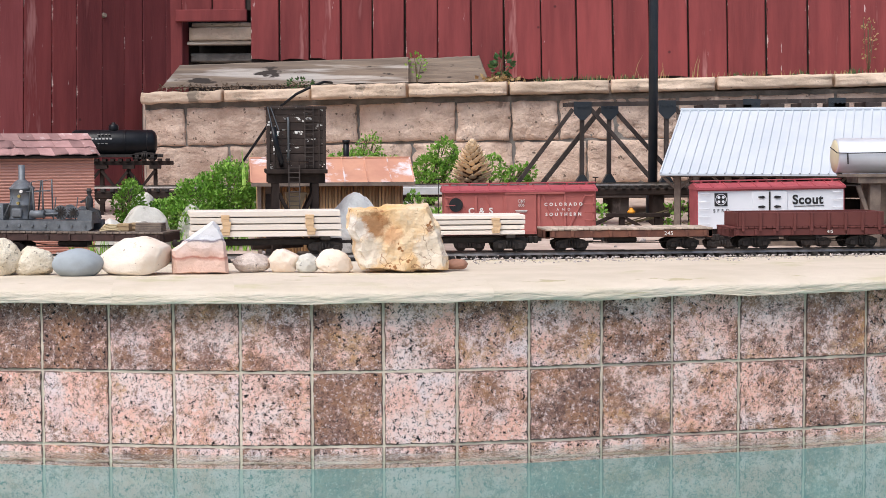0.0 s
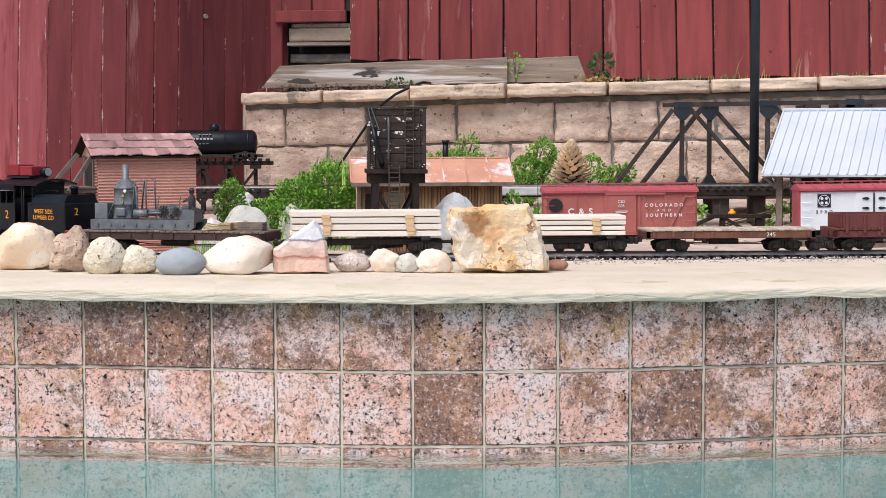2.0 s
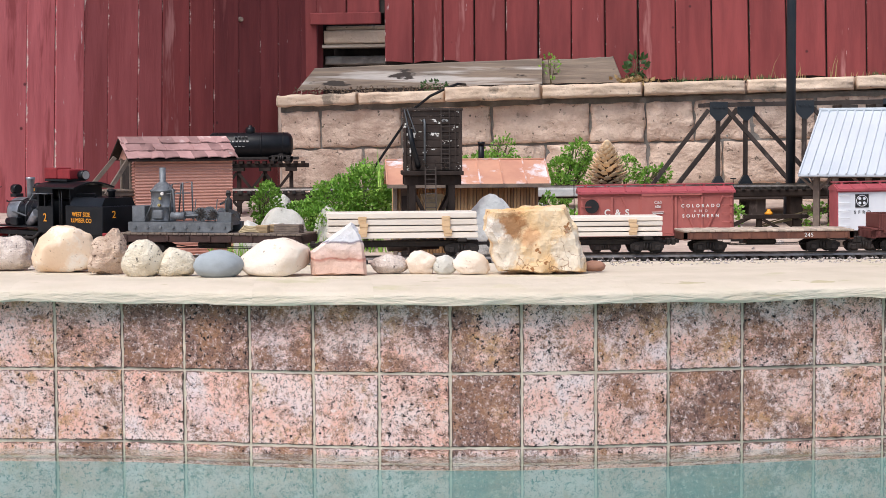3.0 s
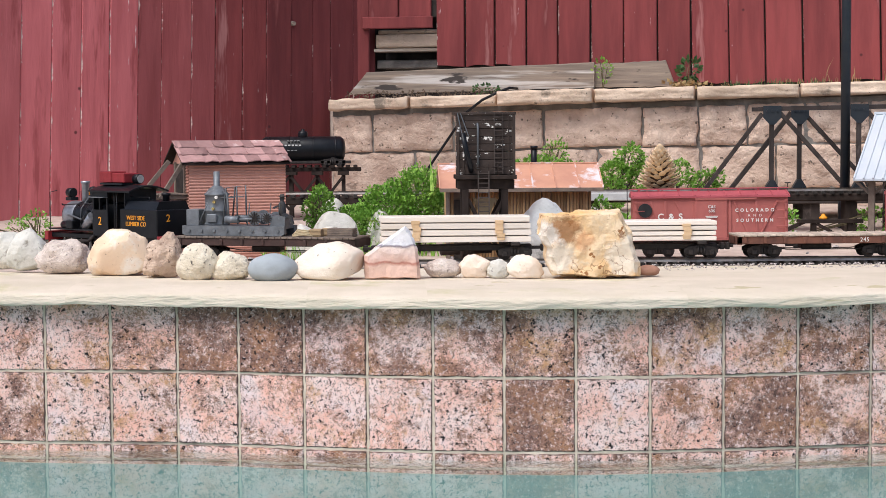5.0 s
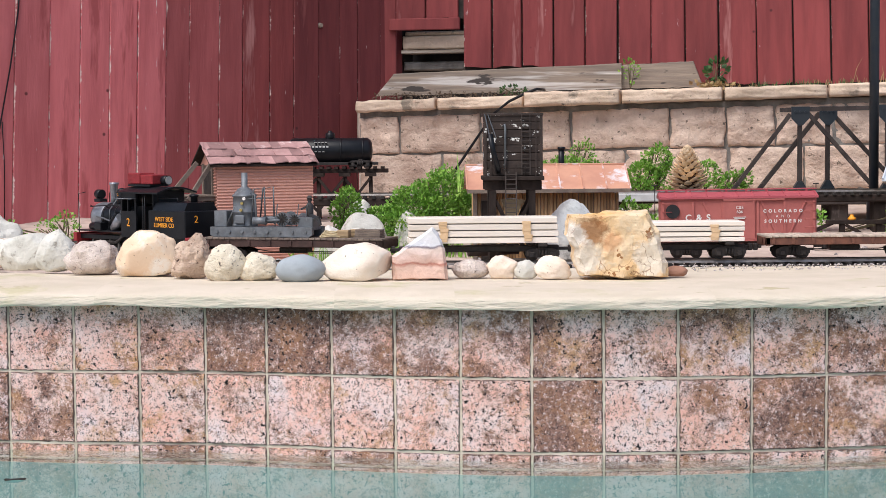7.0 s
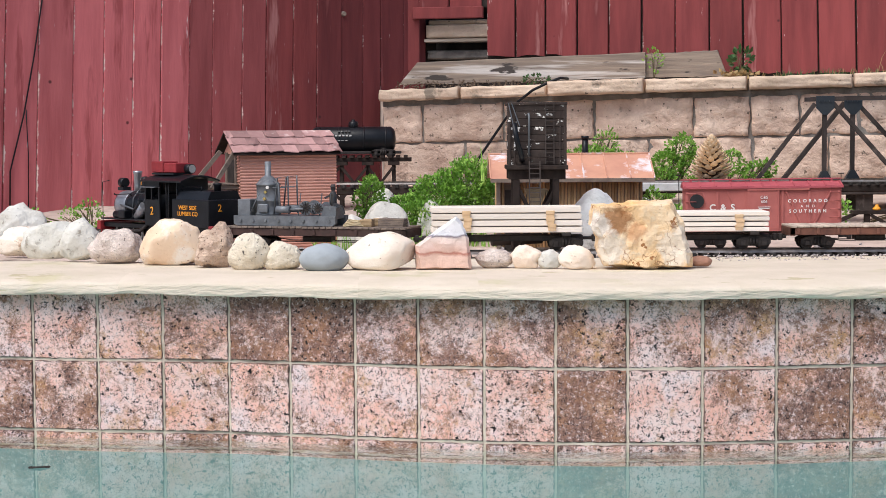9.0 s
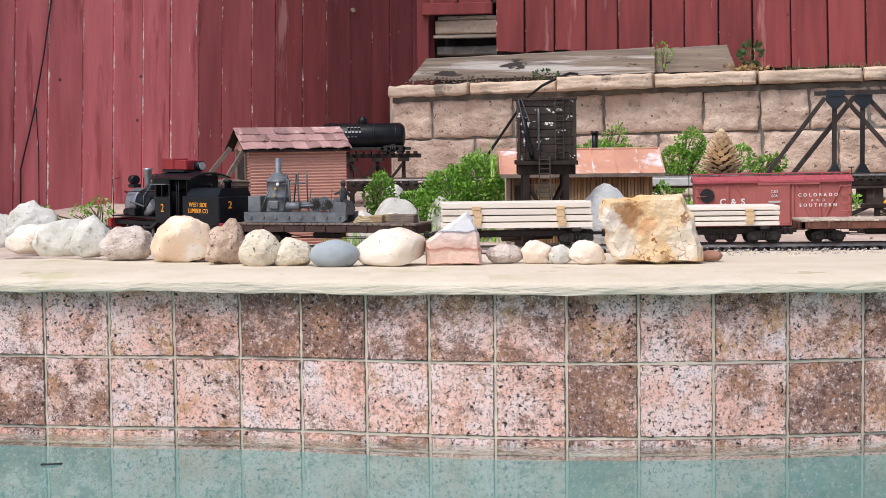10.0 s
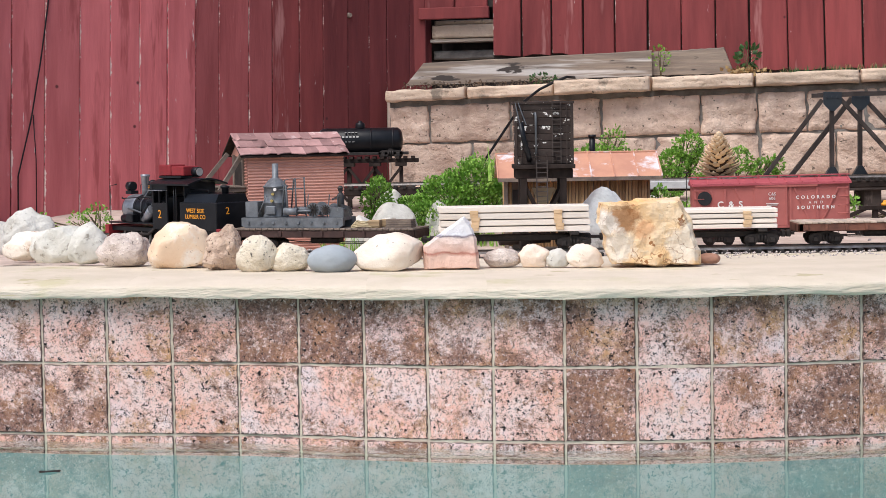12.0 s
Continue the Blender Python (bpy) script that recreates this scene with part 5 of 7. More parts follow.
# rear of the train, past the flatcar and gondola
tan_flat = thing("flatcar", "tan low-sided wooden flatcar on the front track", "model railcar", pose(2.133, 4.537, RT, 0, 0, 0.7), "cars of the train")
flat_frame(tan_flat, 0.45, "tan_wood", "tan_wood")
for yy in (-0.058, 0.053):
    bm = bm_new()
    box(bm, -0.2, 0.2, yy, yy + 0.005, 0.0625, 0.088, 0.001)
    for k in range(9):
        x = -0.19 + 0.38 * k / 8
        box(bm, x - 0.004, x + 0.004, yy - 0.003, yy, 0.0625, 0.087, 0.0008)
    part("side_board", bm, "tan_wood", tan_flat)
car, L, H, W, z0 = braced_boxcar(pose(2.633, 4.543, RT, 0, 0, 0.7), "oxide red boxcar with a half-open sliding door", "car_dark_red", "cars of the train")
bm = bm_new()
box(bm, 0.04, 0.115, -W / 2 - 0.006, -W / 2, z0 + 0.004, z0 + H - 0.006, 0.001)
part("door", bm, "car_dark_red", car)
# flat dark panel stands for the shade inside the half-open door
bm = bm_new()
box(bm, -0.035, 0.04, -W / 2 - 0.001, -W / 2 + 0.002, z0 + 0.006, z0 + H - 0.012)
part("doorway", bm, "dark_gap", car, "open doorway, dark panel for its inner shade")
lettering("18", 0.017, "white_paint", car, pose(-0.12, -W / 2 - 0.002, z0 + 0.07))


# ---- buildings and structures of the model line ----
def water_tank():
    t = thing("water_tower", "dark brown model water tower with flaking white paint", "model water tower", pose(0.276, 4.70, 0.35))
    z0, z1, w, d = 0.234, 0.397, 0.148, 0.13
    n = 8
    bm = bm_new()
    box(bm, -w / 2 + 0.002, w / 2 - 0.002, -d / 2 + 0.002, d / 2 - 0.002, z0, z1 - 0.004)
    body = part("tank_body", bm, "timber_dark", t)
    for k in range(n):
        a = z0 + (z1 - z0) * k / n
        bm = bm_new()
        box(bm, -w / 2 - 0.001, w / 2 + 0.001, -d / 2 - 0.002, d / 2 + 0.002, a + 0.0005, a + (z1 - z0) / n - 0.0008, 0.001)
        part("plank", bm, "tank_paint", body)
    for sx in (-1, 1):
        bm = bm_new()
        box(bm, sx * w / 2 - 0.004, sx * w / 2 + 0.004, -d / 2 - 0.005, -d / 2, z0 - 0.004, z1 + 0.002, 0.001)
        part("corner_post", bm, "tank_paint", t)
        bm = bm_new()
        box(bm, sx * (w / 2 - 0.014) - 0.002, sx * (w / 2 - 0.014) + 0.002, -d / 2 - 0.005, -d / 2, z0, z1)
        part("batten", bm, "tank_paint", t)
    bm = bm_new()
    for y in (-d / 2 - 0.006, d / 2):
        box(bm, -w / 2 - 0.006, w / 2 + 0.006, y, y + 0.006, z1 - 0.004, z1 + 0.003, 0.001)
    for x in (-w / 2 - 0.006, w / 2):
        box(bm, x, x + 0.006, -d / 2, d / 2, z1 - 0.004, z1 + 0.003, 0.001)
    part("rim", bm, "tank_paint", t)
    bm = bm_new()
    box(bm, -0.081, 0.081, -0.082, 0.075, 0.222, 0.2335, 0.0015)
    part("deck", bm, "timber_dark", t)
    for y in (-0.05, 0.05):
        bm = bm_new()
        box(bm, -0.076, 0.076, y - 0.009, y + 0.009, 0.196, 0.2215, 0.0015)
        part("cap_beam", bm, "timber_dark", t)
        for x in (-0.055, 0.05):
            bm = bm_new()
            box(bm, x - 0.009, x + 0.009, y - 0.0085, y + 0.0085, -0.02, 0.196, 0.001)
            part("leg", bm, "timber_dark", t)
        for sg in (-1, 1):
            bm = bm_new()
            beam(bm, (sg * 0.047, y, 0.17), (sg * 0.004, y, 0.085), 0.010, 0.008)
            beam(bm, (sg * 0.004, y, 0.088), (sg * 0.047, y, 0.01), 0.010, 0.008)
            part("brace", bm, "timber_dark", t)
    bm = bm_new()
    for x in (-0.022, 0.006):
        beam(bm, (x, -0.095, 0.095), (x, -0.086, 0.245), 0.0028)
    for k in range(12):
        z = 0.10 + 0.0125 * k
        beam(bm, (-0.022, -0.0945 + 0.0007 * k, z), (0.006, -0.0945 + 0.0007 * k, z), 0.0022)
    part("lower_ladder", bm, "timber_worn", t)
    bm = bm_new()
    for x in (0.022, 0.044):
        beam(bm, (x, -0.073, 0.236), (x, -0.070, 0.398), 0.0028)
    for k in range(13):
        beam(bm, (0.022, -0.073, 0.243 + 0.012 * k), (0.044, -0.073, 0.243 + 0.012 * k), 0.0022)
    part("ladder", bm, "timber_worn", t)
    bm = bm_new()
    tube(bm, [(-0.062, -0.090, 0.345), (-0.055, -0.092, 0.30), (-0.042, -0.082, 0.255), (-0.04, -0.07, 0.245)], 0.007, 10)
    part("spout", bm, "steel_black", t)
    bm = bm_new()
    tube(bm, [(-0.022, -0.074, 0.25), (-0.022, -0.074, 0.36), (-0.023, -0.072, 0.37), (-0.027, -0.068, 0.366)], 0.0032, 8)
    part("overflow_pipe", bm, "pipe_grey", t)
    bm = bm_new()
    for dx in (-0.004, 0.004):
        beam(bm, (-0.072 + dx, -0.07, 0.398), (-0.056 + dx * 2, -0.092, 0.338), 0.002)
    part("spout_hanger", bm, "pipe_grey", t)
    bm = bm_new()
    prism(bm, [(-0.03, 0.17), (0.03, 0.17), (0.006, 0.11), (-0.006, 0.11)], -0.01, 0.03)
    part("frost_box", bm, "tan_wood", t, "tan tapered chute under the tank")
    bm = bm_new()
    cyl(bm, (-0.03, -0.06, 0.225), (-0.03, 0.0, 0.225), 0.0018, n=6)
    for x in (-0.055, -0.022, 0.006, 0.03):
        cyl(bm, (x, -0.081, 0.234), (x, -0.081, 0.262), 0.0012, n=5)
    cyl(bm, (-0.056, -0.081, 0.2545), (0.031, -0.081, 0.2545), 0.0012, n=5)
    part("railing", bm, "timber_dark", t)


def cane_house():
    t = thing("cabin", "split-cane cabin with a rusty standing-seam roof", "model building", pose(0.193, 5.16, 0.31))
    L, W, H = 0.428, 0.20, 0.22
    bm = bm_new()
    box(bm, 0.004, L - 0.004, 0.004, W, 0.0, H - 0.01)
    wall = part("wall", bm, "timber_grey", t)
    bm = bm_new()
    cyl(bm, (0, 0, 0), (0, 0, H - 0.006), 0.0044, n=7)
    cane = mesh_of(bm, "cane", "bamboo")
    n = 46
    for k in range(n):
        x = L * (k + 0.5) / n
        if 0.020 < x < 0.052:
            continue
        part("cane", cane, "bamboo", wall, at=pose(x, 0.003 + rnd.uniform(-0.001, 0.001), rnd.uniform(-0.003, 0.001), 0, rnd.uniform(-0.4, 0.4), 0))
    for k in range(12):
        part("cane", cane, "bamboo", wall, at=pose(0.002, 0.02 + 0.015 * k, 0))
    # dark panel colours in the shade of the cabin's doorway
    bm = bm_new()
    box(bm, 0.020, 0.052, -0.001, 0.006, 0.0, 0.19)
    part("doorway", bm, "dark_gap", t, "open doorway, dark panel for its inner shade")
    for x in (0.0, 0.055):
        bm = bm_new()
        box(bm, x - 0.006, x + 0.006, -0.02, -0.008, 0.0, H - 0.004, 0.001)
        part("porch_post", bm, "timber_grey", t)
    bm = bm_new()
    for x in (0.142, 0.158, 0.174):
        box(bm, x - 0.0015, x + 0.0015, -0.007, -0.002, 0.125, 0.190)
    for z in (0.125, 0.146, 0.168, 0.190):
        box(bm, 0.1405, 0.1755, -0.007, -0.002, z - 0.0015, z + 0.0015)
    win = part("window", bm, "tan_wood", t)
    bm = bm_new()
    box(bm, 0.142, 0.174, -0.0035, -0.001, 0.125, 0.190)
    part("pane", bm, "window_glass", win)
    # roof: two slopes with raised seams
    e, r = H + 0.004, H + 0.075
    y0, ym, y1 = -0.045, 0.10, 0.245
    bm = bm_new()
    prism(bm, [(y0, e), (ym, r), (y1, e), (y1, e - 0.004), (ym, r - 0.004), (y0, e - 0.004)], -0.025, L + 0.03, "x")
    roof = part("roof", bm, "rust_roof", t)
    for k in range(8):
        x = -0.024 + (L + 0.053) * k / 7
        bm = bm_new()
        beam(bm, (x, y0, e + 0.0015), (x, ym, r + 0.0015), 0.004, 0.004)
        part("seam", bm, "rust_roof", roof)
    bm = bm_new()
    box(bm, -0.026, L + 0.031, ym - 0.006, ym + 0.006, r - 0.002, r + 0.003, 0.001)
    part("ridge_cap", bm, "rust_roof", roof)
    bm = bm_new()
    box(bm, -0.024, L + 0.029, y0 - 0.003, y0 + 0.001, e - 0.010, e + 0.001)
    part("fascia", bm, "timber_grey", t)
    bm = bm_new()
    cyl(bm, (0.27, 0.15, r - 0.04), (0.27, 0.15, r + 0.048), 0.009, n=12)
    cyl(bm, (0.27, 0.15, r + 0.044), (0.27, 0.15, r + 0.053), 0.0115, n=12)
    part("chimney", bm, "steel_black", t, "short black stovepipe")


def corrugated_shed():
    t = thing("shed", "faded red corrugated shed with curled shingle roof", "model building", pose(-0.563, 5.12, 0.33, 0, 0, 19))
    L, W, H = 0.292, 0.22, 0.285
    bm = bm_new()
    box(bm, 0.003, L - 0.003, 0.003, W, 0, H - 0.002)
    part("core", bm, "timber_grey", t)
    bm = bm_new()
    rows = []
    n = 32 * 6
    for k in range(n + 1):
        z = H * k / n
        y = -0.0018 * math.cos(2 * math.pi * k / 6)
        rows.append([bm.verts.new((L * i / 12, y + 0.0008 * noise.noise((i * 0.7, z * 9, 2)), z)) for i in range(13)])
    for a, b in zip(rows, rows[1:]):
        for i in range(12):
            bm.faces.new((a[i], a[i + 1], b[i + 1], b[i])).smooth = True
    part("front_sheet", bm, "pink_sheet", t)
    bm = bm_new()
    rows = []
    for k in range(n + 1):
        z = H * k / n
        x = 0.0018 * math.cos(2 * math.pi * k / 6)
        rows.append([bm.verts.new((x, 0.001 + (0.045 if z > 0.08 else W) * i / 4, z)) for i in range(5)])
    for a, b in zip(rows, rows[1:]):
        for i in range(4):
            bm.faces.new((a[i], b[i], b[i + 1], a[i + 1])).smooth = True
    part("side_sheet", bm, "pink_sheet", t)
    # shade within the side doorway, set as a dark panel
    bm = bm_new()
    box(bm, -0.002, 0.01, 0.05, 0.17, 0.12, H - 0.02)
    part("doorway", bm, "dark_gap", t, "open side doorway, dark panel for its inner shade")
    for y in (0.047, 0.17):
        bm = bm_new()
        box(bm, -0.006, 0.004, y - 0.006, y + 0.006, 0.1, H, 0.001)
        part("door_post", bm, "timber_grey", t)
    y0, ym, y1, e, r = -0.022, 0.11, 0.242, H - 0.002, H + 0.062
    bm = bm_new()
    prism(bm, [(y0, e), (ym, r), (y1, e), (y1, e - 0.005), (ym, r - 0.006), (y0, e - 0.005)], -0.024, L + 0.008, "x")
    roof = part("roof", bm, "timber_dark", t)
    bm = bm_new()
    prism(bm, [(0.0, H - 0.004), (W, H - 0.004), (W / 2, r - 0.008)], 0.0, 0.004, "x")
    part("gable", bm, "pink_sheet", t)
    for row in range(3):
        x = -0.036 - 0.02 * (row % 2)
        while x < L + 0.006:
            w = rnd.uniform(0.030, 0.052)
            x2 = min(x + w, L + 0.012)
            x1 = max(x, -0.026)
            if x2 - x1 > 0.006:
                bm = bm_new()
                s0, s1 = row / 3, (row + 1.25) / 3
                ya, yb = y0 - 0.004 + (ym - y0) * s0, y0 + (ym - y0) * min(s1, 1)
                za, zb = e + (r - e) * s0 + 0.0012, e + (r - e) * min(s1, 1) + 0.0008
                c = [rnd.uniform(0.0, 0.006) for _ in range(3)]
                lo = [bm.verts.new((x1 + (x2 - x1) * q / 2, ya + rnd.uniform(-0.003, 0.003), za + c[q])) for q in range(3)]
                hi = [bm.verts.new((x1 + (x2 - x1) * q / 2, yb, zb)) for q in range(3)]
                lo2 = [bm.verts.new(v.co + Vector((0, 0, 0.0025))) for v in lo]
                hi2 = [bm.verts.new(v.co + Vector((0, 0, 0.0025))) for v in hi]
                for q in range(2):
                    bm.faces.new((lo2[q], lo2[q + 1], hi2[q + 1], hi2[q]))
                    bm.faces.new((lo[q], lo[q + 1], lo2[q + 1], lo2[q]))
                    bm.faces.new((lo[q], hi[q], hi[q + 1], lo[q + 1]))
                bm.faces.new((lo[0], lo2[0], hi2[0], hi[0]))
                bm.faces.new((lo[2], hi[2], hi2[2], lo2[2]))
                part("shingle", bm, "shingle", roof)
            x += w
    # side platform on posts, with raking poles
    bm = bm_new()
    box(bm, -0.24, 0.0, 0.02, 0.17, 0.178, 0.190, 0.001)
    pf = part("platform", bm, "timber_grey", t)
    for k in range(15):
        bm = bm_new()
        box(bm, -0.238 + 0.016 * k, -0.2235 + 0.016 * k, 0.015, 0.175, 0.1905, 0.1945, 0.0006)
        part("plank", bm, "timber_grey", pf)
    for x in (-0.215, -0.19):
        bm = bm_new()
        box(bm, x - 0.008, x + 0.008, 0.03, 0.046, -0.02, 0.178, 0.001)
        part("platform_post", bm, "timber_grey", t)
    for a, b in (((-0.17, 0.03, 0.09), (-0.10, 0.03, 0.178)), ((-0.03, 0.03, 0.07), (-0.09, 0.03, 0.178)), ((-0.085, 0.0, 0.182), (-0.015, 0.012, 0.285)), ((-0.13, 0.06, 0.19), (-0.045, 0.06, 0.29))):
        bm = bm_new()
        beam(bm, a, b, 0.010, 0.012)
        part("raking_pole", bm, "timber_grey", t)


def tank_car_and_trestle():
    t = thing("trestle", "black timber trestle bents under the tank car", "model trestle", pose(0, 6.4, -0.032))
    bm = bm_new()
    box(bm, -0.75, -0.075, -0.045, 0.045, 0.598, 0.612, 0.001)
    part("deck", bm, "timber_dark", t)
    for k in range(24):
        bm = bm_new()
        x = -0.74 + 0.028 * k
        box(bm, x - 0.007, x + 0.007, -0.06, 0.06, 0.612, 0.6205)
        part("tie", bm, "timber_dark", t)
    for x in (-0.14, -0.235, -0.33, -0.43, -0.53, -0.63):
        bm = bm_new()
        box(bm, x - 0.02, x + 0.02, -0.06, 0.06, 0.585, 0.598)
        for y0, y1 in ((-0.03, -0.06), (0.03, 0.06)):
            beam(bm, (x, y0, 0.59), (x, y1, 0.36), 0.013)
        part("bent", bm, "timber_dark", t)
    for k, x in enumerate((-0.235, -0.33, -0.43, -0.53)):
        for a, b in ((0.58, 0.46), (0.46, 0.58)):
            bm = bm_new()
            beam(bm, (x, -0.05, a), (x + 0.095, -0.05, b), 0.010)
            part("brace", bm, "timber_dark", t)
    car = thing("tank_car", "black railway tank car with a round dome", "model railcar", pose(-0.287, 6.4, 0.5785))
    bm = bm_new()
    prof = [(0.004, -0.155), (0.026, -0.153), (0.039, -0.147), (0.0465, -0.136), (0.0465, 0.136), (0.039, 0.147), (0.026, 0.153), (0.004, 0.155)]
    lathe(bm, prof, 28)
    part("tank", bm, "steel_black", car, at=pose(0, 0, 0.068, 0, 90, 0))
    for x in (-0.12, -0.05, 0.04, 0.12):
        bm = bm_new()
        lathe(bm, [(0.0473, -0.003), (0.0473, 0.003), (0.0463, 0.003), (0.0463, -0.003)], 28, caps=False)
        part("band", bm, "steel_black", car, at=pose(x, 0, 0.068, 0, 90, 0))
    bm = bm_new()
    lathe(bm, [(0.018, 0.10), (0.018, 0.126), (0.015, 0.133), (0.007, 0.136), (0.007, 0.141), (0.003, 0.141)], 20)
    part("dome", bm, "steel_black", car, at=pose(0.0, 0, 0))
    bm = bm_new()
    box(bm, -0.175, 0.175, -0.04, 0.04, 0.016, 0.026, 0.001)
    part("underframe", bm, "bogie", car)
    bm = bm_new()
    for x, w, z in ((-0.03, 0.05, 0.098), (-0.045, 0.09, 0.080), (-0.035, 0.04, 0.064)):
        n = max(int(w / 0.012), 2)
        for k in range(n):
            xx = x - w / 2 + w * k / n
            box(bm, xx, xx + w / n * 0.65, -0.0475, -0.035, z, z + (0.0055 if w > 0.08 else 0.0016))
    part("small_lettering", bm, "slab_white", car)
    for s in (-1, 1):
        bogie(car, s * 0.11)


def truss_bridge():
    t = thing("truss_bridge", "dark timber deck truss bridge with plate gussets", "model bridge", pose(0, 6.28, 0))
    def member(name, a, b, w, h=None):
        bm = bm_new()
        beam(bm, a, b, w, h or w)
        part(name, bm, "timber_worn", t)
    for y in (0.0, 0.10):
        member("chord", (1.36, y, 0.782), (2.9, y, 0.806), 0.015)
    for k in range(36):
        x = 1.39 + 0.042 * k
        if k % 3 == 0 and x > 1.85:
            bm = bm_new()
            box(bm, x - 0.03, x + 0.03, -0.012, 0.112, 0.757 + 0.0156 * (x - 1.36), 0.773 + 0.0156 * (x - 1.36), 0.001)
            part("floor_beam", bm, "timber_worn", t)
    for x, y in ((1.41, 0.0), (1.535, 0.10), (1.728, 0.0), (2.05, 0.0), (2.38, 0.0), (2.7, 0.0)):
        bm = bm_new()
        zt = 0.792 + 0.0156 * (x - 1.36)
        prism(bm, [(x - 0.033, zt), (x + 0.033, zt), (x + 0.033, zt - 0.042), (x + 0.008, zt - 0.068), (x - 0.008, zt - 0.068), (x - 0.033, zt - 0.042)], y - 0.012, y - 0.008)
        g = part("gusset", bm, "pole", t, "dark riveted gusset plate")
        for dx in (-0.018, 0.0, 0.018):
            bm = bm_new()
            cyl(bm, (x + dx, y - 0.016, zt - 0.018), (x + dx, y - 0.012, zt - 0.018), 0.0045, n=8)
            part("bolt", bm, "pole", g)
        member("post", (x, y, 0.775), (x, y, 0.50), 0.015)
        bm = bm_new()
        prism(bm, [(x - 0.03, 0.488), (x + 0.03, 0.488), (x + 0.008, 0.525), (x - 0.008, 0.525)], y - 0.012, y + 0.012)
        part("shoe", bm, "pole", t)
    member("diagonal", (1.375, 0, 0.765), (1.165, 0, 0.49), 0.014)
    member("diagonal", (1.505, 0.1, 0.77), (1.265, 0.1, 0.47), 0.016)
    member("diagonal", (1.44, 0, 0.768), (1.68, 0, 0.50), 0.014)
    member("diagonal", (1.55, 0.1, 0.77), (1.80, 0.1, 0.50), 0.014)
    member("diagonal", (1.76, 0, 0.77), (2.02, 0, 0.50), 0.014)
    member("diagonal", (2.02, 0, 0.77), (1.76, 0, 0.50), 0.014)
    bm = bm_new()
    box(bm, 1.12, 2.9, -0.05, 0.15, 0.44, 0.489, 0.003)
    part("sill", bm, "timber_worn", t)
    for x in (1.2, 1.55, 1.9, 2.3, 2.7):
        bm = bm_new()
        box(bm, x - 0.03, x + 0.03, -0.03, 0.13, 0.36, 0.44)
        part("footing", bm, "timber_worn", t)


def depot():
    t = thing("freight_depot", "open depot with a white ribbed metal roof on grey posts", "model building", pose(1.47, 5.4, 0.30, 0, 0, -23))
    L, r, e, h = 1.05, 0.515, 0.249, 0.457
    bm = bm_new()
    prism(bm, [(-0.01, e), (r, h), (2 * r, e), (2 * r, e - 0.006), (r, h - 0.008), (-0.01, e - 0.006)], 0.0, L, "x")
    roof = part("roof", bm, "white_roof", t)
    bm = bm_new()
    beam(bm, (0, -0.012, e + 0.0015), (0, r, h + 0.0015), 0.005, 0.005)
    rib = mesh_of(bm, "rib", "white_roof")
    n = 36
    for k in range(n + 1):
        part("rib", rib, "white_roof", roof, at=pose(0.003 + (L - 0.006) * k / n, 0, 0))
    bm = bm_new()
    box(bm, -0.002, L, r - 0.015, r + 0.015, h - 0.004, h + 0.006, 0.002)
    part("ridge_cap", bm, "white_roof", roof)
    for k in range(7):
        x = 0.05 + 0.16 * k
        for y in (0.05, 0.55):
            bm = bm_new()
            box(bm, x - 0.010, x + 0.010, y - 0.010, y + 0.010, -0.0, e + (0.015 if y < 0.1 else 0.15), 0.001)
            part("post", bm, "timber_grey", t)
        for s in (-1, 1):
            bm = bm_new()
            beam(bm, (x + s * 0.055, 0.05, e - 0.004), (x, 0.05, e - 0.055), 0.008)
            part("brace", bm, "timber_grey", t)
    bm = bm_new()
    box(bm, 0.0, L, 0.042, 0.058, e - 0.012, e + 0.002)
    part("eave_beam", bm, "timber_grey", t)
    bm = bm_new()
    box(bm, 0.02, L - 0.02, 0.0, 0.9, 0.0, 0.06, 0.002)
    part("platform", bm, "timber_grey", t)
    for k in range(7):
        bm = bm_new()
        box(bm, 0.02, L - 0.02, 0.58, 0.59, 0.065 + 0.045 * k, 0.106 + 0.045 * k)
        part("wall_board", bm, "timber_dark", t)


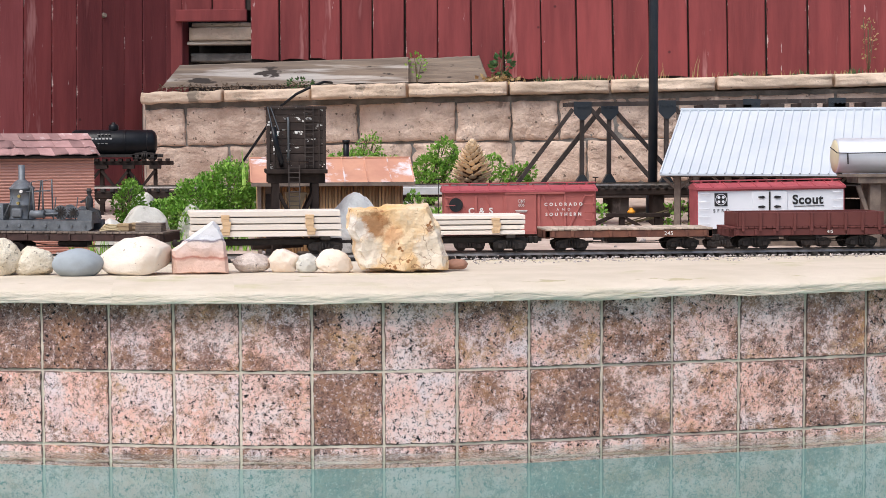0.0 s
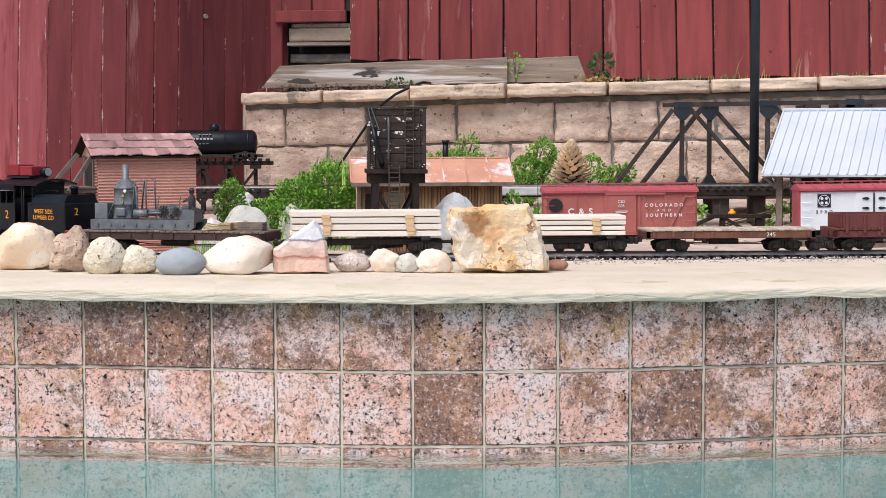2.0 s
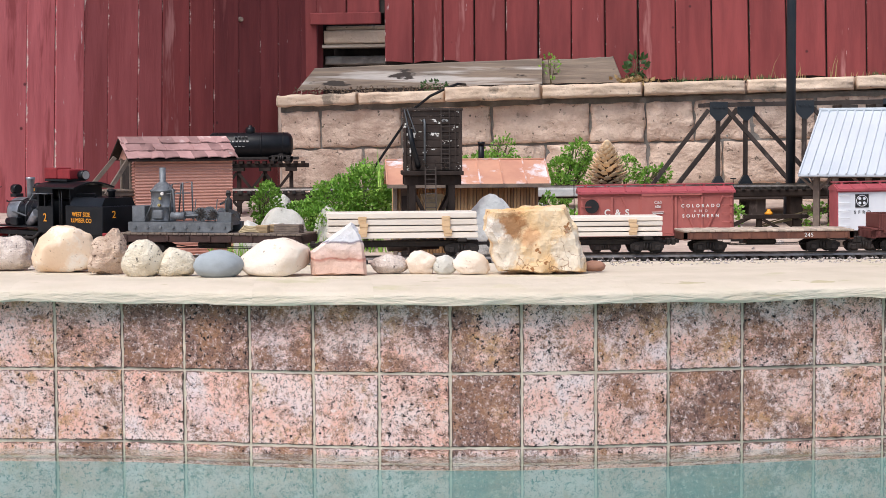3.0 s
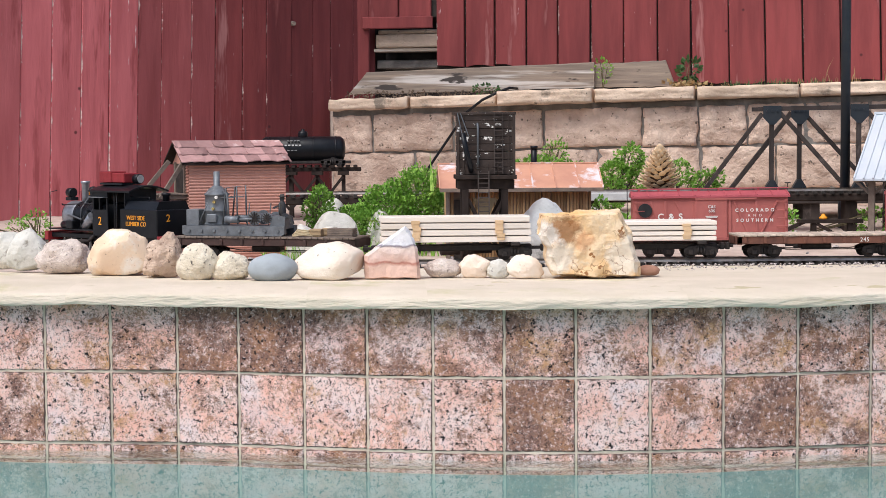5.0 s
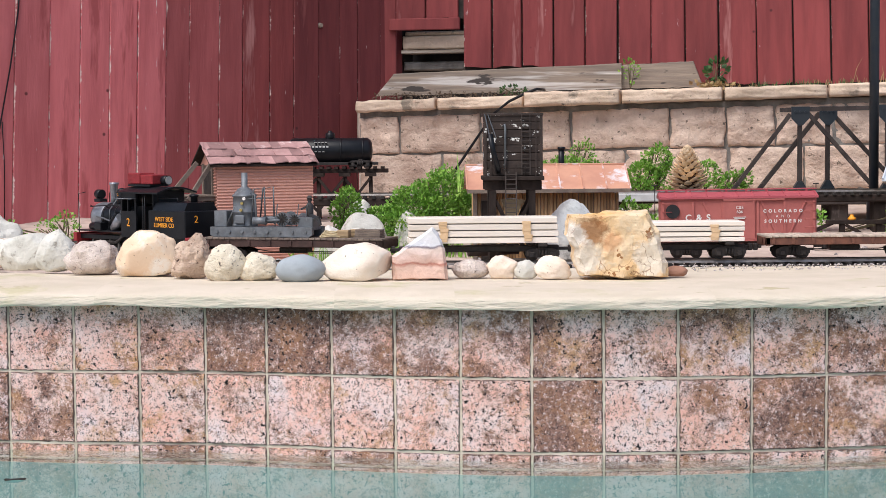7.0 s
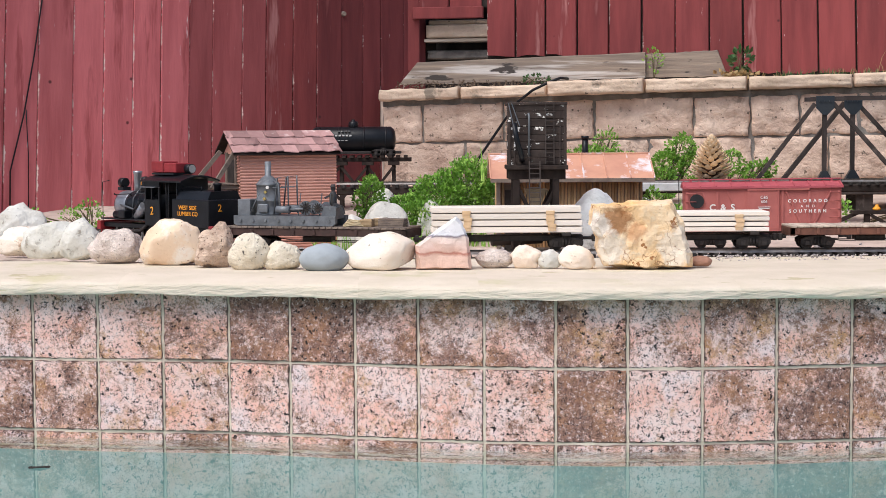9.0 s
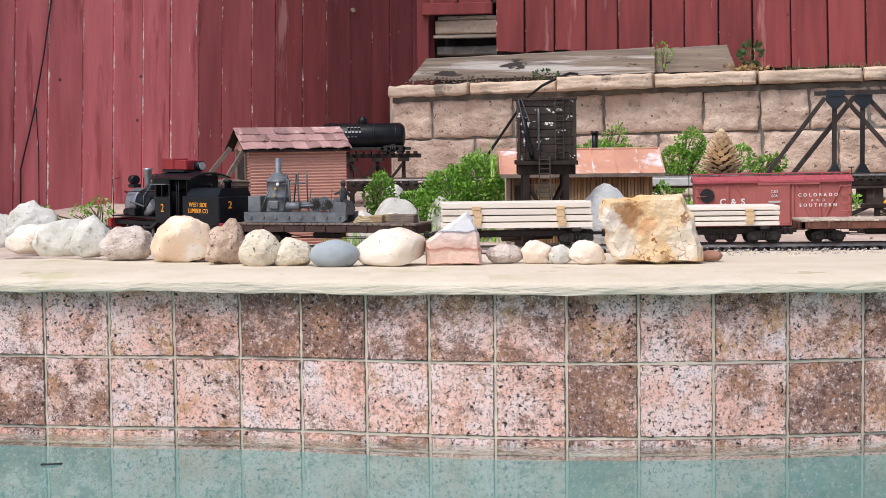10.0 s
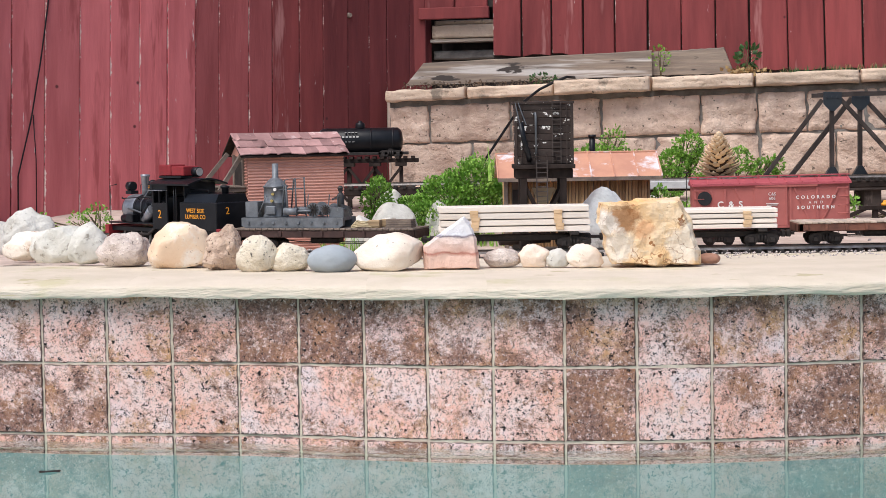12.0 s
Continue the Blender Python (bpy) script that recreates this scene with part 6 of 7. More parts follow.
def silver_tank():
    t = thing("fuel_tank", "silver horizontal tank with an ivory end on a timber cradle", "model tank", pose(1.885, 4.98, 0, 0, 0, -6))
    bm = bm_new()
    lathe(bm, [(0.050, 0.006), (0.0525, 0.012), (0.0525, 0.55), (0.05, 0.56)], 32)
    part("tank", bm, "tarnished", t, at=pose(0, 0, 0.608, 0, 90, 0))
    bm = bm_new()
    lathe(bm, [(0.004, -0.003), (0.03, -0.001), (0.046, 0.004), (0.0515, 0.011), (0.0515, 0.014)], 32)
    part("end_cap", bm, "ivory", t, at=pose(0, 0, 0.608, 0, 90, 0))
    bm = bm_new()
    tube(bm, [(-0.018, -0.04, 0.635), (0.0, -0.054, 0.618), (0.03, -0.056, 0.617), (0.5, -0.056, 0.624)], 0.0016, 6)
    tube(bm, [(0.03, -0.057, 0.617), (0.032, -0.055, 0.585)], 0.0022, 6)
    part("handrail", bm, "steel_black", t)
    for x in (0.115, 0.29, 0.46):
        for y in (-0.04, 0.04):
            bm = bm_new()
            box(bm, x - 0.016, x + 0.016, y - 0.014, y + 0.014, 0.31, 0.528, 0.001)
            part("post", bm, "timber_grey", t)
        bm = bm_new()
        box(bm, x - 0.055, x + 0.045, -0.065, 0.065, 0.528, 0.548, 0.001)
        part("saddle", bm, "timber_grey", t)
        bm = bm_new()
        beam(bm, (x - 0.05, -0.045, 0.52), (x + 0.0, -0.045, 0.38), 0.012)
        part("brace", bm, "timber_grey", t)
    bm = bm_new()
    box(bm, 0.0, 0.56, -0.07, -0.055, 0.548, 0.556)
    part("walkway", bm, "timber_grey", t)


water_tank()
cane_house()
corrugated_shed()
tank_car_and_trestle()
truss_bridge()
depot()
silver_tank()

bm = bm_new()
cyl(bm, (1.604, 6.0, 0.30), (1.604, 6.0, 2.3), 0.0165, n=16)
pole = solid("pole", bm, "pole", "slim dark steel pole standing in the bed", "pole")
bm = bm_new()
cyl(bm, (1.604, 6.0, 0.30), (1.604, 6.0, 0.47), 0.024, n=16)
part("sleeve", bm, "pole", pole)
bm = bm_new()
cyl(bm, (1.800, 0.03, 0.3), (1.800, 0.03, 2.0), 0.022, n=14)
solid("fence_post", bm, "pole", "dark round post against the side fence", "post", LF)

for a, b, za, zb, ta, tb, s0, s1, yy in ((0.052, 1.062, 0.866, 0.884, 0.956, 0.984, 0.075, 0.0, 0.075), (1.058, 1.385, 0.884, 0.886, 0.978, 0.99, 0.0, 0.04, 0.10)):
    bm = bm_new()
    n = 16
    rows = []
    for k in range(n + 1):
        f = k / n
        x0, x1 = a + (b - a) * f, a + s0 + (b - s1 - a - s0) * f
        z0, z1 = za + (zb - za) * f + rnd.uniform(-0.002, 0.002), ta + (tb - ta) * f + rnd.uniform(-0.0015, 0.0015)
        rows.append([bm.verts.new(p) for p in ((x0, 0, z0), (x1, 0.002, z1 - 0.003), (x1, 0.006, z1), (x1, 0.035, z1), (x0, 0.035, z0))])
    for p, q in zip(rows, rows[1:]):
        for i in range(5):
            bm.faces.new((p[i], q[i], q[(i + 1) % 5], p[(i + 1) % 5]))
    bm.faces.new(rows[0])
    bm.faces.new(rows[-1][::-1])
    solid("board", bm, "raw_wood", "weathered grey board lying on the wall against the fence", "wooden board", WF @ pose(0, yy, 0.0), "boards on the wall")

bm = bm_new()
tube(bm, [(0.765, -0.02, 0.880), (0.74, -0.06, 0.882), (0.70, -0.065, 0.868), (0.63, -0.065, 0.835), (0.57, -0.06, 0.79), (0.52, -0.03, 0.73), (0.47, -0.025, 0.66), (0.40, -0.025, 0.56), (0.36, -0.03, 0.49)], 0.0055, 8)
solid("hose", bm, "steel_black", "thin black irrigation hose draped over the stone wall", "hose", WF)
bm = bm_new()
tube(bm, [(1.51, 0.006, 1.35), (1.53, 0.006, 1.15), (1.566, 0.007, 0.95), (1.61, 0.006, 0.74), (1.667, 0.007, 0.54), (1.672, 0.008, 0.38)], 0.0028, 6)
tube(bm, [(1.60, 0.006, 0.76), (1.595, 0.006, 0.6), (1.60, 0.007, 0.4)], 0.0022, 6)
solid("cable", bm, "steel_black", "thin black cable hanging down the red fence", "cable", LF)
bm = bm_new()
cyl(bm, (0.20, 0.0, 1.155), (0.20, 0.012, 1.155), 0.011, 0.008, n=12)
part("knob", bm, "raw_wood", fence_left, "small pale knob")


# ---- locomotive and log-yarder car ----
def locomotive():
    t = thing("locomotive", "black geared logging locomotive with red pilot beams", "model locomotive", on_curve(0.92, 180) @ Matrix.Scale(1.06, 4), "cars of the train")
    def p(name, bm, material="steel_black", parent=None, label=""):
        return part(name, bm, material, parent or t, label)
    bm = bm_new()
    box(bm, -0.245, 0.235, -0.045, 0.045, 0.040, 0.052, 0.001)
    box(bm, -0.235, 0.22, -0.02, 0.02, 0.028, 0.042)
    p("frame", bm)
    for x in (-0.25, 0.238):
        bm = bm_new()
        box(bm, x - 0.004, x + 0.012, -0.058, 0.058, 0.032, 0.056, 0.0015)
        p("pilot_beam", bm, "loco_red", None, "deep red end beam")
        bm = bm_new()
        s = 1 if x > 0 else -1
        box(bm, x + s * 0.012 - 0.004, x + s * 0.03 + 0.004, -0.008, 0.008, 0.026, 0.044, 0.002)
        p("coupler", bm)
        bm = bm_new()
        box(bm, x - 0.010, x + 0.014, -0.056, 0.056, 0.010, 0.014, 0.001)
        for y in (-0.05, 0.05):
            beam(bm, (x, y, 0.034), (x, y, 0.012), 0.004)
        p("footboard", bm, "loco_red")
    bm = bm_new()
    prof = [(0.012, -0.112), (0.036, -0.110), (0.038, -0.10), (0.038, 0.0), (0.040, 0.06), (0.042, 0.09)]
    lathe(bm, prof, 26)
    b = part("boiler", bm, "steel_black", t, at=pose(0.09, 0, 0.098, 0, -90, 0))
    bm = bm_new()
    lathe(bm, [(0.006, -0.116), (0.030, -0.114), (0.0375, -0.106), (0.0388, -0.098), (0.0388, -0.060), (0.038, -0.058)], 26)
    part("smokebox", bm, "loco_grey", t, "graphite grey smokebox", pose(0.09, 0, 0.098, 0, 90, 0) @ Matrix.Rotation(math.pi, 4, "X"))
    for x in (0.0, 0.05):
        bm = bm_new()
        lathe(bm, [(0.0388, -0.0015), (0.0388, 0.0015), (0.0378, 0.0015), (0.0378, -0.0015)], 26, caps=False)
        part("boiler_band", bm, "steel_black", b, at=pose(0, 0, -x))
    bm = bm_new()
    lathe(bm, [(0.010, 0.13), (0.0095, 0.15), (0.0105, 0.182), (0.0125, 0.184), (0.0125, 0.190), (0.009, 0.190)], 18, (0.140, 0))
    p("stack", bm, "loco_grey")
    bm = bm_new()
    lathe(bm, [(0.015, 0.13), (0.013, 0.145), (0.013, 0.166), (0.010, 0.173), (0.003, 0.176)], 18, (0.105, 0))
    d = p("sand_dome", bm)
    bm = bm_new()
    lathe(bm, [(0.013, 0.13), (0.011, 0.14), (0.011, 0.150), (0.008, 0.155), (0.003, 0.156)], 18, (0.075, 0))
    p("bell_stand", bm)
    bm = bm_new()
    lathe(bm, [(0.009, 0.156), (0.0075, 0.160), (0.006, 0.170), (0.002, 0.174)], 14, (0.075, 0))
    p("bell", bm, "brass", None, "small brass bell")
    bm = bm_new()
    lathe(bm, [(0.018, 0.13), (0.016, 0.15), (0.016, 0.172), (0.012, 0.180), (0.003, 0.182)], 18, (0.042, 0))
    p("steam_dome", bm)
    for x in (0.205, -0.205):
        bm = bm_new()
        s = 1 if x > 0 else -1
        zc = 0.158 if x > 0 else 0.198
        xx = x if x > 0 else -0.09
        cyl(bm, (xx - 0.010, 0, zc), (xx + 0.010, 0, zc), 0.0125, n=18)
        hl = p("headlight", bm)
        bm = bm_new()
        cyl(bm, (xx + s * 0.0100, 0, zc), (xx + s * 0.0112, 0, zc), 0.0105, n=18)
        part("lens", bm, "wheel_steel", hl, "pale glass lens")
    bm = bm_new()
    box(bm, 0.19, 0.215, -0.012, 0.012, 0.137, 0.146)
    p("lamp_bracket", bm)
    # cab: four walls with openings, roof
    x0, x1, w, z0, z1 = -0.095, 0.030, 0.056, 0.050, 0.168
    for sy in (-1, 1):
        y = sy * w
        bm = bm_new()
        box(bm, -0.035, x1, y - 0.002, y + 0.002, z0, 0.118)
        box(bm, -0.035, -0.030, y - 0.002, y + 0.002, 0.118, z1)
        box(bm, x1 - 0.006, x1, y - 0.002, y + 0.002, 0.118, z1)
        box(bm, -0.032, x1, y - 0.002, y + 0.002, 0.152, z1)
        side = p("cab_side", bm)
        bm = bm_new()
        box(bm, -0.003, 0.001, y - 0.0025, y + 0.0025, 0.118, 0.152)
        part("window_bar", bm, "steel_black", side)
        bm = bm_new()
        box(bm, -0.036, x1 + 0.002, y + sy * 0.001, y + sy * 0.018, 0.150, 0.1515)
        aw = part("awning", bm, "loco_grey", side, "grey metal window awning")
        bm = bm_new()
        for x in (-0.072, -0.062):
            cyl(bm, (x, y, z0), (x, y, z1), 0.0013, n=6)
        part("handrail", bm, "steel_black", side)
    bm = bm_new()
    box(bm, x1 - 0.003, x1 + 0.001, -w, w, z0, z1)
    p("cab_front", bm)
    bm = bm_new()
    box(bm, -0.03, x1 - 0.004, -0.030, 0.030, z0, 0.135, 0.004)
    box(bm, -0.085, -0.03, -0.045, 0.045, z0 - 0.004, z0 + 0.002)
    p("backhead", bm)
    bm = bm_new()
    box(bm, -0.100, -0.097, -0.05, 0.05, z0, z1 + 0.004)
    p("cab_rear", bm)
    bm = bm_new()
    arc = [(-0.064 + 0.128 * k / 12, z1 + 0.014 * math.sin(math.pi * k / 12)) for k in range(13)]
    prism(bm, arc + [(y, z - 0.004) for y, z in arc[::-1]], -0.135, 0.040, "x")
    p("cab_roof", bm)
    bm = bm_new()
    box(bm, -0.06, 0.035, -0.03, 0.03, 0.182, 0.187)
    p("roof_deck", bm)
    for x in (-0.037, 0.018):
        bm = bm_new()
        box(bm, x - 0.026, x + 0.026, -0.025, 0.025, 0.1875, 0.2125 if x < 0 else 0.2165, 0.002)
        p("roof_box", bm, "loco_red", None, "deep red tool box")
    # rear bunker and tank
    bm = bm_new()
    box(bm, -0.238, -0.085, -0.056, 0.056, 0.050, 0.122, 0.002)
    bk = p("tank_bunker", bm)
    bm = bm_new()
    prism(bm, [(-0.053, 0.122), (0.053, 0.122), (0.042, 0.143), (-0.042, 0.143)], -0.232, -0.10, "x")
    part("oil_bunker", bm, "steel_black", bk)
    bm = bm_new()
    lathe(bm, [(0.009, 0.142), (0.009, 0.156), (0.012, 0.158), (0.012, 0.162), (0.004, 0.164)], 16, (-0.205, 0))
    part("filler", bm, "steel_black", bk)
    bm = bm_new()
    tube(bm, [(-0.11, 0.04, 0.142), (-0.11, 0.04, 0.153), (-0.19, 0.04, 0.153), (-0.19, 0.04, 0.142)], 0.0014, 6)
    part("rail", bm, "steel_black", bk)
    # running gear
    for cx in (-0.165, 0.145):
        bm = bm_new()
        box(bm, cx - 0.06, cx + 0.06, -0.020, -0.015, 0.018, 0.036, 0.001)
        box(bm, cx - 0.06, cx + 0.06, 0.015, 0.020, 0.018, 0.036, 0.001)
        box(bm, cx - 0.01, cx + 0.01, -0.036, 0.036, 0.022, 0.040)
        tr = p("power_truck", bm)
        for dx in (-0.038, 0.038):
            for sy in (-1, 1):
                bm = bm_new()
                y = sy * 0.026
                lathe(bm, [(0.0235, -0.003), (0.0235, 0.003), (0.0205, 0.0035), (0.0205, -0.0035)], 24, caps=False)
                wh = part("wheel", bm, "wheel_steel", tr, "bright steel wheel rim", pose(cx + dx, y, 0.0235, 90))
                bm = bm_new()
                for k in range(8):
                    a = math.pi * k / 4
                    beam(bm, (cx + dx, y, 0.0235), (cx + dx + 0.0206 * math.cos(a), y, 0.0235 + 0.0206 * math.sin(a)), 0.0034)
                cyl(bm, (cx + dx, y - sy * 0.003, 0.0235), (cx + dx, y - sy * 0.001, 0.0235), 0.0205, n=20)
                cyl(bm, (cx + dx, y, 0.0235), (cx + dx, y + sy * 0.012, 0.0235), 0.006, n=10)
                part("wheel_disc", bm, "bogie", tr)
        for sy in (-1, 1):
            bm = bm_new()
            beam(bm, (cx - 0.038, sy * 0.0395, 0.0225), (cx + 0.038, sy * 0.0395, 0.0225), 0.004, 0.005)
            part("side_rod", bm, "wheel_steel", tr)
    bm = bm_new()
    box(bm, 0.03, 0.235, -0.055, 0.055, 0.0605, 0.0645, 0.001)
    p("running_board", bm)
    for sy in (-1, 1):
        bm = bm_new()
        cyl(bm, (0.045, sy * 0.048, 0.10), (0.085, sy * 0.040, 0.070), 0.013, n=14)
        p("cylinder", bm, "loco_grey", None, "bright grey slanted cylinder")
        bm = bm_new()
        cyl(bm, (0.06, sy * 0.047, 0.110), (0.10, sy * 0.041, 0.083), 0.007, n=12)
        p("valve_chest", bm)
        bm = bm_new()
        tube(bm, [(0.03, sy * 0.043, 0.132), (0.12, sy * 0.041, 0.130), (0.195, sy * 0.038, 0.126)], 0.0016, 6)
        for x in (0.05, 0.12, 0.19):
            cyl(bm, (x, sy * 0.034, 0.124), (x, sy * 0.042, 0.130), 0.0014, n=5)
        p("handrail", bm)
        bm = bm_new()
        tube(bm, [(0.232, sy * 0.05, 0.056), (0.232, sy * 0.05, 0.16), (0.20, sy * 0.05, 0.165)], 0.0013, 5)
        p("grab_rail", bm)
        bm = bm_new()
        tube(bm, [(0.02, sy * 0.05, 0.058), (0.06, sy * 0.05, 0.034), (0.12, sy * 0.048, 0.034)], 0.004, 8)
        p("drive_shaft", bm, "bogie")
        bm = bm_new()
        cyl(bm, (0.12, sy * 0.045, 0.074), (0.18, sy * 0.045, 0.074), 0.010, n=12)
        p("air_tank", bm)
    for sy in (-1, 1):
        bm = bm_new()
        tube(bm, [(0.036, sy * 0.044, 0.090), (0.09, sy * 0.046, 0.088), (0.13, sy * 0.044, 0.096), (0.165, sy * 0.040, 0.100)], 0.0024, 7)
        tube(bm, [(0.042, sy * 0.012, 0.150), (0.046, sy * 0.040, 0.128), (0.05, sy * 0.046, 0.108)], 0.0022, 7)
        tube(bm, [(0.105, sy * 0.012, 0.150), (0.108, sy * 0.038, 0.118), (0.11, sy * 0.040, 0.066)], 0.0016, 6)
        p("pipe", bm, "pipe_grey")
        bm = bm_new()
        box(bm, 0.12, 0.15, sy * 0.052 - 0.008, sy * 0.052 + 0.008, 0.0655, 0.086, 0.002)
        p("lubricator", bm)
        bm = bm_new()
        beam(bm, (-0.036, sy * 0.057, 0.05), (-0.036, sy * 0.057, 0.022), 0.003)
        beam(bm, (-0.090, sy * 0.057, 0.05), (-0.090, sy * 0.057, 0.022), 0.003)
        box(bm, -0.092, -0.034, sy * 0.057 - 0.006, sy * 0.057 + 0.006, 0.020, 0.023)
        p("cab_step", bm)
    bm = bm_new()
    tube(bm, [(0.06, 0.0, 0.172), (0.06, 0.0, 0.192), (0.064, 0.0, 0.196)], 0.0018, 6)
    p("whistle", bm, "brass")
    turn = pose(0, 0, 0, 0, 0, 180)
    lettering("2", 0.030, "yellow_paint", t, pose(-0.002, w + 0.0025, 0.088) @ turn, "number")
    lettering("WEST SIDE\nLUMBER CO", 0.0155, "yellow_paint", t, pose(-0.152, w + 0.0005, 0.092) @ turn)
    lettering("2", 0.026, "yellow_paint", t, pose(-0.2385, 0.02, 0.10) @ pose(0, 0, 0, 0, 0, -90), "number")
    lettering("2", 0.012, "yellow_paint", t, pose(0.105, 0.0135, 0.158) @ turn, "number")


def yarder_car():
    m = on_curve(0.385)
    car = thing("flatcar", "dark flatcar carrying a steam yarding engine", "model railcar", m, "cars of the train")
    flat_frame(car, 0.51, "car_frame", "timber_grey")
    e = thing("steam_yarder", "grey steam winch engine on a sled", "model steam engine", m @ pose(0, 0, 0.0635))
    for y in (-0.046, 0.032):
        bm = bm_new()
        prism(bm, [(-0.235, 0.004), (-0.225, 0.0), (0.045, 0.0), (0.055, 0.006), (0.055, 0.026), (-0.235, 0.026)], y, y + 0.014)
        part("sled_runner", bm, "donkey_grey", e)
    bm = bm_new()
    cyl(bm, (0, -0.050, 0.013), (0, -0.046, 0.013), 0.004, n=8)
    bolt = mesh_of(bm, "bolt", "donkey_grey")
    for k in range(8):
        part("bolt", bolt, "donkey_grey", e, at=pose(-0.215 + 0.036 * k, 0, 0))
    bm = bm_new()
    box(bm, -0.23, 0.05, -0.036, 0.036, 0.018, 0.026)
    part("bed_plate", bm, "donkey_grey", e)
    bm = bm_new()
    lathe(bm, [(0.034, 0.026), (0.034, 0.03), (0.031, 0.034), (0.031, 0.062), (0.0325, 0.063), (0.0325, 0.066), (0.031, 0.067), (0.031, 0.104), (0.0335, 0.105), (0.0335, 0.109), (0.031, 0.110), (0.019, 0.124), (0.0115, 0.129), (0.0085, 0.131), (0.0085, 0.168), (0.007, 0.168)], 22, (-0.155, 0))
    b = part("boiler", bm, "donkey_grey", e)
    bm = bm_new()
    box(bm, -0.168, -0.14, -0.040, -0.030, 0.034, 0.056, 0.002)
    part("fire_door", bm, "donkey_grey", b)
    for x, y, z in ((-0.147, -0.033, 0.088), (-0.142, -0.031, 0.10), (-0.15, -0.033, 0.07)):
        bm = bm_new()
        cyl(bm, (x, y, z), (x, y - 0.005, z), 0.0042, n=10)
        part("gauge", bm, "brass" if z < 0.09 else "white_paint", b)
    bm = bm_new()
    box(bm, -0.228, -0.192, -0.035, 0.03, 0.026, 0.068, 0.001)
    part("fuel_box", bm, "donkey_grey", e)
    bm = bm_new()
    tube(bm, [(-0.19, -0.04, 0.03), (-0.165, -0.036, 0.085)], 0.0016, 6)
    for y in (-0.03, 0.03):
        tube(bm, [(-0.125, y, 0.03), (-0.115, y, 0.125), (-0.085, y, 0.13), (-0.083, y, 0.03)], 0.0022, 6)
        tube(bm, [(-0.13, y, 0.10), (-0.09, y, 0.10)], 0.0018, 6)
    tube(bm, [(-0.128, -0.02, 0.115), (-0.11, -0.035, 0.11), (-0.105, -0.035, 0.03)], 0.003, 8)
    part("pipework", bm, "pipe_grey", e)
    for x, y in ((-0.10, -0.034), (-0.10, 0.034)):
        bm = bm_new()
        cyl(bm, (x - 0.016, y, 0.042), (x + 0.022, y, 0.042), 0.010, n=12)
        cyl(bm, (x + 0.022, y, 0.042), (x + 0.06, y, 0.044), 0.003, n=8)
        part("cylinder", bm, "donkey_grey", e)
    for x, r in ((-0.035, 0.019), (0.0, 0.015)):
        bm = bm_new()
        cyl(bm, (x, -0.030, 0.046), (x, 0.030, 0.046), r * 0.6, n=14)
        for y in (-0.030, 0.028):
            cyl(bm, (x, y, 0.046), (x, y + 0.003, 0.046), r, n=18)
        d = part("winch_drum", bm, "donkey_grey", e)
        bm = bm_new()
        for k in range(6):
            a = math.pi * k / 6
            beam(bm, (x + r * 0.9 * math.cos(a), -0.0325, 0.046 + r * 0.9 * math.sin(a)), (x - r * 0.9 * math.cos(a), -0.0325, 0.046 - r * 0.9 * math.sin(a)), 0.0022)
        part("spokes", bm, "bogie", d)
    bm = bm_new()
    prism(bm, [(0.008, 0.026), (0.05, 0.026), (0.05, 0.048), (0.042, 0.052), (0.014, 0.052)], -0.03, 0.03)
    part("tool_chest", bm, "donkey_grey", e)
    for x in (-0.06, 0.025, 0.0):
        bm = bm_new()
        beam(bm, (x, -0.02, 0.026), (x + 0.008, -0.02, 0.086), 0.0022)
        part("lever", bm, "pipe_grey", e)
    # small painted figure, a coil of rope, crates and a log
    bm = bm_new()
    lathe(bm, [(0.006, 0.0), (0.010, 0.006), (0.010, 0.030), (0.006, 0.036), (0.004, 0.038), (0.0065, 0.043), (0.0065, 0.048), (0.010, 0.049), (0.006, 0.051), (0.005, 0.056)], 12)
    beam(bm, (0.0, -0.004, 0.006), (0.026, -0.006, -0.004), 0.008)
    beam(bm, (0.026, -0.006, -0.002), (0.032, -0.006, -0.022), 0.007)
    beam(bm, (0.002, -0.008, 0.030), (-0.02, -0.010, 0.020), 0.005)
    solid("figurine", bm, "cloth", "tiny dark painted figurine sitting on the yarder", "figurine", m @ pose(0.035, -0.01, 0.116))
    bm = bm_new()
    for k in range(4):
        r = 0.024 - 0.003 * k
        tube(bm, [(r * math.cos(a * 0.35) * 1.3, r * math.sin(a * 0.35), 0.003 + 0.004 * k + 0.002 * math.sin(a)) for a in range(19)], 0.0022, 6)
    solid("rope_coil", bm, "rope", "loose coil of straw-coloured rope on the flatcar", "rope", m @ pose(0.10, -0.02, 0.0625))
    for i, (x, y, w) in enumerate(((0.135, -0.02, 0.030), (0.150, 0.02, 0.024))):
        bm = bm_new()
        box(bm, -w / 2, w / 2, -0.012, 0.012, 0, 0.020, 0.001)
        for z in (0.004, 0.014):
            box(bm, -w / 2 - 0.001, w / 2 + 0.001, -0.0135, -0.012, z, z + 0.004)
        solid("crate", bm, "tan_wood", "small pale wooden crate on the flatcar", "crate", m @ pose(x, y, 0.0625), "crates on the flatcar")
    bm = bm_new()
    for k in range(5):
        box(bm, -0.035, 0.035, -0.02 + 0.001 * k, 0.02 - 0.001 * k, 0.0045 * k, 0.0045 * k + 0.004, 0.0005)
    solid("plank_pile", bm, "timber_grey", "small pile of grey planks on the flatcar", "planks", m @ pose(0.205, -0.02, 0.0625))


locomotive()
yarder_car()
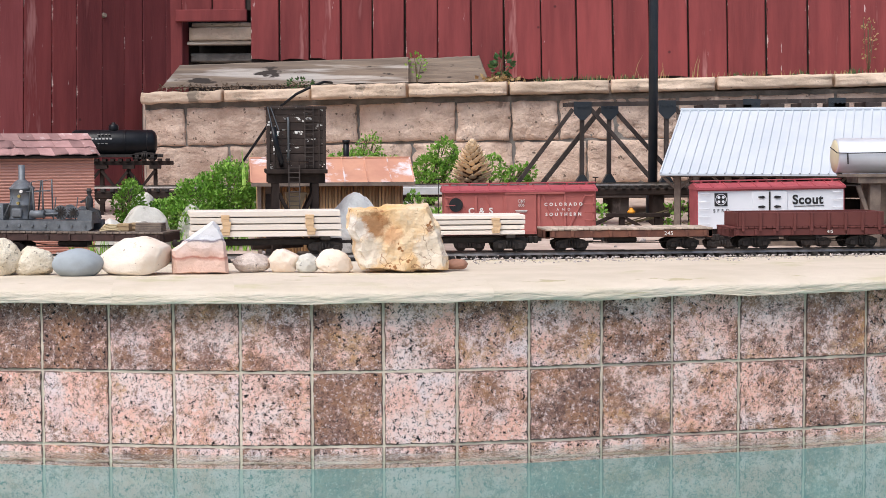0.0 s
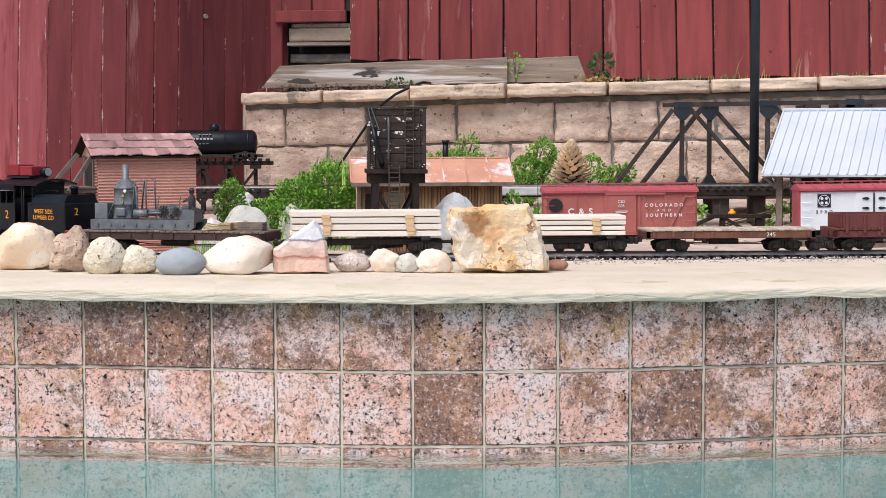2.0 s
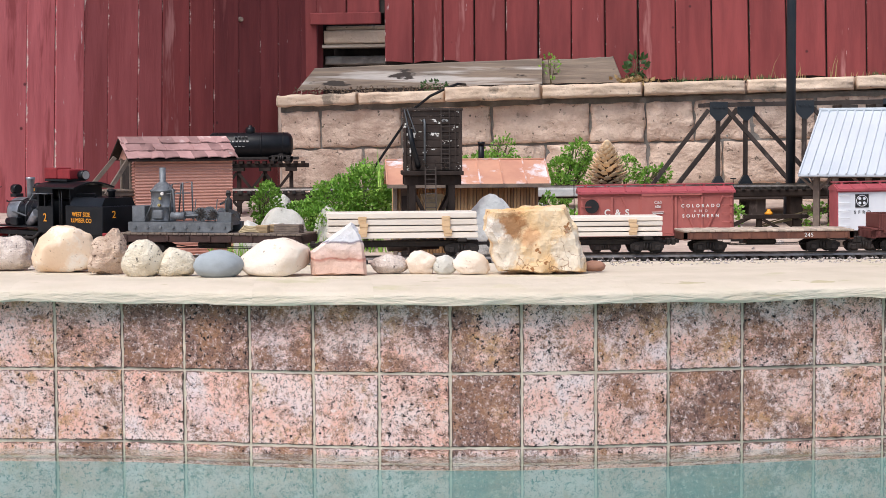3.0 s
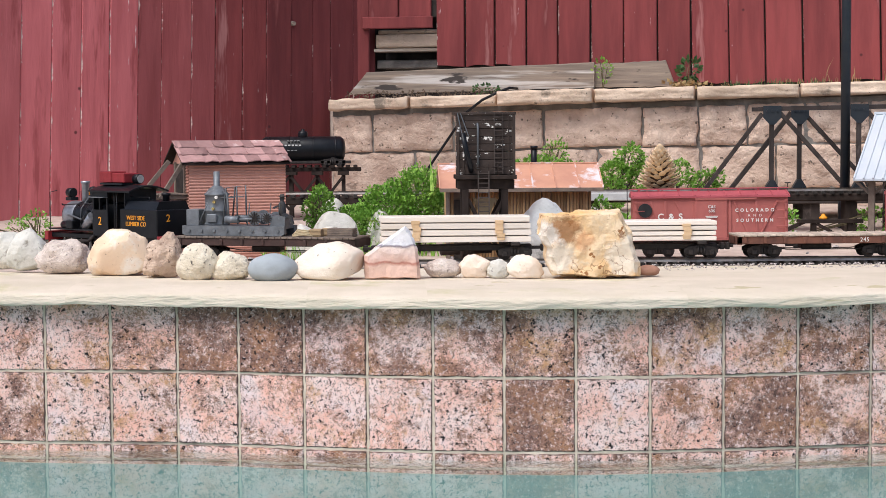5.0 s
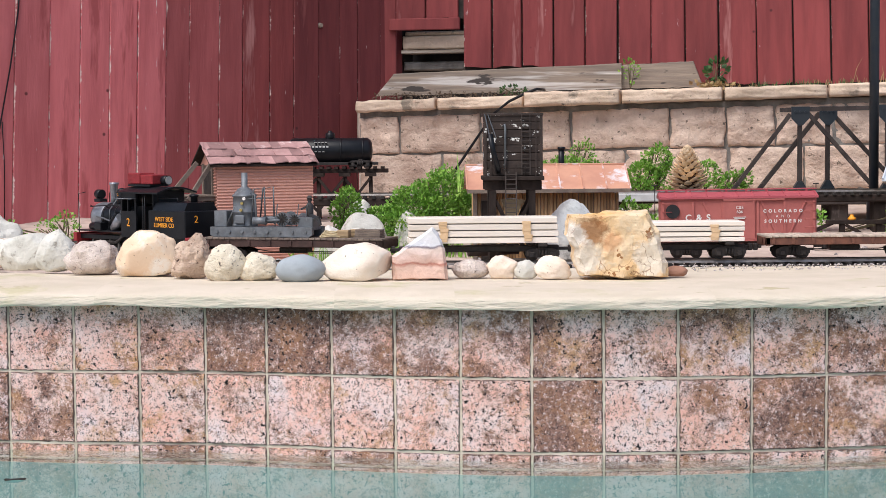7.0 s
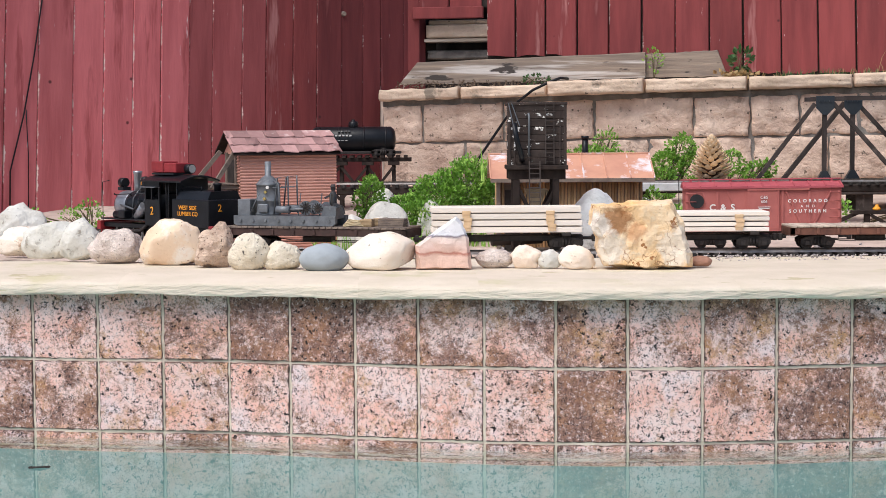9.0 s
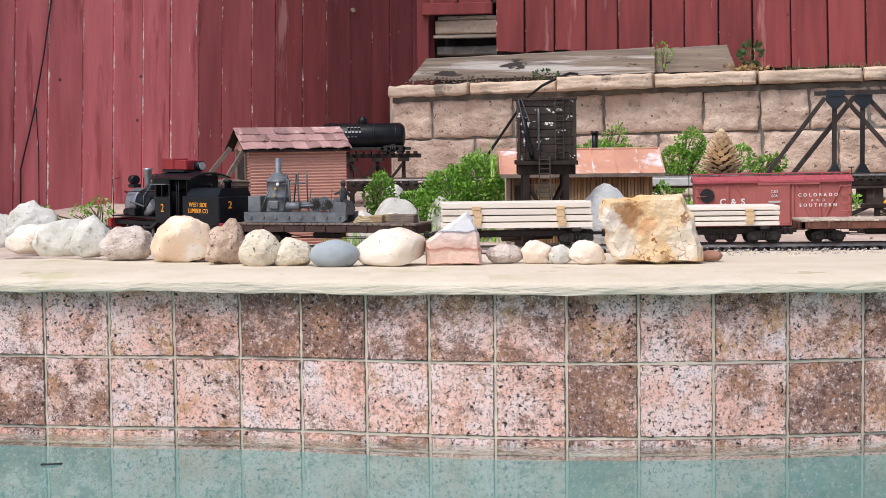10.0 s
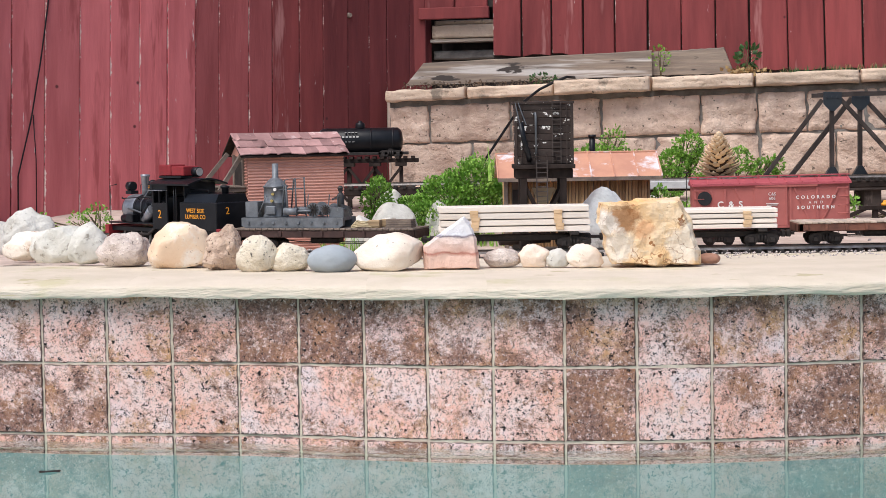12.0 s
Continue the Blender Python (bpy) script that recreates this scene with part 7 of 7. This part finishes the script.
bm = bm_new()
cyl(bm, (0.16, 4.80, 0.375), (0.30, 4.83, 0.378), 0.016, 0.015, n=14)
cyl(bm, (0.30, 4.83, 0.378), (0.301, 4.83, 0.378), 0.010, n=14)
solid("log", bm, "timber_dark", "short dark log lying by the water tower", "log")


# ---- plants ----
def leaves(bm, centre, radii, n, size, seed, lift=0.3, thin=0.0):
    """Small folded leaves in a lumpy mass, denser at the outside, with gaps."""
    r = random.Random(seed)
    cx, cy, cz = centre
    made = 0
    while made < n:
        d = Vector((r.gauss(0, 1), r.gauss(0, 1), r.gauss(0, 1))).normalized()
        k = noise.noise((d.x * 2.2 + seed, d.y * 2.2, d.z * 2.2))
        if noise.noise((d.x * 4 + seed, d.y * 4, d.z * 4)) < -0.25 + thin and r.random() < 0.8:
            made += 0.25
            continue
        q = (0.55 + 0.45 * r.random() ** 0.5) * (1 + 0.35 * k)
        p = Vector((cx + d.x * radii[0] * q, cy + d.y * radii[1] * q, max(cz + d.z * radii[2] * q, 0.33)))
        s = size * r.uniform(0.6, 1.3)
        out = (d + Vector((r.gauss(0, 0.5), r.gauss(0, 0.5), lift + r.gauss(0, 0.4)))).normalized()
        side = out.cross(Vector((r.gauss(0, 1), r.gauss(0, 1), r.gauss(0, 1)))).normalized()
        up = side.cross(out)
        a = bm.verts.new(p)
        b = bm.verts.new(p + out * s * 0.5 + side * s * 0.36 + up * s * 0.08)
        c = bm.verts.new(p + out * s)
        e = bm.verts.new(p + out * s * 0.5 - side * s * 0.36 + up * s * 0.08)
        bm.faces.new((a, b, c))
        bm.faces.new((a, c, e))
        made += 1
    return bm


def bush(label, blobs, size, seed, material="leaf", category="bush", sparse=0.0):
    x, y = blobs[0][0], blobs[0][1]
    z = min(b[2] - b[5] for b in blobs)
    z = min(z, bed_z(x, y))
    t = thing("bush", label, category, None, "plants in the bed")
    bm = bm_new()
    r = random.Random(seed)
    for b in blobs:
        for _ in range(7):
            e = (b[0] + r.uniform(-0.7, 0.7) * b[3], b[1] + r.uniform(-0.6, 0.6) * b[4], b[2] + r.uniform(0.1, 0.7) * b[5])
            tube(bm, [(x + r.uniform(-0.02, 0.02), y, z - 0.01), ((x + e[0]) / 2 + r.uniform(-0.01, 0.01), (y + e[1]) / 2, (z + e[2]) / 2), e], 0.0018, 5)
    st = part("stem", bm, "stem", t)
    st["kind"] = "stuff"
    bm = bm_new()
    for k, b in enumerate(blobs):
        leaves(bm, b[:3], b[3:6], b[6], size, seed + k * 5.3, thin=sparse)
    f = part("foliage", bm, material, t)
    f["kind"] = "stuff"
    return t


bush("bright green small-leaved bush in front of the stone wall",
     [(0.11, 5.5, 0.49, 0.085, 0.08, 0.10, 4200), (0.02, 5.48, 0.455, 0.09, 0.08, 0.085, 3800), (-0.075, 5.5, 0.42, 0.075, 0.07, 0.06, 2400), (0.16, 5.5, 0.44, 0.05, 0.06, 0.09, 1800), (-0.02, 5.42, 0.40, 0.12, 0.06, 0.06, 2200)], 0.0105, 3)
bush("small bright green bush beside the corrugated shed", [(-0.195, 5.42, 0.46, 0.045, 0.05, 0.075, 1500), (-0.17, 5.40, 0.41, 0.05, 0.04, 0.05, 900)], 0.010, 11)
bush("loose green bush growing against the stone wall", [(0.60, 6.62, 0.56, 0.11, 0.06, 0.055, 1500), (0.72, 6.62, 0.54, 0.07, 0.05, 0.05, 800), (0.66, 6.64, 0.62, 0.045, 0.04, 0.06, 300)], 0.0115, 17, sparse=0.1)
bush("upright green shrub against the stone wall", [(0.87, 6.5, 0.545, 0.065, 0.05, 0.05, 1100), (0.93, 6.5, 0.60, 0.055, 0.04, 0.055, 900), (0.86, 6.48, 0.48, 0.055, 0.05, 0.06, 900), (0.96, 6.5, 0.53, 0.04, 0.04, 0.07, 700)], 0.0115, 23, sparse=0.12)
bush("loose green shrub beside the bridge", [(1.10, 6.45, 0.55, 0.05, 0.05, 0.05, 700), (1.19, 6.42, 0.51, 0.055, 0.04, 0.045, 700), (1.24, 6.42, 0.535, 0.03, 0.03, 0.03, 250)], 0.0115, 29, sparse=0.15)
bush("light green weeds by the foot of the side fence", [(-1.17, 5.95, 0.40, 0.045, 0.05, 0.055, 260), (-1.24, 5.98, 0.38, 0.04, 0.04, 0.04, 150)], 0.011, 37, sparse=0.25)
bush("light green weeds under the shed platform", [(-0.72, 5.35, 0.41, 0.055, 0.04, 0.055, 420), (-0.79, 5.5, 0.40, 0.05, 0.05, 0.05, 300)], 0.014, 41, sparse=0.1)
bush("low green weeds on bare soil inside the curve", [(-0.96, 5.86, 0.40, 0.08, 0.06, 0.065, 1100), (-0.84, 5.9, 0.40, 0.06, 0.05, 0.06, 600), (-1.33, 5.75, 0.37, 0.06, 0.05, 0.06, 400)], 0.012, 59, sparse=0.1)
bush("green leaves behind the cabin corner", [(0.68, 5.42, 0.44, 0.03, 0.04, 0.06, 260), (0.75, 5.5, 0.40, 0.06, 0.04, 0.035, 260)], 0.013, 47)
bush("green weeds under the raised line", [(1.32, 5.75, 0.40, 0.06, 0.05, 0.045, 260), (1.62, 5.7, 0.40, 0.05, 0.05, 0.05, 200)], 0.014, 53, sparse=0.2)


def grass(label, spots, seed, h=0.05, material="leaf", n=40, m=None, spread=0.04):
    """Blades of grass in tufts."""
    r = random.Random(seed)
    bm = bm_new()
    for x, y, z in spots:
        for _ in range(n):
            bx, by = x + r.gauss(0, spread), y + r.gauss(0, spread * 0.4)
            a, s = r.uniform(0, 6.28), h * r.uniform(0.5, 1.2)
            lx, ly, w = r.gauss(0, 0.3) * s, r.gauss(0, 0.3) * s, r.uniform(0.0012, 0.0028)
            p = [bm.verts.new(q) for q in ((bx - w * math.cos(a), by - w * math.sin(a), z), (bx + w * math.cos(a), by + w * math.sin(a), z),
                                           (bx + lx * 0.4 + w * 0.7 * math.cos(a), by + ly * 0.4, z + s * 0.6), (bx + lx * 0.4 - w * 0.7 * math.cos(a), by + ly * 0.4, z + s * 0.6), (bx + lx, by + ly, z + s))]
            bm.faces.new((p[0], p[1], p[2], p[3]))
            bm.faces.new((p[3], p[2], p[4]))
    return solid("grass", bm, material, label, "grass", m, kind="stuff")


grass("green grass blades between the rocks and bush", [(0.05, 5.25, 0.325), (0.12, 5.28, 0.325), (-0.03, 5.2, 0.322), (-0.28, 5.0, 0.325), (0.0, 5.1, 0.32)], 5, 0.065)
grass("tall single green blades beside the pine cone", [(1.075, 6.1, 0.47), (0.80, 5.6, 0.36), (0.155, 5.38, 0.52)], 6, 0.11, n=5, spread=0.008)
grass("dry grass and weeds along the foot of the fence", [(1.5 + 0.095 * k, 0.235, 0.885 + 0.002 * k) for k in range(22) if k % 5 != 2], 7, 0.022, "leaf_dry", 12, WF, 0.05)
grass("low green weeds along the foot of the fence", [(1.62, 0.22, 0.885), (1.75, 0.22, 0.887), (1.83, 0.22, 0.887), (2.4, 0.22, 0.90), (2.65, 0.22, 0.905), (2.86, 0.22, 0.91), (1.95, 0.22, 0.89)], 8, 0.028, "leaf_dark", 26, WF, 0.03)
grass("dry brown stalks standing before the fence", [(1.98, 0.23, 0.89), (2.07, 0.23, 0.89), (2.22, 0.23, 0.89)], 9, 0.10, "leaf_dry", 4, WF, 0.012)

for label, u, yy, z, rx, rz, n, s, mt, sd in (("small green sprig growing by the grey board", 1.10, 0.05, 0.955, 0.035, 0.05, 70, 0.013, "leaf", 61),
                                              ("dark leafy weed with brown dead leaves", 1.44, 0.10, 0.945, 0.04, 0.045, 70, 0.026, "leaf_dark", 62),
                                              ("dark creeping weed on the wall's cap", 0.63, 0.03, 0.880, 0.06, 0.018, 80, 0.014, "leaf_dark", 63),
                                              ("dry yellow flowering weed by the fence", 2.90, 0.18, 1.04, 0.03, 0.10, 60, 0.013, "leaf_dry", 64)):
    t = thing("weed", label, "weed", WF, "weeds on the wall")
    bm = bm_new()
    r = random.Random(sd)
    for _ in range(5):
        e = (u + r.uniform(-0.8, 0.8) * rx, yy, z + r.uniform(-0.2, 0.9) * rz)
        tube(bm, [(u, yy, 0.85 + 0.02 * u), ((u + e[0]) / 2, yy, (0.87 + e[2]) / 2), e], 0.0014, 5)
    st = part("stem", bm, "stem", t)
    st["kind"] = "stuff"
    bm = bm_new()
    leaves(bm, (u, yy, z), (rx, 0.02, rz), n, s, sd)
    part("foliage", bm, mt, t)
bm = bm_new()
r = random.Random(77)
for _ in range(130):
    leaves(bm, (1.43 + r.gauss(0, 0.035), 0.09 + r.gauss(0, 0.02), 0.885 + abs(r.gauss(0, 0.008))), (0.004, 0.004, 0.003), 1, 0.02, r.random() * 50)
solid("dead_leaves", bm, "leaf_dry", "heap of brown dead leaves beside the board", "dead leaves", WF, kind="stuff")
bm = bm_new()
for _ in range(420):
    leaves(bm, (r.uniform(0.05, 1.05), 0.045 + r.gauss(0, 0.02), 0.853 + 0.02 * r.random()), (0.004, 0.004, 0.002), 1, 0.013, r.random() * 50, 0.0)
solid("leaf_litter", bm, "litter", "brown leaf litter on the wall before the board", "leaf litter", WF, kind="stuff")
bm = bm_new()
rs = np.random.RandomState(12)
for _ in range(150):
    x, y = rs.uniform(-0.4, 1.5), rs.uniform(4.75, 6.4)
    s = rs.uniform(0.006, 0.018)
    cyl(bm, (x, y, bed_z(x, y) - 0.004), (x + s * 0.2, y, bed_z(x, y) + s * 0.7), s, s * 0.45, n=6)
solid("pebbles", bm, "gravel", "scattered pale pebbles on the bed", "pebbles", kind="stuff")


# dead leaf drifting on the pool
bm = bm_new()
rim_pts = [(0.022 * math.cos(a * 0.5236), 0.010 * math.sin(a * 0.5236), 0.0012 * math.sin(a * 1.57)) for a in range(12)]
for dz in (0.0, 0.0008):
    bm.faces.new([bm.verts.new((x, y, z + dz)) for x, y, z in rim_pts])
ring = list(bm.verts)
for k in range(12):
    bm.faces.new((ring[k], ring[(k + 1) % 12], ring[12 + (k + 1) % 12], ring[12 + k]))
solid("floating_leaf", bm, "dark_gap", "small dark dead leaf floating on the pool water", "leaf", pose(-0.786, 3.434, WATER + 0.0015, 0, 0, 10))


# ---- pine cone ----
def pine_cone():
    t = thing("pine_cone", "large tan pine cone standing upright like a tree", "pine cone", pose(0.962, 6.02, 0.507))
    H = 0.156
    bm = bm_new()
    lathe(bm, [(0.020, -0.03), (0.030, 0.01), (0.036, 0.03), (0.026, 0.08), (0.014, 0.12), (0.004, H - 0.01)], 14)
    part("core", bm, "cone_core", t)
    bm = bm_new()
    sec = []
    for s, w, h, z in ((0.0, 0.25, 0.10, 0.0), (0.5, 0.42, 0.12, 0.02), (0.82, 0.52, 0.16, 0.12), (1.0, 0.30, 0.10, 0.26), (1.06, 0.06, 0.04, 0.36)):
        sec.append([bm.verts.new((s, a * w, z + b * h)) for a, b in ((-1, 0), (0, 0.9), (1, 0), (0, -0.7))])
    for a, b in zip(sec, sec[1:]):
        for k in range(4):
            bm.faces.new((a[k], a[(k + 1) % 4], b[(k + 1) % 4], b[k]))
    bm.faces.new(sec[0])
    bm.faces.new(sec[-1][::-1])
    me = mesh_of(bm, "scale", "cone")
    n = 130
    for k in range(n):
        f = k / (n - 1)
        z = -0.005 + (H - 0.005) * f ** 0.92
        rad = 0.074 * (1 - f) ** 0.72 + 0.004 if f > 0.12 else 0.074 * (0.62 + f * 2.3)
        ln = rad * 0.78 + 0.006
        a = k * 2.39996
        m = Matrix.Rotation(a, 4, "Z") @ Matrix.Translation((rad - ln * 0.92, 0, z - 0.004)) @ Matrix.Rotation(-radians(2 + 40 * f), 4, "Y")
        ob = part("scale", me, "cone", t, at=m @ Matrix.Diagonal((ln, 0.030 * (1 - 0.60 * f), 0.032 * (1 - 0.5 * f), 1)))


pine_cone()

# ---- tiles of the pool wall, one by one ----
JOINTS = [-1.60, -1.455, -1.31, -1.165, -1.02, -0.874, -0.728, -0.585, -0.441, -0.308, -0.168, -0.035, 0.101, 0.247, 0.394, 0.548, 0.702, 0.861, 1.019, 1.172, 1.326, 1.475, 1.62, 1.77, 1.92, 2.07]
G = 0.0028


def tile(x0, x1, z0, z1, seed):
    """A stoneware tile: nibbled outline, eased edge, following the wall's bend."""
    r = random.Random(seed)
    q0, q1 = Vector((x0, wall_y(x0), 0)), Vector((x1, wall_y(x1), 0))
    w = (q1 - q0).length
    h = z1 - z0
    bm = bm_new()
    ring = []
    n = 12
    for k in range(n):
        ring.append((k / n * w, 0))
    for k in range(n):
        ring.append((w, k / n * h))
    for k in range(n):
        ring.append((w - k / n * w, h))
    for k in range(n):
        ring.append((0, h - k / n * h))
    e = 0.0016
    jit = [(r.gauss(0, 0.0006), r.gauss(0, 0.0006)) for _ in ring]
    def at(p, inset, y, j):
        x = min(max(p[0], G + inset), w - G - inset) + j[0]
        z = min(max(p[1], G + inset), h - G - inset) + j[1]
        return (x, y, z)
    back = [bm.verts.new(at(p, 0, 0.004, j)) for p, j in zip(ring, jit)]
    mid = [bm.verts.new(at(p, 0, -0.0006, j)) for p, j in zip(ring, jit)]
    top = [bm.verts.new(at(p, e, -0.0017, j)) for p, j in zip(ring, jit)]
    for a, b in ((back, mid), (mid, top)):
        for k in range(len(ring)):
            bm.faces.new((a[k], a[(k + 1) % len(ring)], b[(k + 1) % len(ring)], b[k]))
    bm.faces.new(top)
    ang = math.atan2(q1.y - q0.y, q1.x - q0.x)
    return bm, Matrix.Translation((x0, wall_y(x0), z0)) @ Matrix.Rotation(ang, 4, "Z") @ pose(0, r.uniform(-0.0008, 0.0008), 0, r.uniform(-0.3, 0.3), 0, r.uniform(-0.3, 0.3))


# firing of each tile from the fourth on: dark and ochre by digit, upper and lower row
FIRED = ("34348966554556456554", "21520106262540236554", "75123322380475446343", "16442242110004312112")
k = 0
for i, (a, b) in enumerate(zip(JOINTS, JOINTS[1:])):
    q = min(max(i - 4, 0), 19)
    for row, (z0, z1) in enumerate(((0.186, 0.336), (0.031, 0.186), (-0.124, 0.031))):
        bm, m = tile(a, b, z0, z1, k)
        r = min(row, 1)
        ob = part("tile", bm, "tile", pool_wall, at=m)
        pale = row == 1 and i == 12
        ob.color = (int(FIRED[2 * r][q]) / 9 if row < 2 else 0.3 + 0.4 * (k % 5) / 5, int(FIRED[2 * r + 1][q]) / 9, 1.0 if pale else 0.22 * (k % 4), 1)
        k += 1
